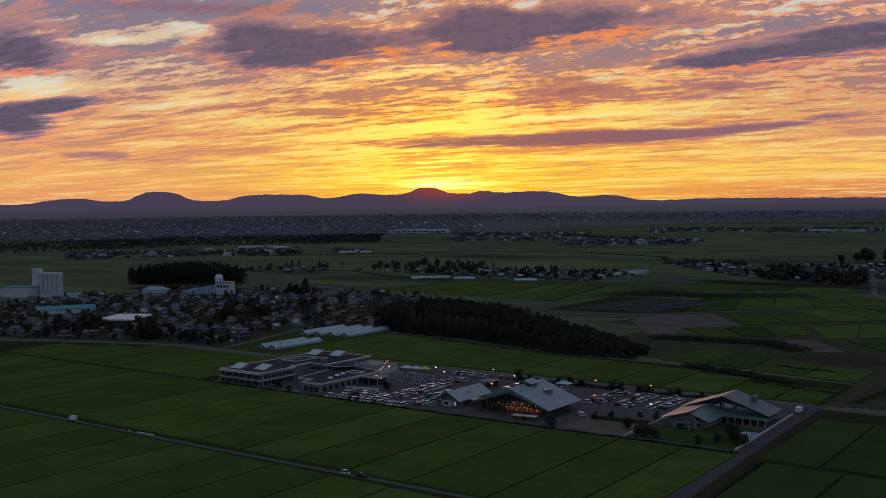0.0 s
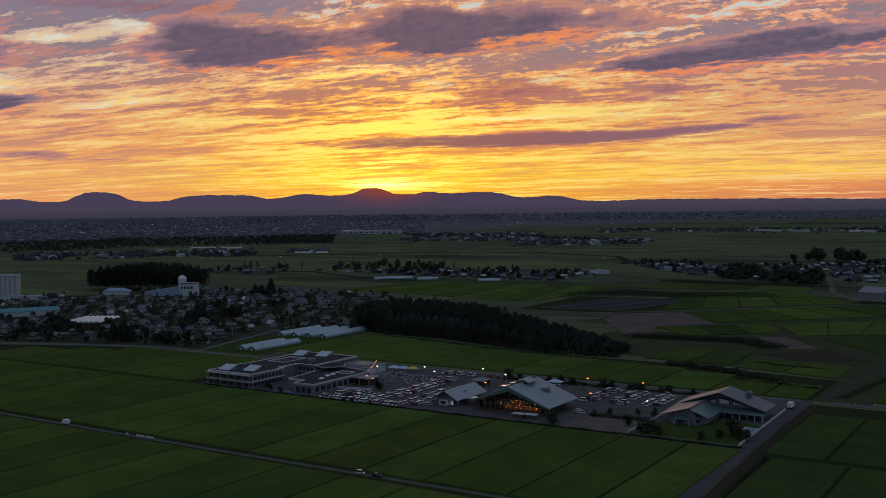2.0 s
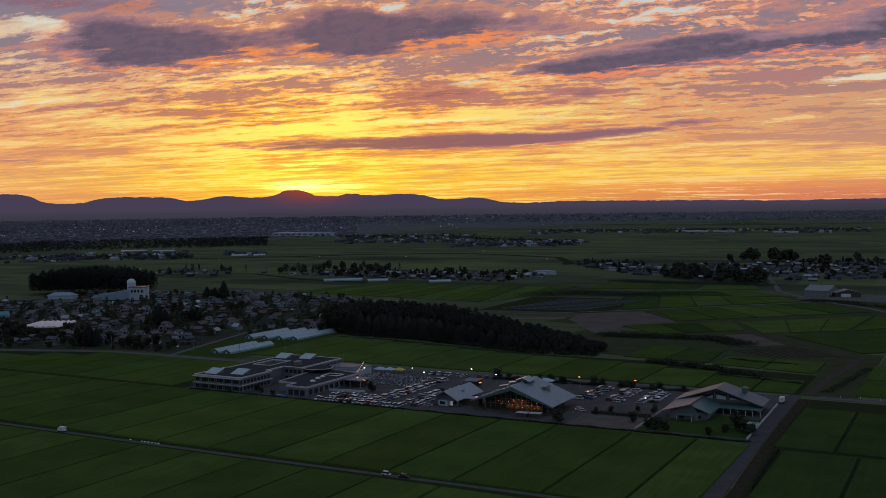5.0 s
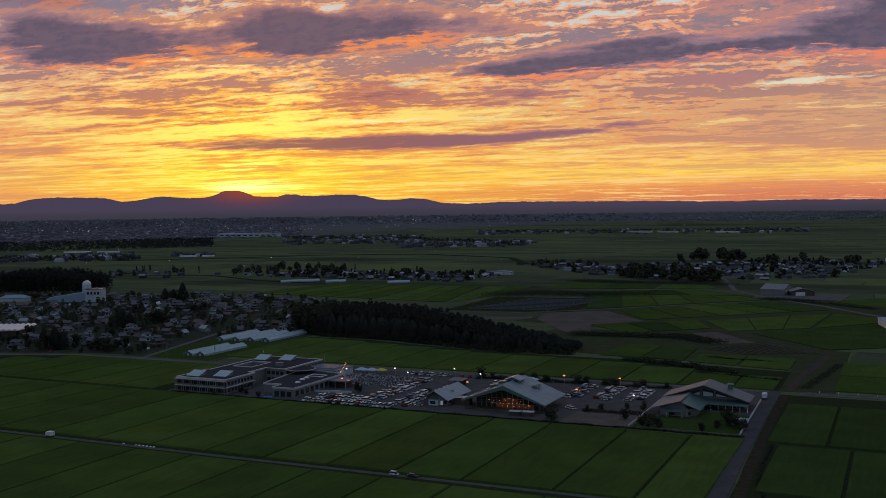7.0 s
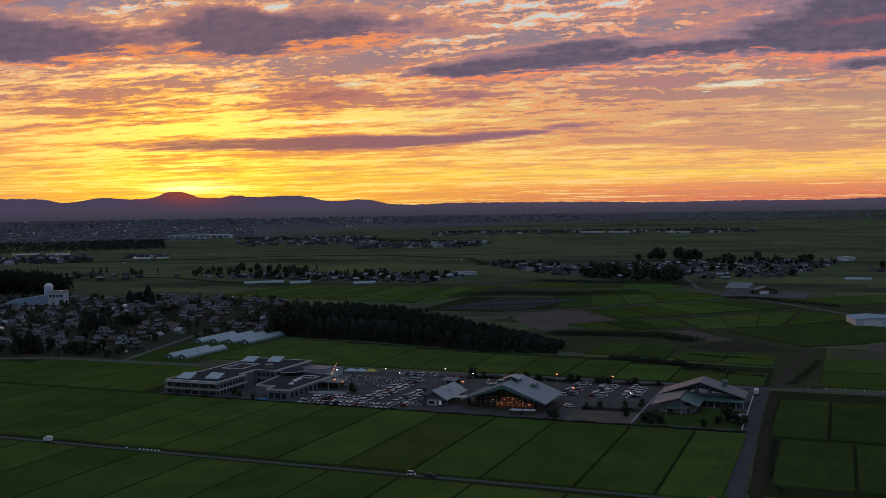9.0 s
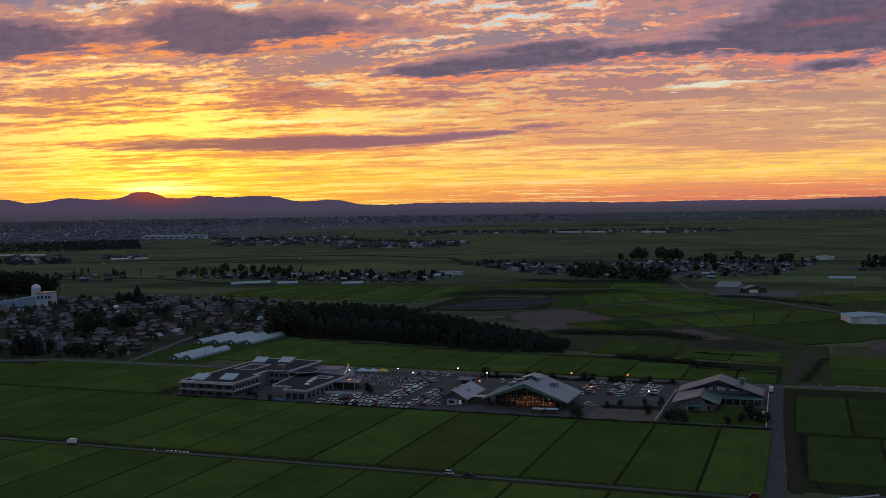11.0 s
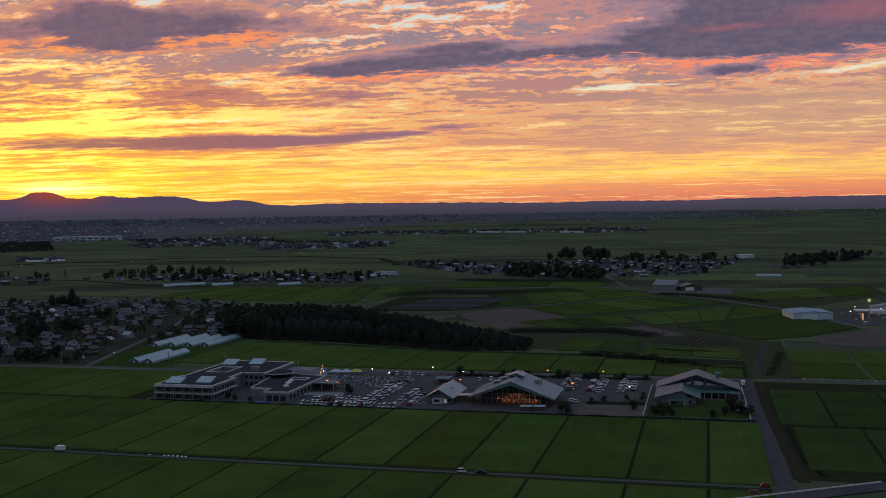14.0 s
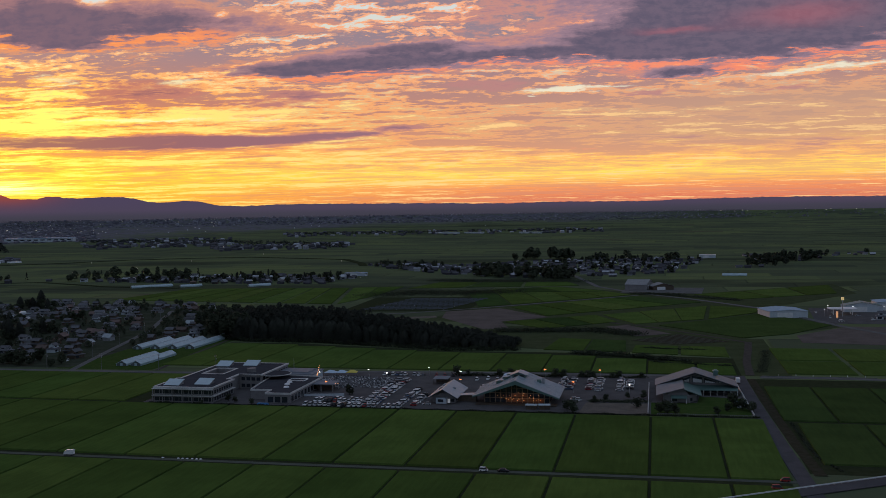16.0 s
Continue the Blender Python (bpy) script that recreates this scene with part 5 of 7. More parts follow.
def build_nursery():
    """The house complex in the corner: a broad asymmetric gable with a lower wing before it."""
    s = thing("corner_house", "broad single-storey house complex with stepped pale metal gables", "house")
    part("main_wall", Shape().box(-1, 575, 0, 35.5, 587, 4.4).add([(-1, 575, 4.4), (35.5, 575, 4.4), (16, 575, 10.6), (-1, 587, 4.4), (35.5, 587, 4.4), (16, 587, 10.6)], [(0, 1, 2), (3, 5, 4)]), RENDERW, s)
    part("main_roof", Shape().gable(-5, 570, 38.2, 589.5, 4.7, 11.9, 0.35, mid=16), DULLMETAL, s)
    part("fascia", Shape().section([(-5, 3.9), (16, 11.1), (38.2, 3.9), (38.2, 4.4), (16, 11.6), (-5, 4.4)], 569.8, 570.1), DARKTRIM, s)
    for x0, x1 in ((8.2, 13.5), (14.5, 20), (21, 27), (28, 32)):
        h = lambda x: 9.7 - abs(x - 16) * (0.36 if x < 16 else 0.31)
        part("clerestory_pane", Shape().section([(x0, 5.6), (x1, 5.6), (x1, max(5.9, h(x1))), (x0, max(5.9, h(x0)))], 574.85, 575.05), GLASS, s)
        part("pane_blind", Shape().section([(x0 + 0.4, 5.7), (x1 - 0.4, 5.7), (x1 - 0.4, max(5.9, h(x1) - 1.2)), (x0 + 0.4, max(5.9, h(x0) - 1.2))], 574.75, 574.84), WHITE, s)
    part("verandah_roof", Shape().add([(16, 566, 3.0), (38, 566, 3.0), (38, 575, 4.2), (16, 575, 4.2), (16, 566, 3.2), (38, 566, 3.2), (38, 575, 4.4), (16, 575, 4.4)], [(3, 2, 1, 0), (4, 5, 6, 7), (0, 1, 5, 4), (1, 2, 6, 5), (2, 3, 7, 6), (3, 0, 4, 7)]), GREENROOF, s)
    for i in range(7):
        part("verandah_post", Shape().tube(16.6 + i * 3.5, 566.4, 0, 3.0, 0.14), WHITE, s)
    for i in range(5):
        part("window", Shape().box(17.5 + i * 3.6, 574.85, 0.5, 20.2 + i * 3.6, 575.02, 2.7), GLASS, s)
    for i in range(4):
        part("window", Shape().box(35.45, 577 + i * 2.6, 1.6, 35.57, 578.4 + i * 2.6, 3.2), GLASS, s)
    part("ridge_vent", Shape().box(26, 581, 8.6, 28.4, 583.4, 11.0).hip(25.6, 580.6, 28.8, 583.8, 11.0, 12.0), GREENROOF, s)
    # front wing
    part("wing_wall", Shape().prism([(-1, 548), (12, 546), (16, 552), (16, 575), (-1, 575)], 0, 3.6), RENDERW, s)
    part("wing_roof", Shape().add([(-4.5, 545, 3.6), (9.5, 545, 7.6), (9.5, 576, 7.6), (-4.5, 576, 4.6), (-4.5, 545, 3.9), (9.5, 545, 7.9), (9.5, 576, 7.9), (-4.5, 576, 4.9)], [(3, 2, 1, 0), (4, 5, 6, 7), (0, 1, 5, 4), (1, 2, 6, 5), (2, 3, 7, 6), (3, 0, 4, 7)]), DULLMETAL, s)
    part("wing_gable", Shape().section([(-0.8, 3.6), (12, 3.6), (9.5, 7.3)], 548.2, 574.5), RENDERW, s)
    part("wing_side_roof", Shape().add([(9.5, 547, 6.6), (18.5, 547, 3.4), (18.5, 572, 3.4), (9.5, 572, 6.6), (9.5, 547, 6.85), (18.5, 547, 3.65), (18.5, 572, 3.65), (9.5, 572, 6.85)], [(3, 2, 1, 0), (4, 5, 6, 7), (0, 1, 5, 4), (1, 2, 6, 5), (2, 3, 7, 6), (3, 0, 4, 7)]), GREENROOF, s)
    part("porch_roof", Shape().add([(3, 542.5, 2.8), (11, 542.5, 2.8), (11, 547.6, 3.5), (3, 547.6, 3.5), (3, 542.5, 3.0), (11, 542.5, 3.0), (11, 547.6, 3.7), (3, 547.6, 3.7)], [(3, 2, 1, 0), (4, 5, 6, 7), (0, 1, 5, 4), (1, 2, 6, 5), (2, 3, 7, 6), (3, 0, 4, 7)]), GREENROOF, s)
    for x in (3.4, 10.6):
        part("porch_post", Shape().tube(x, 543, 0, 2.8, 0.15), WHITE, s)
    part("window", Shape().box(3.6, 546.9, 0.5, 9.4, 547.35, 2.6), GLASS, s)
    part("window", Shape().box(12.6, 547.0, 0.9, 13.8, 549.2, 2.4), GLASS, s)
    yard = sheet("lawn", [(-7, 514.5), (40.8, 515), (40, 560), (18, 564), (16, 546), (-7, 544)], 0.17, LAWN, "dim mown lawn before the corner house", "lawn")
    # fence round the lawn
    f = thing("fence", "pale low picket fence on a grassy edge", "fence")
    for i in range(46):
        part("picket", Shape().box(-4 + i * 1.0, 513.9, 0.1, -3.75 + i * 1.0, 514.1, 1.1), RENDERW, f)
    part("rail", Shape().box(-4, 513.95, 0.85, 41.8, 514.05, 0.97), RENDERW, f)
    w = tagged(part("roadside_wall", Shape().prism([(41.2, 516), (41.6, 516), (39.9, 600), (39.5, 600)], 0, 1.1), CONCRETE), "pale concrete wall along the road", "wall")
    p = thing("paddling_pool", "blue plastic-covered pool beside the road wall", "pool")
    part("basin", ring(34.6, 541, 40.0, 551, 0.1, 0.8, 0.4), CONCRETE, p)
    part("cover", Shape().box(35.2, 541.5, 0.3, 39.5, 550.5, 0.7), TARP, p)
    sd = thing("garden_shed", "small pale garden shed near the pool", "shed")
    part("cabin", Shape().box(35, 536, 0, 39.5, 540, 2.3), WHITEWALL, sd)
    part("roof", Shape().gable(34.6, 535.6, 39.9, 540.4, 2.3, 3.3), METALROOF, sd)
    w = tagged(part("yard_wall", Shape().box(-8.6, 516, 0, -8.2, 600, 1.0), CONCRETE), "pale low boundary wall between yard and garden", "wall")


build_nursery()


# ---- car park ----
def park(x, y, turn):
    c = CARS[RNG.choice(CAR_ODDS)]
    c.put(pose(x + RNG.uniform(-0.25, 0.25), y + RNG.uniform(-0.1, 0.1), 0.12, 0, 0, turn + RNG.uniform(-2, 2) + RNG.choice((0, 180))))


def build_cars():
    for i in range(20):
        if RNG.random() < 0.93:
            park(-184 + i * 2.65, 514.6, 90)
    for i in range(10):
        park(-182 + i * 2.6, 525.5, 90)
        if i % 4 != 2:
            park(-182 + i * 2.6, 531.0, 90)
    for x, lo, hi in ((-154.0, 520, 600), (-148.8, 521, 598), (-135.0, 519, 566), (-127.5, 520, 552)):
        n = int((hi - lo) / 2.6)
        for i in range(n):
            if RNG.random() < 0.88:
                park(x, lo + i * 2.6, 0)
    for i in range(17):
        if RNG.random() < 0.8:
            park(-168 + i * 2.7, 611.5, 90)
    for x, lo, hi in ((-57, 573, 612), (-51.8, 573, 612), (-41, 573, 613), (-35.8, 573, 613), (-24, 575, 613), (-18.8, 575, 610)):
        for i in range(int((hi - lo) / 2.7)):
            if RNG.random() < 0.82:
                park(x, lo + i * 2.7, 0)
    for i in range(9):
        if RNG.random() < 0.7:
            park(-108 + i * 3.0, 600 + RNG.uniform(-3, 3), 90)
    for x, y, a in ((-47, 546, 20), (-44, 544, 15), (-118, 560, 0), (-124, 548, 70), (-121, 524, 10), (-100, 575, 0), (-96, 580, 0)):
        park(x, y, a)
    # on the lanes
    CARS[1].put(pose(-69.6, 400.0, 0.17, 0, 0, 1))
    CARS[6].put(pose(-61.9, 400.2, 0.17, 0, 0, 1))
    CARS[9].put(pose(41.5, 402.3, 0.17, 0, 0, 182))


build_cars()


def build_truck(x, y, z, turn, label, cab_paint):
    t = thing("truck", label, "truck", m=pose(x, y, z, 0, 0, turn))
    part("cab", Shape().section([(1.6, 0.5), (3.2, 0.5), (3.2, 1.5), (2.9, 2.3), (1.6, 2.3)], -1.0, 1.0), cab_paint, t)
    part("windscreen", Shape().section([(3.0, 1.5), (3.22, 1.5), (2.95, 2.2), (2.75, 2.2)], -0.9, 0.9), GLASS, t)
    part("box_body", Shape().box(-3.2, -1.1, 0.8, 1.5, 1.1, 3.1), WHITE, t)
    part("chassis", Shape().box(-3.1, -0.5, 0.5, 2.8, 0.5, 0.8), DARKTRIM, t)
    for sx in (-2.2, 2.3):
        for sy in (-0.95, 0.95):
            part("wheel", Shape().wheel(sx, sy, 0.45, 0.45, 0.25), RUBBER, t)
    return t


build_truck(-247, 398.6, 0.17, 180, "small white box truck standing on the farm lane", PAINTS[0]).scale = (0.68, 0.75, 0.8)
build_truck(40.8, 607, 0.19, 90, "white delivery truck at the road junction", PAINTS[0])
CARS[9].put(pose(37.5, 391.5, 0.1, 0, 0, 5), 1.15)
for i, x in enumerate((-205, -198, -196, -194, -191.8, -189.8, -188)):
    b = thing("feed_sack", "white plastic sack lying on the farm lane verge", "sack", "sacks on the lane", pose(x, 400.6, 0.1, 0, 0, 30 * i))
    part("bag", Shape().dome(0, 0, 0, 0.6, 0.4, 10, 3), WHITE, b)


# ---- lamps ----
def lamp(x, y, h, mat, label):
    l = thing("street_lamp", label, "street lamp", "car park lamps", pose(x, y, 0.1))
    part("post", Shape().tube(0, 0, 0, h, 0.11, 0.07, 8), STEEL, l)
    part("arm", Shape().box(-0.05, -1.0, h - 0.1, 0.05, 0.05, h), STEEL, l)
    part("lantern", Shape().dome(0, -1.0, h - 0.15, 0.66 if mat is SODIUM else 0.46, 0.5, 10, 3), mat, l)
    return l


for x, y in ((-68.4, 605.4), (-36.4, 607), (-111.4, 566.5), (-48.7, 566)):
    lamp(x, y, 6.2, SODIUM, "tall street lamp glowing orange")
for x, y in ((-160.5, 590), (-118, 600.5), (-202, 589), (-18.5, 567), (-175, 601), (-140, 612)):
    lamp(x, y, 5.0, MERCURY, "slim street lamp with a small white light")
lamp(-188, 560, 4.6, SODIUM, "low lamp glowing orange by the entrance")
f = thing("flagpole", "slim white flagpole behind the hall", "flagpole", m=pose(-80, 566, 0.1))
part("pole", Shape().tube(0, 0, 0, 12, 0.12, 0.06, 8), WHITE, f)
part("banner", Shape().box(0.05, -0.02, 7.5, 0.9, 0.02, 11.8), WHITE, f)


def island_material(name, a, b, c):
    """Tint differs from piece to piece within one mesh."""
    m = bpy.data.materials.new(name)
    m.use_nodes = True
    k = Nodes(m.node_tree)
    rnd = k.add("ShaderNodeNewGeometry").outputs["Random Per Island"]
    grain = k.noise(k.add("ShaderNodeTexCoord").outputs["Object"], 0.2, 3, 0.6)
    base = k.ramp(k.math("MULTIPLY_ADD", k.math("SUBTRACT", grain, 0.5), 0.3, rnd, clamp=True), [(0.0, a), (0.75, b), (1.0, c)])
    bsdf = k.n["Principled BSDF"]
    k.put(bsdf.inputs["Base Color"], base)
    bsdf.inputs["Roughness"].default_value, bsdf.inputs["Specular IOR Level"].default_value = 0.85, 0.05
    return m


# ---- the evening fete: canopies, a string of bulbs, chair shapes for an unclear speckle ----
def tent(x, y, w, d, mat, label):
    t = thing("marquee", label, "tent", "marquees", pose(x, y, 0.12))
    for px in (-w / 2, w / 2):
        for py in (-d / 2, d / 2):
            part("post", Shape().tube(px, py, 0, 2.4, 0.05), STEEL, t)
    sh = Shape().hip(-w / 2 - 0.2, -d / 2 - 0.2, w / 2 + 0.2, d / 2 + 0.2, 2.5, 3.8)
    part("canopy", sh, mat, t)


tent(-200, 603, 7, 5, TENTBLUE, "pale blue canvas marquee at the fete")
tent(-193.5, 604, 6, 5, TENTBLUE, "pale blue canvas marquee at the fete")
tent(-187, 605, 6, 4, TENTYELLOW, "yellow canvas marquee at the fete")
tent(-89, 606, 8, 5, TENTBLUE, "pale blue canvas marquee by the hedge")
b = thing("light_string", "string of warm bulbs slung from a mast", "string lights")
part("mast", Shape().tube(-202, 587, 0.1, 9, 0.1, 0.06), STEEL, b)
for i in range(12):
    u = i / 11
    part("bulb", Shape().dome(-202 + 4 * u, 587 - 17 * u, 8.8 - 4.6 * u - 1.2 * math.sin(math.pi * u), 0.26, 0.3, 6, 2), WARMLIT, b)
for i in range(1, 12):
    u = i / 11
    part("bulb", Shape().dome(-198 + 19 * u, 570 - 17 * u, 4.2 + 0.4 * u - 0.5 * math.sin(math.pi * u), 0.26, 0.3, 6, 2), WARMLIT, b)
# made-up chair shapes fill in for a dense pale speckle
rng = random.Random(11)
sh = Shape()
for x0, y0, x1, y1, keep in ((-203, 566, -173, 601, 0.72), (-170, 568, -158, 599, 0.6)):
    x = x0
    while x < x1:
        y = y0
        while y < y1:
            if rng.random() < keep:
                h, t = rng.uniform(0.4, 0.55), rng.uniform(-0.25, 0.25)
                sh.box(x - 0.32 + t, y - 0.3, 0.12, x + 0.32 + t, y + 0.3, 0.12 + h)
                sh.box(x - 0.32 + t, y + 0.2, 0.12 + h, x + 0.32 + t, y + 0.3, 0.65 + h)
            y += 1.3
        x += 1.05
tagged(part("folding_chairs", sh, island_material("chair_plastic", (0.05, 0.05, 0.055), (0.30, 0.30, 0.31), (0.85, 0.85, 0.85))), "rows of pale chair shapes for an unclear speckle on the fete ground", "chairs", kind="stuff")
t = thing("tarpaulin", "blue tarpaulin laid over goods before the school", "tarpaulin", m=pose(-207.5, 513, 0.12))
part("sheet", Shape().box(-3.2, -1.0, 0, 3.2, 1.0, 0.9, 0.35), TARP, t)
s = thing("carport", "small dark open shed in the car park", "shed")
part("roof", Shape().add([(-131, 582, 3.2), (-122, 582, 3.2), (-122, 590, 3.8), (-131, 590, 3.8), (-131, 582, 3.4), (-122, 582, 3.4), (-122, 590, 4.0), (-131, 590, 4.0)], [(3, 2, 1, 0), (4, 5, 6, 7), (0, 1, 5, 4), (1, 2, 6, 5), (2, 3, 7, 6), (3, 0, 4, 7)]), MATTROOF, s)
part("back_wall", Shape().box(-130.5, 589, 0.1, -122.5, 589.3, 3.5), WOOD, s)
for x in (-130.6, -122.6):
    part("post", Shape().box(x, 582.3, 0.1, x + 0.2, 582.5, 3.2), WOOD, s)

# trees and hedges of the yard
REAR_TREES = [(-123, 612, 2, 1.3), (-116, 613, 2, 0.8), (-97, 614, 2, 0.9), (-90, 614, 2, 1.0), (-82, 613, 2, 0.9), (-63, 614, 2, 1.1), (-58, 615, 0, 0.9), (-48, 616, 2, 0.8), (-44, 616, 2, 0.9), (-41, 616, 2, 0.8), (-30, 616, 2, 0.7), (-26, 617, 2, 0.9), (-13, 618, 2, 0.7)]
YARD_TREES = [(-170, 546, 0, 0.8), (1, 517, 2, 1.05), (-3, 518, 2, 0.8), (4.5, 519, 0, 0.7), (33, 535, 2, 1.2), (37, 530, 2, 0.9), (30, 527, 2, 0.6), (24, 519, 0, 0.55), (41.5, 527, 2, 0.8), (-45, 514, 2, 1.0), (-48, 519, 2, 0.8), (-14, 530, 2, 0.8), (-11, 556, 0, 0.6), (-19, 555, 0, 0.45), (-230, 520, 2, 0.6), (-214, 513.5, 2, 0.5), (-225, 517, 2, 0.5), (-36, 541, 0, 0.5), (-30, 547, 0, 0.5), (-240, 508, 2, 0.4)]
for x, y, i, sc in REAR_TREES + YARD_TREES:
    plant(TREES[i], (x, y), sc * (0.85 if y > 600 else 1.1), 0.0)


def hedge(name, line, w, h, label, n=14):
    """An uneven hedge or scrub belt of leaf sprays along a line."""
    rng = random.Random(len(line) * 7 + int(abs(line[0][0])))
    sh = Shape()
    for a, b in zip(line, line[1:]):
        m = max(1, int(math.dist(a, b) * n * 2.2 * max(1.0, w / 3)))
        for i in range(m):
            s = rng.random()
            bulge = 0.55 + 0.45 * math.sin(s * math.dist(a, b) * 0.35 + a[0]) * rng.random()
            p = Vector((a[0] + (b[0] - a[0]) * s + rng.gauss(0, w * 0.33), a[1] + (b[1] - a[1]) * s + rng.gauss(0, w * 0.33), rng.uniform(0, 1) ** 0.7 * h * bulge))
            u = Vector((rng.gauss(0, 1), rng.gauss(0, 1), rng.gauss(0, 0.5))).normalized() * (0.22 + 0.08 * h)
            v = Vector((rng.gauss(0, 1), rng.gauss(0, 1), rng.gauss(0, 1))).normalized() * (0.2 + 0.07 * h)
            sh.add([p - u, p - v, p + u, p + v], [(0, 1, 2), (0, 2, 3)])
    return tagged(part(name, sh, LEAF), label, "hedge", kind="stuff")


hedge("front_hedge", [(-272, 510.6), (-150, 510.3), (-50, 511.4), (44, 512.8)], 1.2, 1.1, "dark weedy bank along the front of the yard")
hedge("rear_shrubs", [(-122, 613.5), (-100, 614), (-58, 615.5)], 2.2, 2.6, "dark clipped shrubs behind the car park")
hedge("rear_shrubs", [(-50, 616), (-30, 616.5), (-10, 618)], 2.0, 2.2, "dark clipped shrubs behind the car park")
hedge("scrub_belt", [(-60, 712), (-20, 700), (16, 680)], 6.0, 4.0, "dark scrub belt along a ditch")
hedge("car_park_shrubs", [(-38, 543), (-9, 545)], 5.0, 1.6, "low shrubs between car park and earth plot")
hedge("lane_weeds", [(56.5, 505), (57, 470), (58.5, 440), (64, 420)], 1.0, 0.8, "tall weeds beside the road")
hedge("east_scrub", [(57, 645), (64, 690), (70, 740)], 5.0, 1.0, "low brown weeds beside the lane", 6)
hedge("mid_scrub", [(-132, 828), (-84, 835), (-48, 838), (-20, 814)], 15.0, 4.0, "dark scrub among the fields", 6)

# guard rail on the low bank
g = thing("guard_rail", "white steel guard rail along the banked road", "guard rail")
for i in range(40):
    x = -20 + i * 2.6
    y = 346.5 + (x + 20) * 0.625 + 4.5
    part("post", Shape().box(x - 0.07, y - 0.07, 0.2, x + 0.07, y + 0.07, 1.2), WHITE, g)
part("rail", Shape().prism([(-20, 351), (82, 414.7), (82, 414.9), (-20, 351.2)], 0.85, 1.3), WHITE, g)
for i in range(6):
    d = thing("delineator", "short white road marker post", "road marker", "road markers", pose(66 + i * 9.5, 632.5, 0.1))
    part("post", Shape().box(-0.12, -0.12, 0, 0.12, 0.12, 1.3), WHITE, d)
tagged(part("kerb", Shape().box(56, 631.6, 0.1, 120, 631.9, 0.45), POLEGREY), "pale concrete kerb along the east road", "kerb", kind="structure")


# ---- utility poles along the roads ----
def utility_pole(x, y, turn):
    p = thing("utility_pole", "grey concrete utility pole with crossarms", "utility pole", "utility poles", pose(x, y, 0.05, 0, 0, turn))
    part("pole", Shape().tube(0, 0, 0, 11, 0.15, 0.10, 8), POLEGREY, p)
    for z in (9.6, 10.5):
        part("crossarm", Shape().box(-0.9, -0.06, z, 0.9, 0.06, z + 0.12), STEEL, p)
    part("transformer", Shape().tube(0.35, 0, 8.0, 8.9, 0.22), STEEL, p)


for x, y, a in ((-560, 558, 20), (-520, 576, 20), (-480, 593, 15), (-440, 608, 5), (-400, 609, 0), (-360, 609, 0), (-320, 611, 0), (-280, 611, 0), (-398, 660, 90), (-412, 720, 90), (-424, 780, 90), (-452, 860, 80)):
    utility_pole(x, y, a)
# ---- greenhouses ----
def greenhouse(x0, y0, w, l, h, label="long film-covered greenhouse with a pitched roof", turn=0.0):
    g = thing("greenhouse", label, "greenhouse", "greenhouses", pose(x0, y0, 0, 0, 0, turn))
    roof = [(w / 2, 1.5), (0.25, h), (-0.25, h), (-w / 2, 1.5)]
    part("film", Shape().section([(-w / 2, 0.0), (w / 2, 0.0)] + roof, 0, l), VINYL, g)
    m = max(3, int(l / 10))
    for j in range(m + 1):
        y = l * j / m
        part("rib", Shape().section([(x * 1.01, z + 0.06) for x, z in roof] + roof[::-1], y - 0.08, y + 0.08), WHITEWALL, g)
    part("ridge_vent", Shape().box(-0.3, 0.2, h, 0.3, l - 0.2, h + 0.2), WHITEWALL, g)
    # open end: the shade inside is put in as a dark panel
    part("end_wall", Shape().section([(-w * 0.46, 0.0), (w * 0.46, 0.0), (w * 0.46, 1.4), (0.2, h - 0.3), (-0.2, h - 0.3), (-w * 0.46, 1.4)], -0.06, -0.01), SHADEEND, g, "dark panel for the shaded open end")
    part("door", Shape().box(-0.9, -0.12, 0, 0.9, -0.06, 1.9), VINYL, g)
    keep_clear(x0 - w / 2, y0, x0 + w / 2, y0 + l)


for x, y, l in ((-355.5, 626, 46), (-345.5, 627, 50), (-386, 701, 50), (-373, 704, 54), (-360, 706, 50), (-347, 708, 54)):
    greenhouse(x, y, 7.6, l, 3.5)
greenhouse(-348, 767.6, 8, 14, 3.8, "short pale film greenhouse at the end of the row")
for x, y, l, t in ((-712, 1262, 30, -45), (-692, 1280, 30, -45), (-648, 1281, 30, -45), (-552, 1292, 32, -45), (88, 1490, 34, -90)):
    greenhouse(x, y, 7.2, l, 3.4, turn=t)

clear_line([(-900, 395), (-700, 480), (-572, 547), (-482, 588), (-434, 603), (-344, 604)], 7)
clear_line([(-380, 606), (-403.3, 689.1), (-436.4, 811.4), (-500.3, 974.5)], 5)
clear_line([(-155.4, 1593.9), (-119.5, 1475.8), (-84.5, 1322.7), (-44.6, 1229.6), (48.8, 1121.8)], 8)


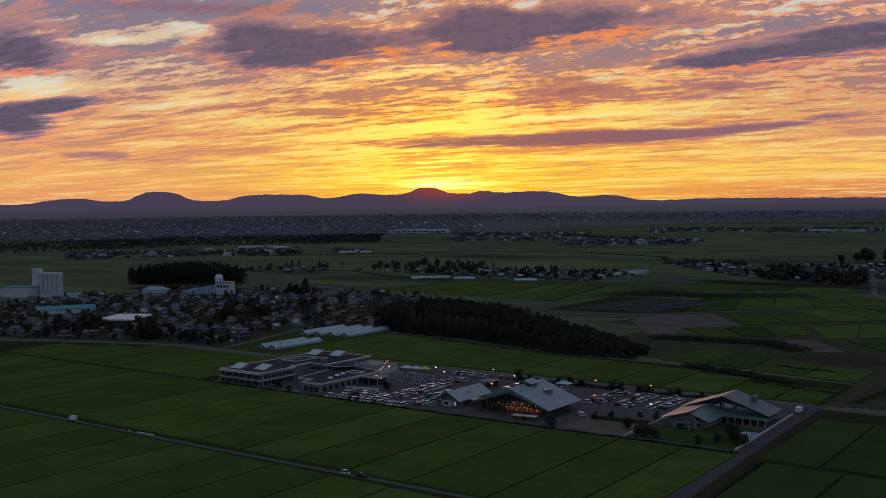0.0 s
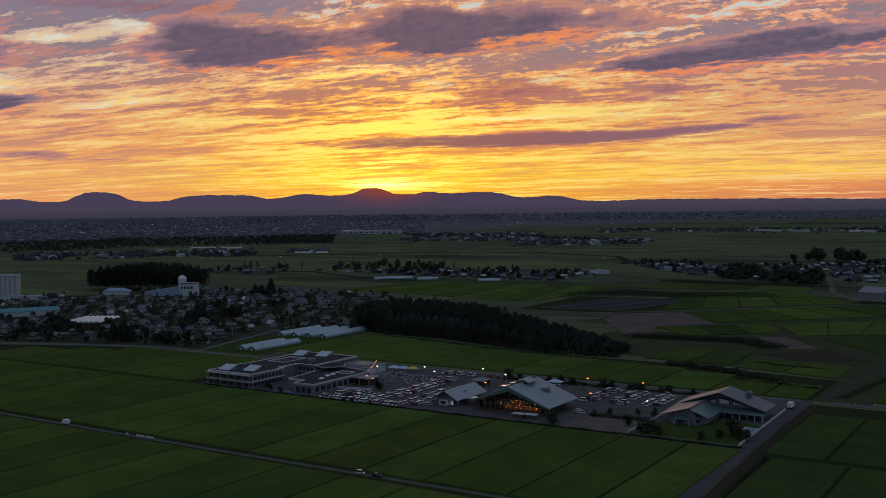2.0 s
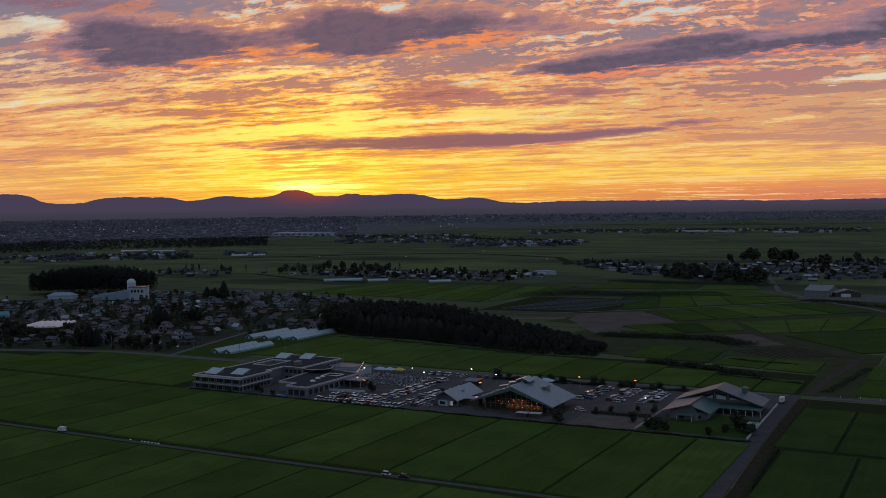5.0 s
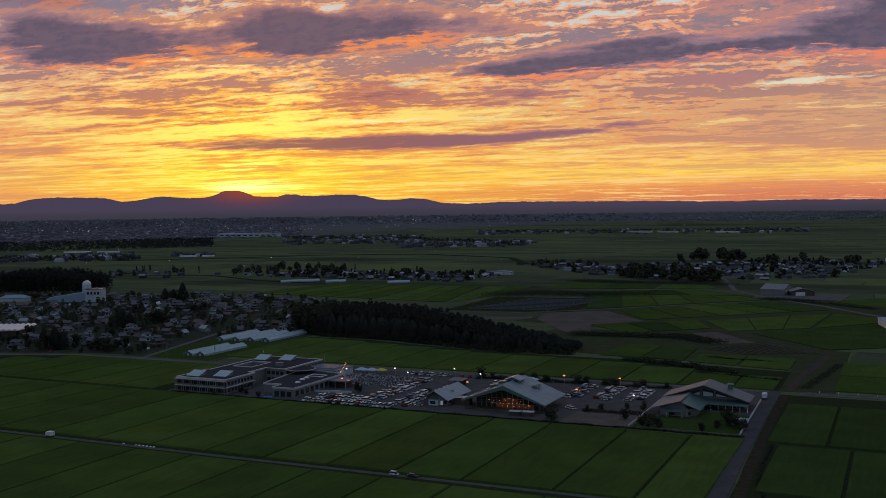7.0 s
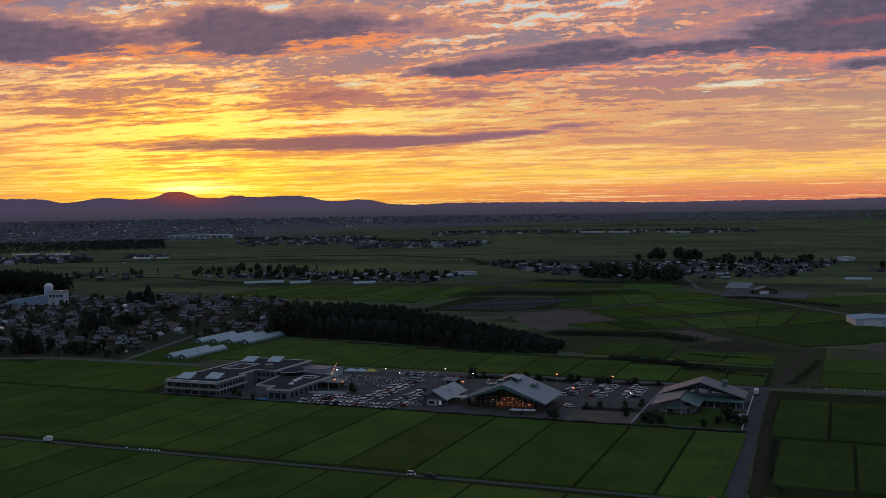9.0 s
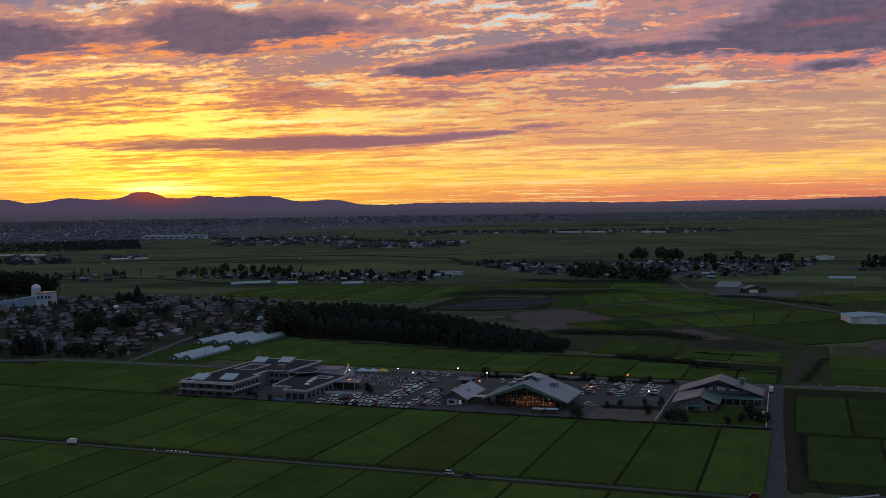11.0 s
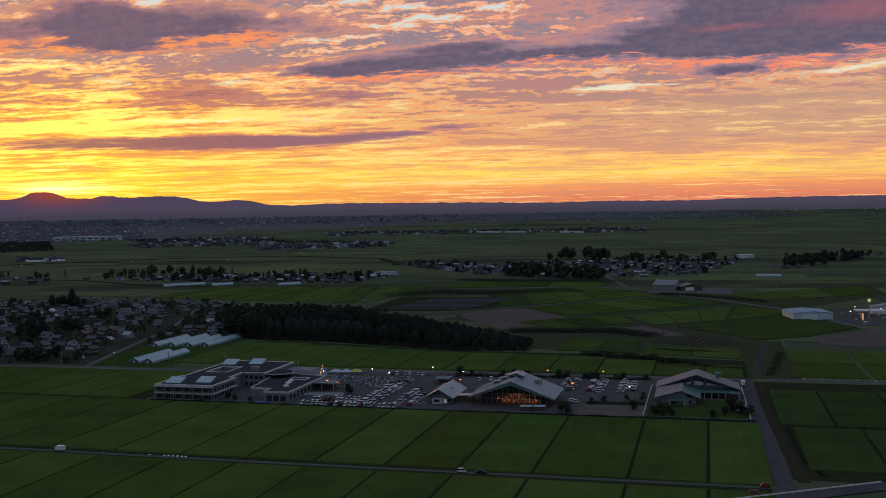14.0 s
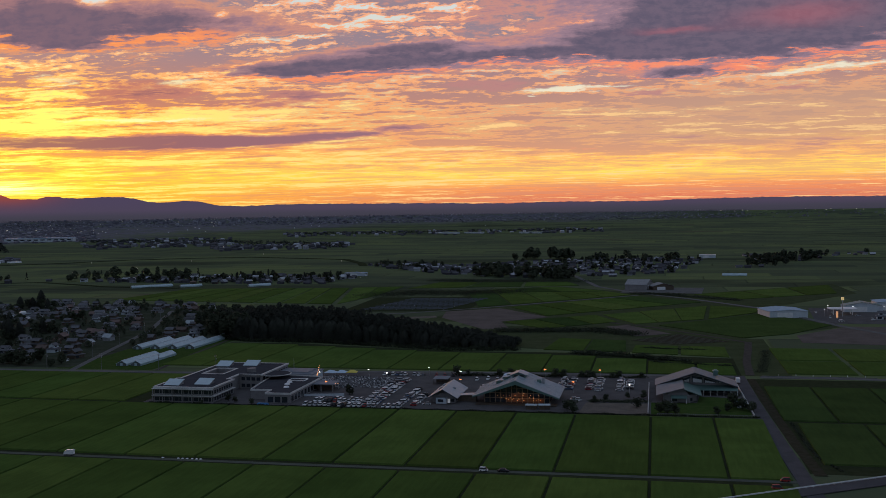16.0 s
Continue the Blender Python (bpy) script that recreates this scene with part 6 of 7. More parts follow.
# ---- landmarks of the village ----
def build_silo():
    s = thing("grain_silo", "tall pale grain silo with a lift tower and lower sheds", "silo")
    for i in range(5):
        part("bin", Shape().tube(-938.5 + i * 5.5, 809.2 + i * 2.6, 0, 27, 3.1, 3.1, 14), CONCRETE, s)
    part("top_gallery", Shape().prism([(-940.9, 803.7), (-913.0, 817.0), (-915.8, 823.4), (-944, 809.9)], 27, 29.5), WHITEWALL, s)
    part("lift_tower", Shape().prism([(-948.5, 801.7), (-940.2, 805.7), (-943.6, 814.2), (-951.7, 809.7)], 0, 34), WHITEWALL, s)
    part("lower_shed", Shape().prism([(-964.4, 773.7), (-933.6, 788.9), (-941.2, 805), (-972.2, 790.9)], 0, 12), WHITEWALL, s)
    part("shed_roof", Shape().prism([(-965.4, 773.1), (-932.5, 788.6), (-940.2, 805.7), (-973.4, 791.3)], 12, 13), TEALROOF, s)
    part("side_shed", Shape().prism([(-991, 768.3), (-967.4, 779.4), (-973.2, 789.7), (-996.8, 778.6)], 0, 9), WHITEWALL, s)
    part("side_roof", Shape().prism([(-991.4, 767.8), (-966.8, 779.2), (-973.3, 790.4), (-997.5, 779.1)], 9, 9.8), TEALROOF, s)
    part("long_shed", Shape().prism([(-920.3, 795.6), (-872.7, 817.5), (-877, 825.6), (-924.6, 803.6)], 0, 4.5), WHITEWALL, s)
    part("long_roof", Shape().prism([(-920.8, 795), (-872.2, 817.5), (-877.1, 826.3), (-925.3, 804.1)], 4.5, 5.2), BLUEROOF, s)
    keep_clear(-991, 768.3, -878.5, 829.1)
    w = thing("warehouse", "white warehouse with a flat roof", "warehouse", m=pose(-992, 734.5, 0))
    part("wall", Shape().box(-14, -9, 0, 14, 9, 13), WHITEWALL, w)
    part("roof", Shape().box(-14.5, -9.5, 13, 14.5, 9.5, 13.6), WHITE, w)
    d = thing("observatory_hall", "white hall with a domed tower and a long sloping blue-grey roof", "hall")
    part("hall", Shape().add([(-798.5, 911.5, 0), (-754.5, 931.9, 0), (-765.9, 955.8, 0), (-810, 935.3, 0), (-798.5, 911.5, 5), (-754.5, 931.9, 12), (-765.9, 955.8, 12), (-810, 935.3, 5)], [(4, 5, 6, 7), (0, 1, 5, 4), (1, 2, 6, 5), (2, 3, 7, 6), (3, 0, 4, 7)]), BLUEROOF, d)
    part("tower", Shape().tube(-774.1, 950, 0, 19, 5.0, 5.0, 16), WHITEWALL, d)
    part("dome", Shape().dome(-774.1, 950, 19, 5.2, 4.6, 16, 5), WHITE, d)
    part("block", Shape().prism([(-754, 927.2), (-737.3, 935.1), (-744.3, 949.5), (-761, 941.5)], 0, 15), WHITEWALL, d)
    part("block_roof", Shape().prism([(-754.5, 926.6), (-736.6, 935.1), (-744.3, 950.2), (-761.7, 941.7)], 15, 15.8), RUSTROOF, d)
    for i in range(4):
        part("window", Shape().prism([(-751.9 + i * 3.6, 927.6 + i * 1.7), (-749.9 + i * 3.6, 928.6 + i * 1.7), (-750.1 + i * 3.6, 929.0 + i * 1.7), (-752.1 + i * 3.6, 928.0 + i * 1.7)], 9, 12), GLASS, d)
    keep_clear(-805.7, 897.5, -738.7, 949.4)
    a = thing("blue_annexe", "low building with pale blue roofs beside the hall", "building", m=pose(-850.3, 912.4, 0, 0, 0, 22))
    part("wall", Shape().box(-16, -6, 0, 16, 6, 4.5), WHITEWALL, a)
    part("roof", Shape().hip(-17, -7, 17, 7, 4.5, 8), BLUEROOF, a)
    sheet("school_ground", [(-849.9, 863.2), (-781.3, 885.4), (-796.9, 926.8), (-866.1, 905.6)], 0.2, SOIL, "pale bare sports ground", "ground")
    keep_clear(-860.9, 863.4, -785.2, 920.7)
    m = thing("market_roof", "wide white scalloped tent roof over a market", "tent roof", m=pose(-602, 686, 0, 0, 0, 28))
    for i in range(7):
        part("bay", Shape().section([(-2.4, 3.4), (2.4, 3.4), (2.0, 4.3), (0.8, 5.0), (-0.8, 5.0), (-2.0, 4.3)], -23, 23), WHITE, m, m=pose(-15 + i * 4.8, 0, 0))
    part("wall", Shape().box(-16, -22, 0, 15, 22, 3.4), WOOD, m)
    keep_clear(-628, 662, -576, 710)
    b = thing("teal_factory", "long low factory with teal roofs", "factory", m=pose(-724.2, 703.2, 0, 0, 0, 60))
    part("wall", Shape().box(-28, -9, 0, 28, 9, 5), WHITEWALL, b)
    sh = Shape().gable(-9.6, -28.6, 9.6, 28.6, 5, 8)
    sh.v = [(y, -x, z) for x, y, z in sh.v]
    part("roof", sh, TEALROOF, b)
    keep_clear(-751.2, 676.1, -697.2, 730.5)
    g = thing("dome_shed", "small white dome-roofed shed", "shed", m=pose(-634.9, 915.7, 0))
    part("drum", Shape().tube(0, 0, 0, 3, 3.6, 3.6, 14), WHITEWALL, g)
    part("dome", Shape().dome(0, 0, 3, 3.7, 2.4, 14, 4), WHITE, g)
    TAKEN.append((-634.9, 915.7, 6))


build_silo()

# ---- the village ----
GARDEN = material("garden_soil", (0.036, 0.046, 0.027), (0.066, 0.068, 0.054), 0.95, scale=0.06, fine=6, bump=0.4, dist=0.1, spec=0.0)
VILLAGE = [(-600, 556), (-440, 612), (-388, 616), (-394.5, 699.9), (-355.4, 771.1), (-346.8, 810.1), (-469.9, 1009.6), (-569, 1047.9), (-745.5, 1015.4), (-819.5, 980.8), (-893.9, 864), (-886.4, 716.4), (-720, 560)]
sheet("village_ground", VILLAGE, 0.09, GARDEN, "dark yards and gardens between the houses", "ground")
# groves among the houses
for i, (x, y, rx, ry, n) in enumerate(((-577, 622, 14, 24, 16), (-592, 645, 10, 14, 8), (-480, 622, 12, 7, 8), (-434, 626, 12, 6, 7), (-524, 744, 14, 9, 12), (-520, 783, 12, 8, 6), (-616, 850, 16, 14, 8), (-668, 985, 30, 14, 14), (-560, 880, 14, 10, 6))):
    for p in scatter([(x - rx, y - ry), (x + rx, y - ry), (x + rx, y + ry), (x - rx, y + ry)], n, 5.0, random.Random(70 + i)):
        j = RNG.randrange(4)
        plant(CEDARS[j % 3] if RNG.random() < 0.15 else TREES[j], p, RNG.uniform(0.8, 1.15))
for p in scatter(VILLAGE, 270, 13.5, random.Random(2)):
    HOUSES[RNG.choice((0, 0, 0, 1, 1, 1, 2, 3, 3, 4, 5, 5, 6, 6))].put(pose(*p, 0, 0, 0, RNG.choice((0, 0, 90, 180)) + RNG.uniform(-14, 14)), RNG.uniform(0.72, 1.0))
garden, rng = [], random.Random(31)
for p in scatter(VILLAGE, 420, 4.6, random.Random(3)):
    if p[1] < 690 and p[0] > -640:
        plant(RNG.choice(TREES), p, RNG.uniform(0.5, 1.05))
    else:
        garden.append((*p, 0.0, rng.uniform(4, 9), rng.uniform(1.8, 3.6)))
for p in scatter([(-640, 560), (-470, 615), (-481.9, 700.7), (-655.5, 647.8)], 12, 8, random.Random(9)):
    plant(RNG.choice(TREES), p, RNG.uniform(0.5, 0.8))
for p in scatter([(-457.5, 985.5), (-362.2, 913.2), (-342, 821.3), (-394.8, 822.1), (-476.3, 938.6)], 36, 7, random.Random(4)):
    plant(RNG.choice(TREES), p, RNG.uniform(0.9, 1.3))
for p in scatter(VILLAGE, 22, 7, random.Random(8)):
    CARS[RNG.choice(CAR_ODDS)].put(pose(*p, 0.05, 0, 0, RNG.uniform(0, 360)))

# ---- woods ----
def canopy(name, places, label, mat, seed, sprays=70, cone=True, size=0.8):
    """Trees behind a wood's edge, too many to count: joined crowns."""
    rng = random.Random(seed)
    sh = Shape()
    for x, y, z, h, r in places:
        for i in range(sprays):
            f = rng.random() ** 0.7
            rr = r * ((1 - f * 0.85) if cone else math.sqrt(max(0.05, 1 - (2 * f - 1) ** 2))) * rng.uniform(0.6, 1.1)
            a = rng.uniform(0, 2 * math.pi)
            o = Vector((math.cos(a), math.sin(a), 0))
            p = Vector((x, y, z + h * (0.15 + 0.83 * f))) + o * rr * 0.75
            u = (Vector((-o.y, o.x, rng.uniform(-0.4, 0.4))) * (0.35 * r + 0.3 * rr) * size)
            v = (o * rng.uniform(0.4, 1.0) + Vector((0, 0, rng.uniform(-0.9, 0.3)))) * r * 0.56 * size
            sh.add([p - u, p - v * 0.6, p + u, p + v], [(0, 1, 2), (0, 2, 3)])
    return tagged(part(name, sh, mat), label, "woods", kind="stuff")


canopy("garden_trees", garden, "dark garden trees between the village houses", LEAF, 32, 190, False, 0.45)
WOOD_MID = [(-372, 812), (-344, 768), (-318, 754), (-262, 753), (-193, 733), (-150, 721), (-104, 725), (-104, 752), (-153, 776), (-247, 815), (-335, 850)]
EDGE_MID = [(-352, 780), (-344, 768), (-318, 754), (-262, 753), (-193, 733), (-150, 721), (-104, 725), (-104, 735), (-150, 733), (-193, 746), (-262, 766), (-318, 768)]


def wood_height(x):
    return 22.0 if x < -250 else 22.0 - 15.0 * (x + 250) / 145


for p in scatter(EDGE_MID, 130, 5.4, random.Random(6)):
    st = RNG.randrange(3)
    plant(CEDARS[st], p, wood_height(p[0]) / (15, 18, 13)[st] * RNG.uniform(0.60, 0.86))
rng = random.Random(61)
deep = []
for p in scatter(WOOD_MID, 330, 5.2, rng):
    deep.append((*p, 0.0, wood_height(p[0]) * rng.uniform(0.88, 1.04), rng.uniform(3.6, 5.0)))
canopy("wood_canopy", deep[::2], "dense dark conifer wood behind its edge", CEDAR, 62, 420, False, 0.30)
canopy("wood_heads", [(x, y, z, h * 0.95, r * 1.15) for x, y, z, h, r in deep[1::2]], "dense dark round tree heads of the wood", CEDAR, 65, 420, False, 0.30)
deep = [(x, y, 0.0, rng.uniform(13, 19), rng.uniform(5, 7)) for x, y in scatter([(-402, 830), (-380, 808), (-350, 795), (-352, 850), (-390, 870)], 24, 7, rng)]
for i in range(16):
    deep.append((-352 + 8 * (i % 4) + rng.uniform(-3, 3), 764 + 9 * (i // 4) + rng.uniform(-3, 3), 0.0, rng.uniform(17, 23), rng.uniform(5, 7)))
canopy("broad_canopy", deep, "dark round-headed trees at the wood's western end", LEAF, 63, 520, False, 0.32)
hedge("wood_edge", [(-376, 800), (-344, 765), (-318, 751), (-262, 750), (-193, 730), (-150, 718), (-100, 723)], 4.0, 5.0, "dark undergrowth along the wood's edge", 6)
deep = [(x, y, 0.0, (36 - 14 * ((x + 880) / 80) ** 2) * rng.uniform(0.88, 1.02), rng.uniform(4.5, 6.5)) for x, y in scatter([(-952, 945), (-930, 936), (-850, 950), (-815, 985), (-812, 1030), (-860, 1035), (-940, 1000)], 190, 6.0, rng)]
canopy("hill_grove", deep, "dense dark grove behind the domed hall", CEDAR, 64, 320, False, 0.34)

# solar panels between the fields
PANEL = material("solar_panel", (0.05, 0.055, 0.07), (0.035, 0.04, 0.05), 0.6, scale=0.5, bump=0, spec=0.3)
s = thing("solar_array", "rows of dark tilted solar panels in a field", "solar panels")
for i in range(9):
    y = 991.7 + i * 14.39
    x0 = -298.0 + i * 2.74
    for j in range(8):
        px, py = x0 + j * 11.0, y + j * 1.0
        part("panel", Shape().add([(px, py, 0.7), (px + 10.2, py + 0.9, 0.7), (px + 10.2, py + 2.3, 1.5), (px, py + 1.4, 1.5), (px, py, 0.78), (px + 10.2, py + 0.9, 0.78), (px + 10.2, py + 2.3, 1.58), (px, py + 1.4, 1.58)],
                                  [(3, 2, 1, 0), (4, 5, 6, 7), (0, 1, 5, 4), (1, 2, 6, 5), (2, 3, 7, 6), (3, 0, 4, 7)]), PANEL, s)
    for j in range(6):
        part("post", Shape().box(x0 + 3 + j * 16, y + 0.9 + j * 1.45, 0, x0 + 3.2 + j * 16, y + 1.1 + j * 1.45, 1.1), STEEL, s)
sheet("solar_field", [(-316.8, 976.7), (-188.7, 986), (-192.1, 1142.8), (-323.1, 1133.8)], 0.08, VERGE, "rough dark grass under the solar panels", "ground")

# ---- hangars, filling station ----
def shed(name, x, y, w, l, h, rise, roof, wall, label, turn=0.0):
    b = thing(name, label, "warehouse", m=pose(x, y, 0, 0, 0, turn))
    part("wall", Shape().box(-w / 2, -l / 2, 0, w / 2, l / 2, h).add([(-w / 2, s * l / 2, h) for s in (-1, 1)] + [(w / 2, s * l / 2, h) for s in (-1, 1)] + [(0, s * l / 2, h + rise) for s in (-1, 1)], [(0, 2, 4), (1, 5, 3)]), wall, b)
    part("roof", Shape().gable(-w / 2 - 0.6, -l / 2 - 0.6, w / 2 + 0.6, l / 2 + 0.6, h, h + rise), roof, b)
    part("shutter", Shape().box(-w * 0.3, -l / 2 - 0.06, 0, w * 0.1, -l / 2 + 0.05, h * 0.8), WHITE, b)
    for i in range(4):
        part("window", Shape().box(w / 2 - 0.05, -l * 0.4 + i * l * 0.2, h * 0.5, w / 2 + 0.06, -l * 0.3 + i * l * 0.2, h * 0.8), GLASS, b)
    keep_clear(x - w / 2, y - l / 2, x + w / 2, y + l / 2)
    return b


sheet("hangar_yard", [(-45.6, 1204.6), (46.5, 1192), (53, 1273.4), (-40.2, 1282.7)], 0.2, ROADTOP, "pale yard round the hangar", "pavement")
shed("hangar", -25, 1258, 40, 26, 7, 5.0, GREYROOF, RENDERW, "large pale hangar with a pitched metal roof", 80)
shed("annexe_shed", 1, 1250, 26, 18, 5, 3.5, GREYROOF, WOOD, "low shed beside the hangar", 20)
shed("blue_warehouse", 107.3, 962.5, 34, 34, 6, 1.4, BLUEROOF, WHITEWALL, "wide warehouse with a pale blue roof", 12)
sheet("station_yard", [(127.7, 904.6), (228.7, 903), (244, 1024.3), (139.3, 1032.1)], 0.2, ASPHALT, "asphalt forecourt of a filling station", "pavement")
shed("station_shop", 182.8, 1005.6, 34, 16, 6, 3.5, GREENROOF, WHITEWALL, "filling-station shop with a green roof")
shed("white_store", 208.6, 1025, 22, 24, 8, 1, BLUEROOF, WHITEWALL, "white store building behind the filling station")
c = thing("station_canopy", "filling-station canopy with lights beneath", "canopy", m=pose(160.9, 977.8, 0))
part("roof", Shape().box(-12, -7, 5.2, 12, 7, 6.0), WHITE, c)
for x in (-8, 8):
    for y in (-4, 4):
        part("post", Shape().box(x - 0.2, y - 0.2, 0.2, x + 0.2, y + 0.2, 5.2), WHITE, c)
for x in (-6, 0, 6):
    part("strip_lamp", Shape().box(x - 0.8, -3, 5.1, x + 0.8, 3, 5.2), glowing("canopy_lamp", (1.0, 0.85, 0.6), 1.2), c)
p = thing("sign_tower", "tall lit sign tower of the filling station", "sign", m=pose(158.4, 961.6, 0))
part("mast", Shape().box(-0.4, -0.4, 0, 0.4, 0.4, 17), STEEL, p)
part("panel", Shape().box(-1.1, -0.4, 14.6, 1.1, 0.4, 17.2), glowing("sign_panel", (1.0, 0.75, 0.35), 0.45, 0.3), p)
p = thing("sign_post", "short lit sign post of the filling station", "sign", m=pose(150.3, 940.8, 0))
part("post", Shape().box(-0.3, -0.3, 0, 0.3, 0.3, 1.2), STEEL, p)
part("panel", Shape().box(-0.8, -0.4, 1.2, 0.8, 0.4, 6.5), glowing("sign_face", (1.0, 0.5, 0.25), 0.4, 0.3), p)
for x, y in ((186.9, 940.4), (199, 932.1), (214.6, 935.3)):
    HOUSES[2].put(pose(x, y, 0, 0, 0, RNG.uniform(-10, 10)))

# ---- hamlets over the plain ----
def house_mass(sh, x, y, z, w, l, h, a):
    c, s = math.cos(a), math.sin(a)
    q = [(x + c * u - s * v, y + s * u + c * v) for u, v in ((-w / 2, -l / 2), (w / 2, -l / 2), (w / 2, l / 2), (-w / 2, l / 2))]
    sh.add([(*p, z - 1) for p in q] + [(*p, z + h) for p in q], [(0, 1, 5, 4), (1, 2, 6, 5), (2, 3, 7, 6), (3, 0, 4, 7)])
    # the roof oversails the walls
    w, l, t = w * 1.12, l * 1.25, z + h + l * 0.36
    q = [(x + c * u - s * v, y + s * u + c * v) for u, v in ((-w / 2, -l / 2), (w / 2, -l / 2), (w / 2, l / 2), (-w / 2, l / 2))]
    m0, m1 = ((q[0][0] + q[3][0]) / 2, (q[0][1] + q[3][1]) / 2), ((q[1][0] + q[2][0]) / 2, (q[1][1] + q[2][1]) / 2)
    sh.add([(*p, z + h - 0.2) for p in q] + [(*m0, t), (*m1, t)], [(0, 1, 5, 4), (2, 3, 4, 5), (1, 2, 5), (3, 0, 4), (3, 2, 1, 0)])


# town walls and roofs tinted mauve: the far haze is in their colour
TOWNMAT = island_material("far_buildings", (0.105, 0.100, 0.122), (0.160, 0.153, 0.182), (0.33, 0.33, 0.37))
WOODSMAT = island_material("far_woods", (0.028, 0.031, 0.028), (0.040, 0.043, 0.038), (0.056, 0.060, 0.048))
HAMLETMAT = island_material("hamlet_roofs", (0.050, 0.050, 0.058), (0.112, 0.110, 0.124), (0.46, 0.48, 0.53))


def hamlet(poly, houses, trees, cedars, seed, gap=16.0, joined=True, big=1.0):
    """Houses and trees of a hamlet; the far ones are too many to count and joined."""
    rng = random.Random(seed)
    sh = Shape()
    for p in scatter(poly, houses, gap, rng):
        z, a = ground_z(math.dist(p, HUB)), rng.choice((0, 0, math.pi / 2)) + rng.uniform(-0.26, 0.26)
        if joined:
            house_mass(sh, *p, z, rng.uniform(6, 11), rng.uniform(5, 7), rng.choice((2.4, 2.8, 4.2)), a)
        else:
            rng.choice(FARHOUSES).put(pose(*p, z, 0, 0, math.degrees(a)), rng.uniform(0.62, 0.9))
    if sh.v:
        tagged(part("hamlet_houses", sh, HAMLETMAT), "huddled roofs of a distant hamlet", "houses", kind="stuff")
    spots = [(*p, ground_z(math.dist(p, HUB)), rng.uniform(6, 12) * big, rng.uniform(3, 5) * big) for p in scatter(poly, trees, 6, rng)]
    if spots:
        canopy("hamlet_trees", spots, "dark garden trees of a distant hamlet", LEAF, seed, 130, False, 0.6)
    spots = [(*p, ground_z(math.dist(p, HUB)), rng.uniform(10, 15), rng.uniform(2.5, 3.5)) for p in scatter(poly, cedars, 7, rng)]
    if spots:
        canopy("hamlet_conifers", spots, "dark conifers of a distant hamlet", CEDAR, seed + 1, 70)


hamlet([(-875.3, 1368.7), (-673.9, 1335.5), (-455.6, 1328.4), (-446.2, 1468), (-640.2, 1489), (-830.3, 1496.3)], 30, 30, 10, 21, 16, False)
hamlet([(-850, 1380), (-673.9, 1345), (-455.6, 1338), (-446.2, 1468), (-640.2, 1480)], 90, 50, 8, 121, 12.5)
hamlet([(-899.7, 1376.3), (-724.7, 1383.7), (-738.8, 1534.4), (-922.6, 1569.9)], 0, 30, 8, 22, big=1.4)
hamlet([(-454.2, 1677.9), (-303, 1496.5), (-119, 1428.9), (28.3, 1558.4), (79, 1900.9), (-64.3, 1985), (-289.9, 1801.1)], 330, 90, 10, 23, 9.5)
hamlet([(-285.3, 1482.2), (-141.2, 1403.1), (-96.5, 1441.4), (-153.9, 1497.5), (-270.2, 1550.1)], 0, 46, 4, 24, big=1.7)
hamlet([(-135.5, 1852.5), (31.2, 1873.5), (56.4, 1993.4), (-112.8, 1987.8)], 0, 20, 4, 25, big=1.5)
hamlet([(-262, 1960), (-165, 1955), (-160, 2010), (-255, 2015)], 0, 24, 0, 225, big=2.2)
hamlet([(-540, 1800), (-400, 1600), (-330, 1640), (-420, 1830)], 40, 26, 4, 226, 12.5)
hamlet([(115.3, 1652), (191.3, 1691.9), (307.3, 1967.3), (288.2, 2076.8), (162.3, 1897.8)], 16, 50, 6, 26, big=1.4)
hamlet([(138.7, 1899.1), (408.1, 2071), (413.5, 2165.8), (154.3, 2051.4)], 24, 10, 0, 27)
hamlet([(-1139.6, 1238.5), (-925.3, 1297.4), (-914.7, 1403.7), (-1130.2, 1411.2)], 22, 12, 6, 28)
hamlet([(-1098.7, 1047.5), (-966.8, 1081.5), (-945.6, 1181.6), (-1096.6, 1185.6)], 16, 20, 0, 29)
shed("white_store", 92.4, 1991.4, 30, 18, 6, 1, WHITE, WHITEWALL, "white flat store at the hamlet's edge")
shed("white_store", -463.3, 1502.8, 34, 12, 5, 1, BLUEROOF, WHITEWALL, "pale store at the hamlet's edge")
plant(TREES[3], (-271.9, 1920.1), 1.5)

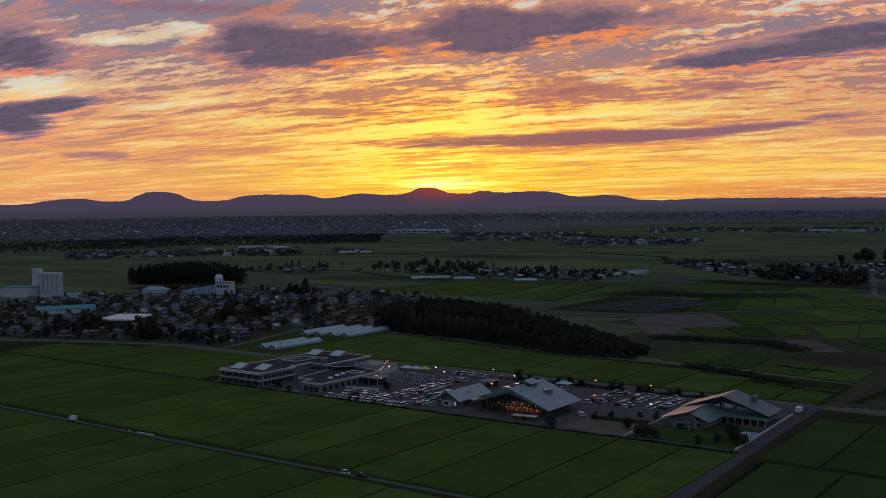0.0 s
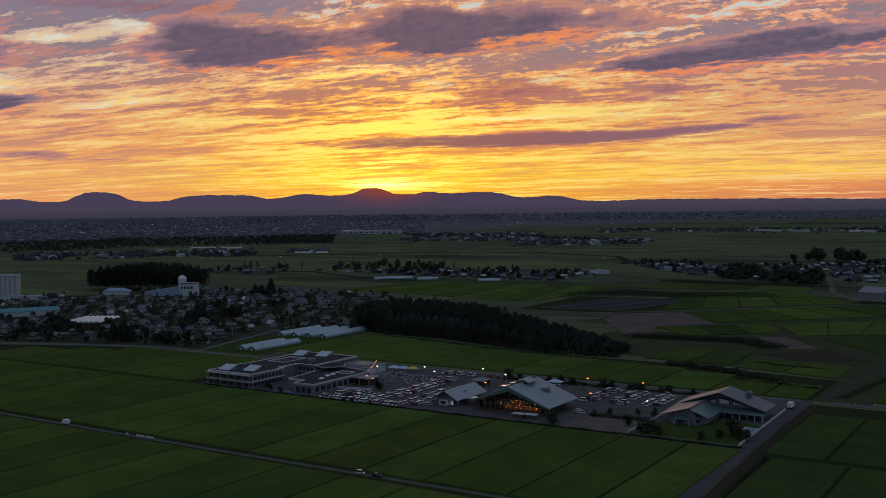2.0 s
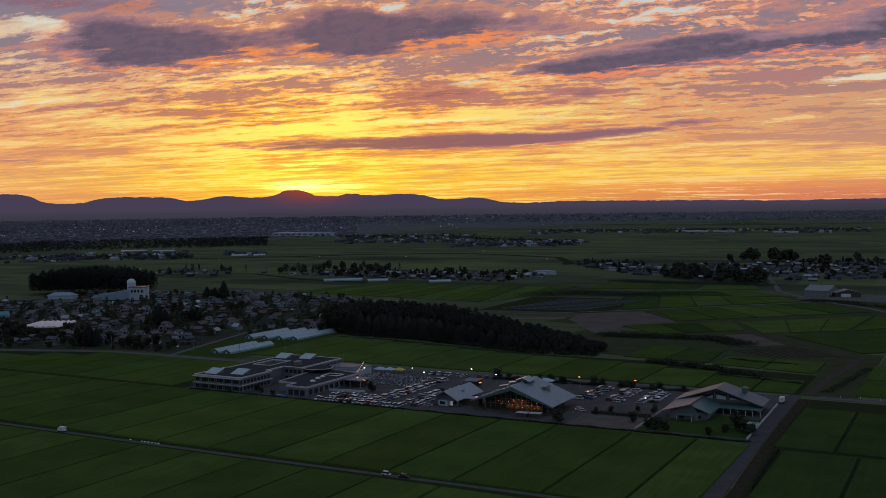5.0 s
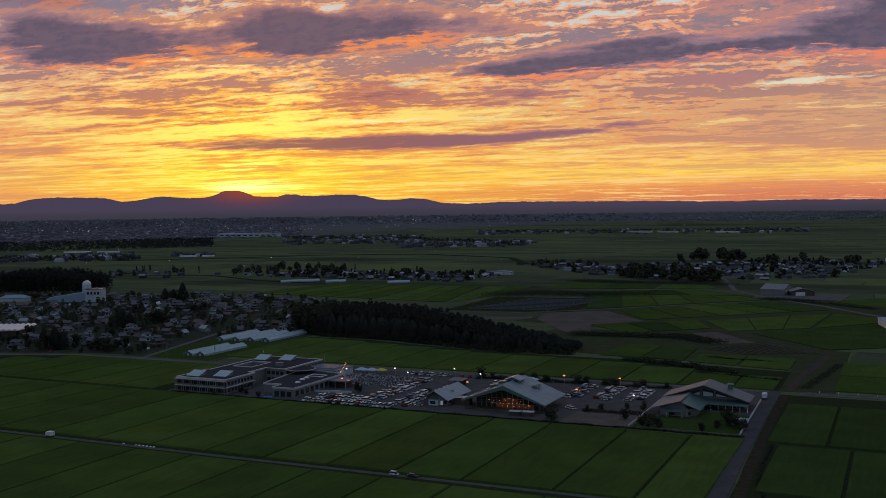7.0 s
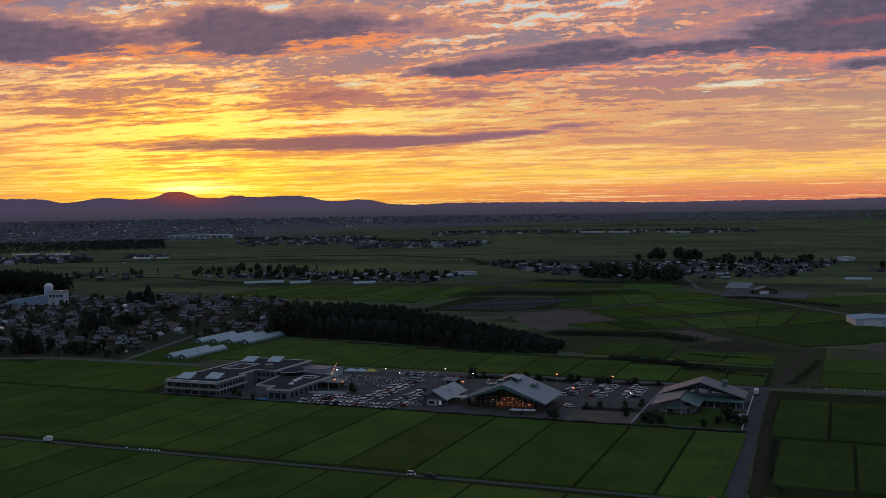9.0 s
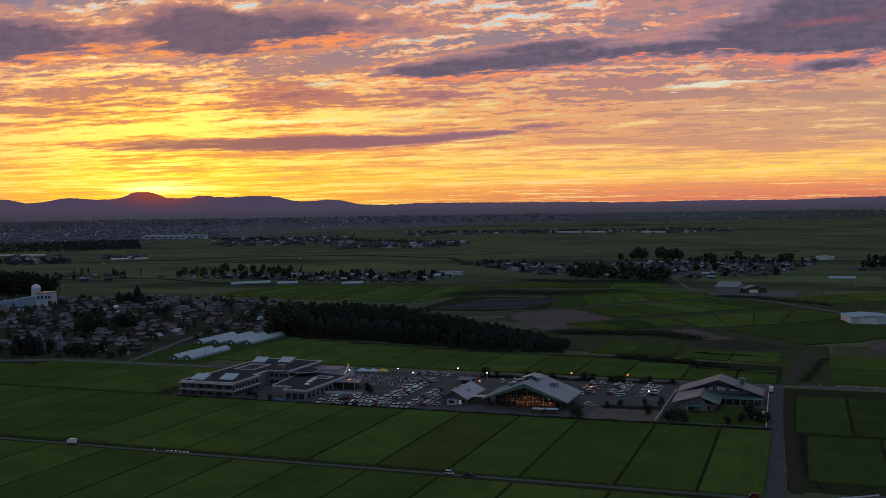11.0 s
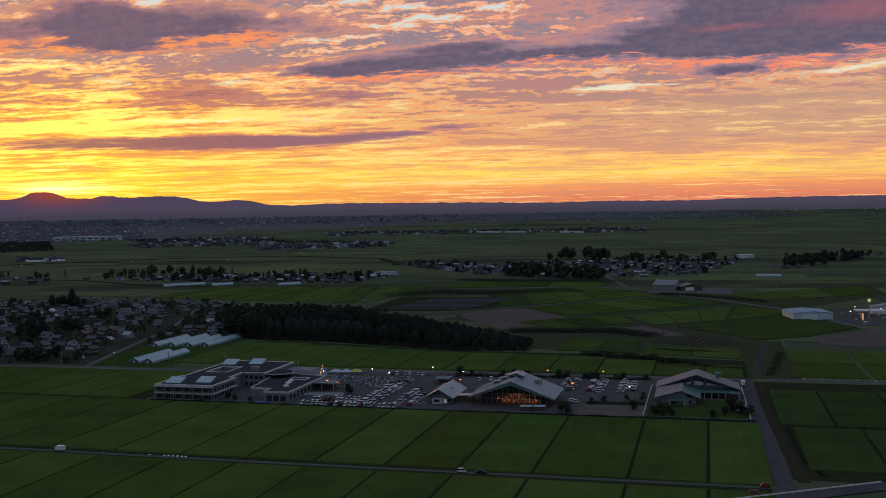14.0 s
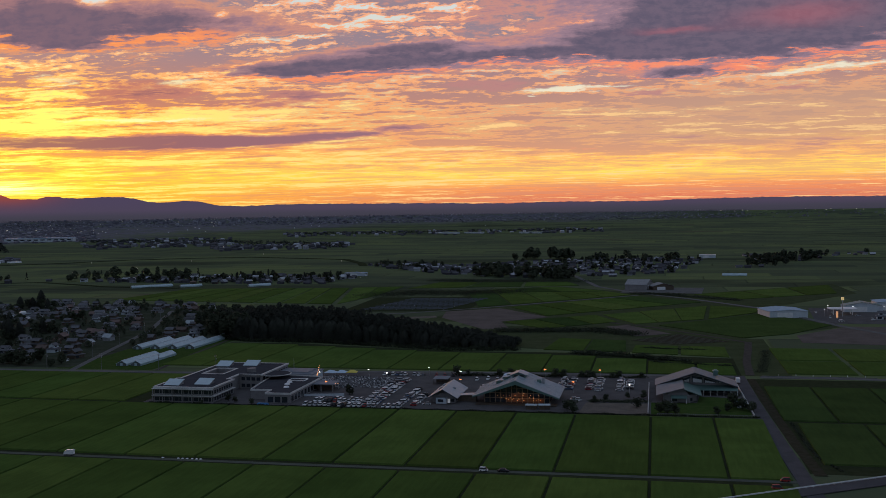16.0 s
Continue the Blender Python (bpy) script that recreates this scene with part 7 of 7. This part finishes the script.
# ---- the far town and its woods, out to the foot of the mountains ----
def far_band(name, az0, az1, d0, d1, n, mat, label, seed, low=3.0, high=8.0, wide=14.0):
    """Distant buildings, too many to count."""
    rng = random.Random(seed)
    sh = Shape()
    for _ in range(n):
        az, d = rng.uniform(az0, az1), d0 * (d1 / d0) ** rng.random()
        x, y, z, k = far_place(az, d)
        h, w, l = rng.uniform(low, high) * k, rng.uniform(0.5, 1.3) * wide * k, rng.uniform(0.5, 1.1) * wide * k
        a = rng.uniform(-0.5, 0.5)
        c, s = math.cos(a), math.sin(a)
        q = [(x + c * u - s * v, y + s * u + c * v) for u, v in ((-w / 2, -l / 2), (w / 2, -l / 2), (w / 2, l / 2), (-w / 2, l / 2))]
        m0, m1 = ((q[0][0] + q[3][0]) / 2, (q[0][1] + q[3][1]) / 2), ((q[1][0] + q[2][0]) / 2, (q[1][1] + q[2][1]) / 2)
        t = z + h * 1.35
        sh.add([(*p, z - 1) for p in q] + [(*p, z + h) for p in q] + [(*m0, t), (*m1, t)],
               [(0, 1, 5, 4), (1, 2, 6, 5), (2, 3, 7, 6), (3, 0, 4, 7), (4, 5, 9, 8), (6, 7, 8, 9), (5, 6, 9), (7, 4, 8)])
    return tagged(part(name, sh, mat), label, "town", kind="stuff")


LIGHTS = [glowing("far_window_light", (1.0, 0.9, 0.75), 0.42), glowing("far_cool_light", (0.8, 0.9, 1.0), 0.34)]


def far_woods(name, line, depth, n, label, seed, h=11.0):
    """A belt of distant trees: many leaf clumps of uneven height along azimuth and distance."""
    rng = random.Random(seed)
    sh = Shape()
    for _ in range(n):
        i = rng.randrange(len(line) - 1)
        s = rng.random()
        az, d = (line[i][j] + (line[i + 1][j] - line[i][j]) * s for j in (0, 1))
        x, y, z, k = far_place(az, d + rng.uniform(-depth, depth) / 2)
        hh, r = h * k * rng.uniform(0.5, 1.2), h * k * rng.uniform(0.35, 0.6)
        for _ in range(9):
            p = Vector((x + rng.gauss(0, r * 0.5), y + rng.gauss(0, r * 0.5), z + hh * rng.uniform(0.15, 0.9)))
            t = [p + Vector((rng.gauss(0, 1), rng.gauss(0, 1), rng.gauss(0, 0.8))).normalized() * r * rng.uniform(0.3, 0.6) for _ in range(4)]
            sh.add(t, [(0, 1, 2), (0, 2, 3), (0, 3, 1), (1, 3, 2)])
    return tagged(part(name, sh, WOODSMAT), label, "woods", kind="stuff")


def far_lights(name, az0, az1, d0, d1, n, mat, size, label, seed):
    rng = random.Random(seed)
    sh = Shape()
    for _ in range(n):
        x, y, z, k = far_place(rng.uniform(az0, az1), d0 * (d1 / d0) ** rng.random())
        s, h = size * k * rng.uniform(0.5, 1.2), rng.uniform(4, 9) * k
        sh.box(x - s, y - s, z + h, x + s, y + s, z + h + s * 1.2)
    return tagged(part(name, sh, mat), label, "town lights", kind="stuff")


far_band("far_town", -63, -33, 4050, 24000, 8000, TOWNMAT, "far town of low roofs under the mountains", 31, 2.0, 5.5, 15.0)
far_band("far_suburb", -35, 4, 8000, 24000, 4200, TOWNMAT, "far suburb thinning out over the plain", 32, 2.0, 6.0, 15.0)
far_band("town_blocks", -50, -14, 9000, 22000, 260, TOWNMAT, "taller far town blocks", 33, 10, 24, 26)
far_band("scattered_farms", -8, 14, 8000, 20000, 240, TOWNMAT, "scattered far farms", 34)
far_band("west_hamlet", -55, -42, 2290, 2650, 150, HAMLETMAT, "hamlet roofs beyond the woods", 35)
far_band("north_hamlet", -34, -26, 3100, 4100, 190, HAMLETMAT, "line of hamlet roofs on the plain", 36)
far_band("near_hamlet", -27.5, -19.5, 2680, 3100, 130, HAMLETMAT, "straggling hamlet roofs on the plain", 136)
far_band("field_hamlet", -40.1, -37.8, 2410, 2500, 32, HAMLETMAT, "small cluster of farm roofs", 37)
far_band("line_village", -23, -4.5, 3900, 4700, 170, HAMLETMAT, "line of distant village roofs", 38)
far_woods("west_woods", [(-65, 3150), (-54.6, 3300), (-49, 3500), (-42, 3500), (-38, 3560)], 1000, 3000, "dark belt of woods before the far town", 41)
far_woods("west_trees", [(-55, 2500), (-47, 2420), (-42, 2320)], 150, 200, "trees among the western hamlet roofs", 142)
far_woods("north_trees", [(-33.5, 3950), (-27, 3450), (-20, 2850)], 320, 420, "trees among distant hamlet roofs", 42)
far_woods("village_trees", [(-22, 4500), (-5, 4400)], 300, 420, "trees along the distant village", 43)
far_woods("horizon_woods", [(-30, 10500), (-14, 8500), (-2, 7500), (8, 13000)], 1800, 450, "low dark woods far over the plain", 44)
far_woods("town_woods", [(-62, 8000), (-45, 10500), (-33, 13000)], 7000, 1100, "tree patches in the far town", 45)
far_lights("town_windows", -62, -26, 5200, 20000, 150, LIGHTS[0], 2.0, "tiny warm window lights of the far town", 51)
far_lights("town_lamps", -62, -10, 5200, 20000, 90, LIGHTS[1], 1.8, "tiny cool street lights of the far town", 52)
far_lights("hill_lights", 2, 10, 15000, 19000, 14, LIGHTS[0], 5.0, "cluster of lights far off on the low hills", 53)
far_lights("hamlet_windows", -52, -20, 1300, 3400, 26, LIGHTS[0], 0.6, "a few lit windows in the hamlets", 54)
fx, fy, fz, fk = far_place(-36.0, 4300)
b = thing("long_factory", "long pale factory building far over the fields", "factory", m=pose(fx, fy, fz, 0, 0, 24))
part("wall", Shape().box(-130 * fk, -30 * fk, -1, 130 * fk, 30 * fk, 13 * fk), WHITEWALL, b)
part("roof", Shape().box(-132 * fk, -32 * fk, 13 * fk, 132 * fk, 32 * fk, 15 * fk, 0.5), BLUEROOF, b)
for i in range(10):
    part("window", Shape().box((-120 + i * 25) * fk, -30.4 * fk, 5 * fk, (-104 + i * 25) * fk, -30 * fk, 9 * fk), GLASS, b)
for az, d, w in ((-45.2, 2850, 70), (-43.6, 2800, 60), (-39.3, 2400, 40), (-38.2, 2390, 30)):
    px, py, pz, kk = far_place(az, d)
    b = thing("film_house", "long white film house at a hamlet's edge", "greenhouse", "far film houses", pose(px, py, pz, 0, 0, 40))
    part("film", Shape().box(-w / 2 * kk, -4 * kk, -0.5, w / 2 * kk, 4 * kk, 3.2 * kk, 0.8), WHITE, b)

hedge("ditch_scrub", [(-6, 676), (20, 671), (42, 664)], 2.5, 2.0, "dark weeds along a ditch")
hedge("path_scrub", [(-14, 744), (2, 738), (30, 736)], 3.0, 1.8, "weeds along a field path")
hedge("panel_scrub", [(-330, 1150), (-290, 1200), (-230, 1185), (-175, 1225)], 60.0, 2.6, "rough dark scrub behind the solar panels", 2)
hedge("hamlet_bank", [(-310, 1400), (-240, 1385), (-150, 1392), (-110, 1380)], 40.0, 2.6, "dark bank before the hamlet's trees", 3)
hedge("road_scrub", [(6, 1166), (43, 1142), (82, 1106)], 7.0, 3.0, "dark scrub along the country road", 5)
hedge("hangar_scrub", [(-30, 1188), (0, 1180), (20, 1168)], 16.0, 3.0, "dark scrub before the hangar yard", 5)

for x, y, w in ((-900, 4125, 150), (-760, 4080, 90), (-510, 3990, 100)):
    d = math.dist((x, y), HUB)
    px, py, pz, kk = far_place(math.degrees(math.atan2(x - HUB[0], y - HUB[1])), d)
    b = thing("long_shed", "long low white shed far over the fields", "shed", "far white sheds", pose(px, py, pz, 0, 0, -20))
    part("wall", Shape().box(-w / 2 * kk, -6 * kk, -1, w / 2 * kk, 6 * kk, 5 * kk), WHITEWALL, b)
    part("roof", Shape().box(-w / 2 * kk - 1, -7 * kk, 5 * kk, w / 2 * kk + 1, 7 * kk, 6 * kk, 0.3), WHITE, b)

# parked at the filling station, and its yard lamps
for x, y, a in ((150, 918, 10), (146, 948, 80), (172, 965, 5), (196, 960, 90), (178, 930, 30), (206, 985, 0), (140, 990, 85)):
    CARS[RNG.choice(CAR_ODDS)].put(pose(x, y, 0.21, 0, 0, a))
for x, y in ((143, 962), (172, 990), (199, 990), (152, 1000)):
    lamp(x, y, 6.0, MERCURY, "yard lamp of the filling station, lit white").location.z = 0.2
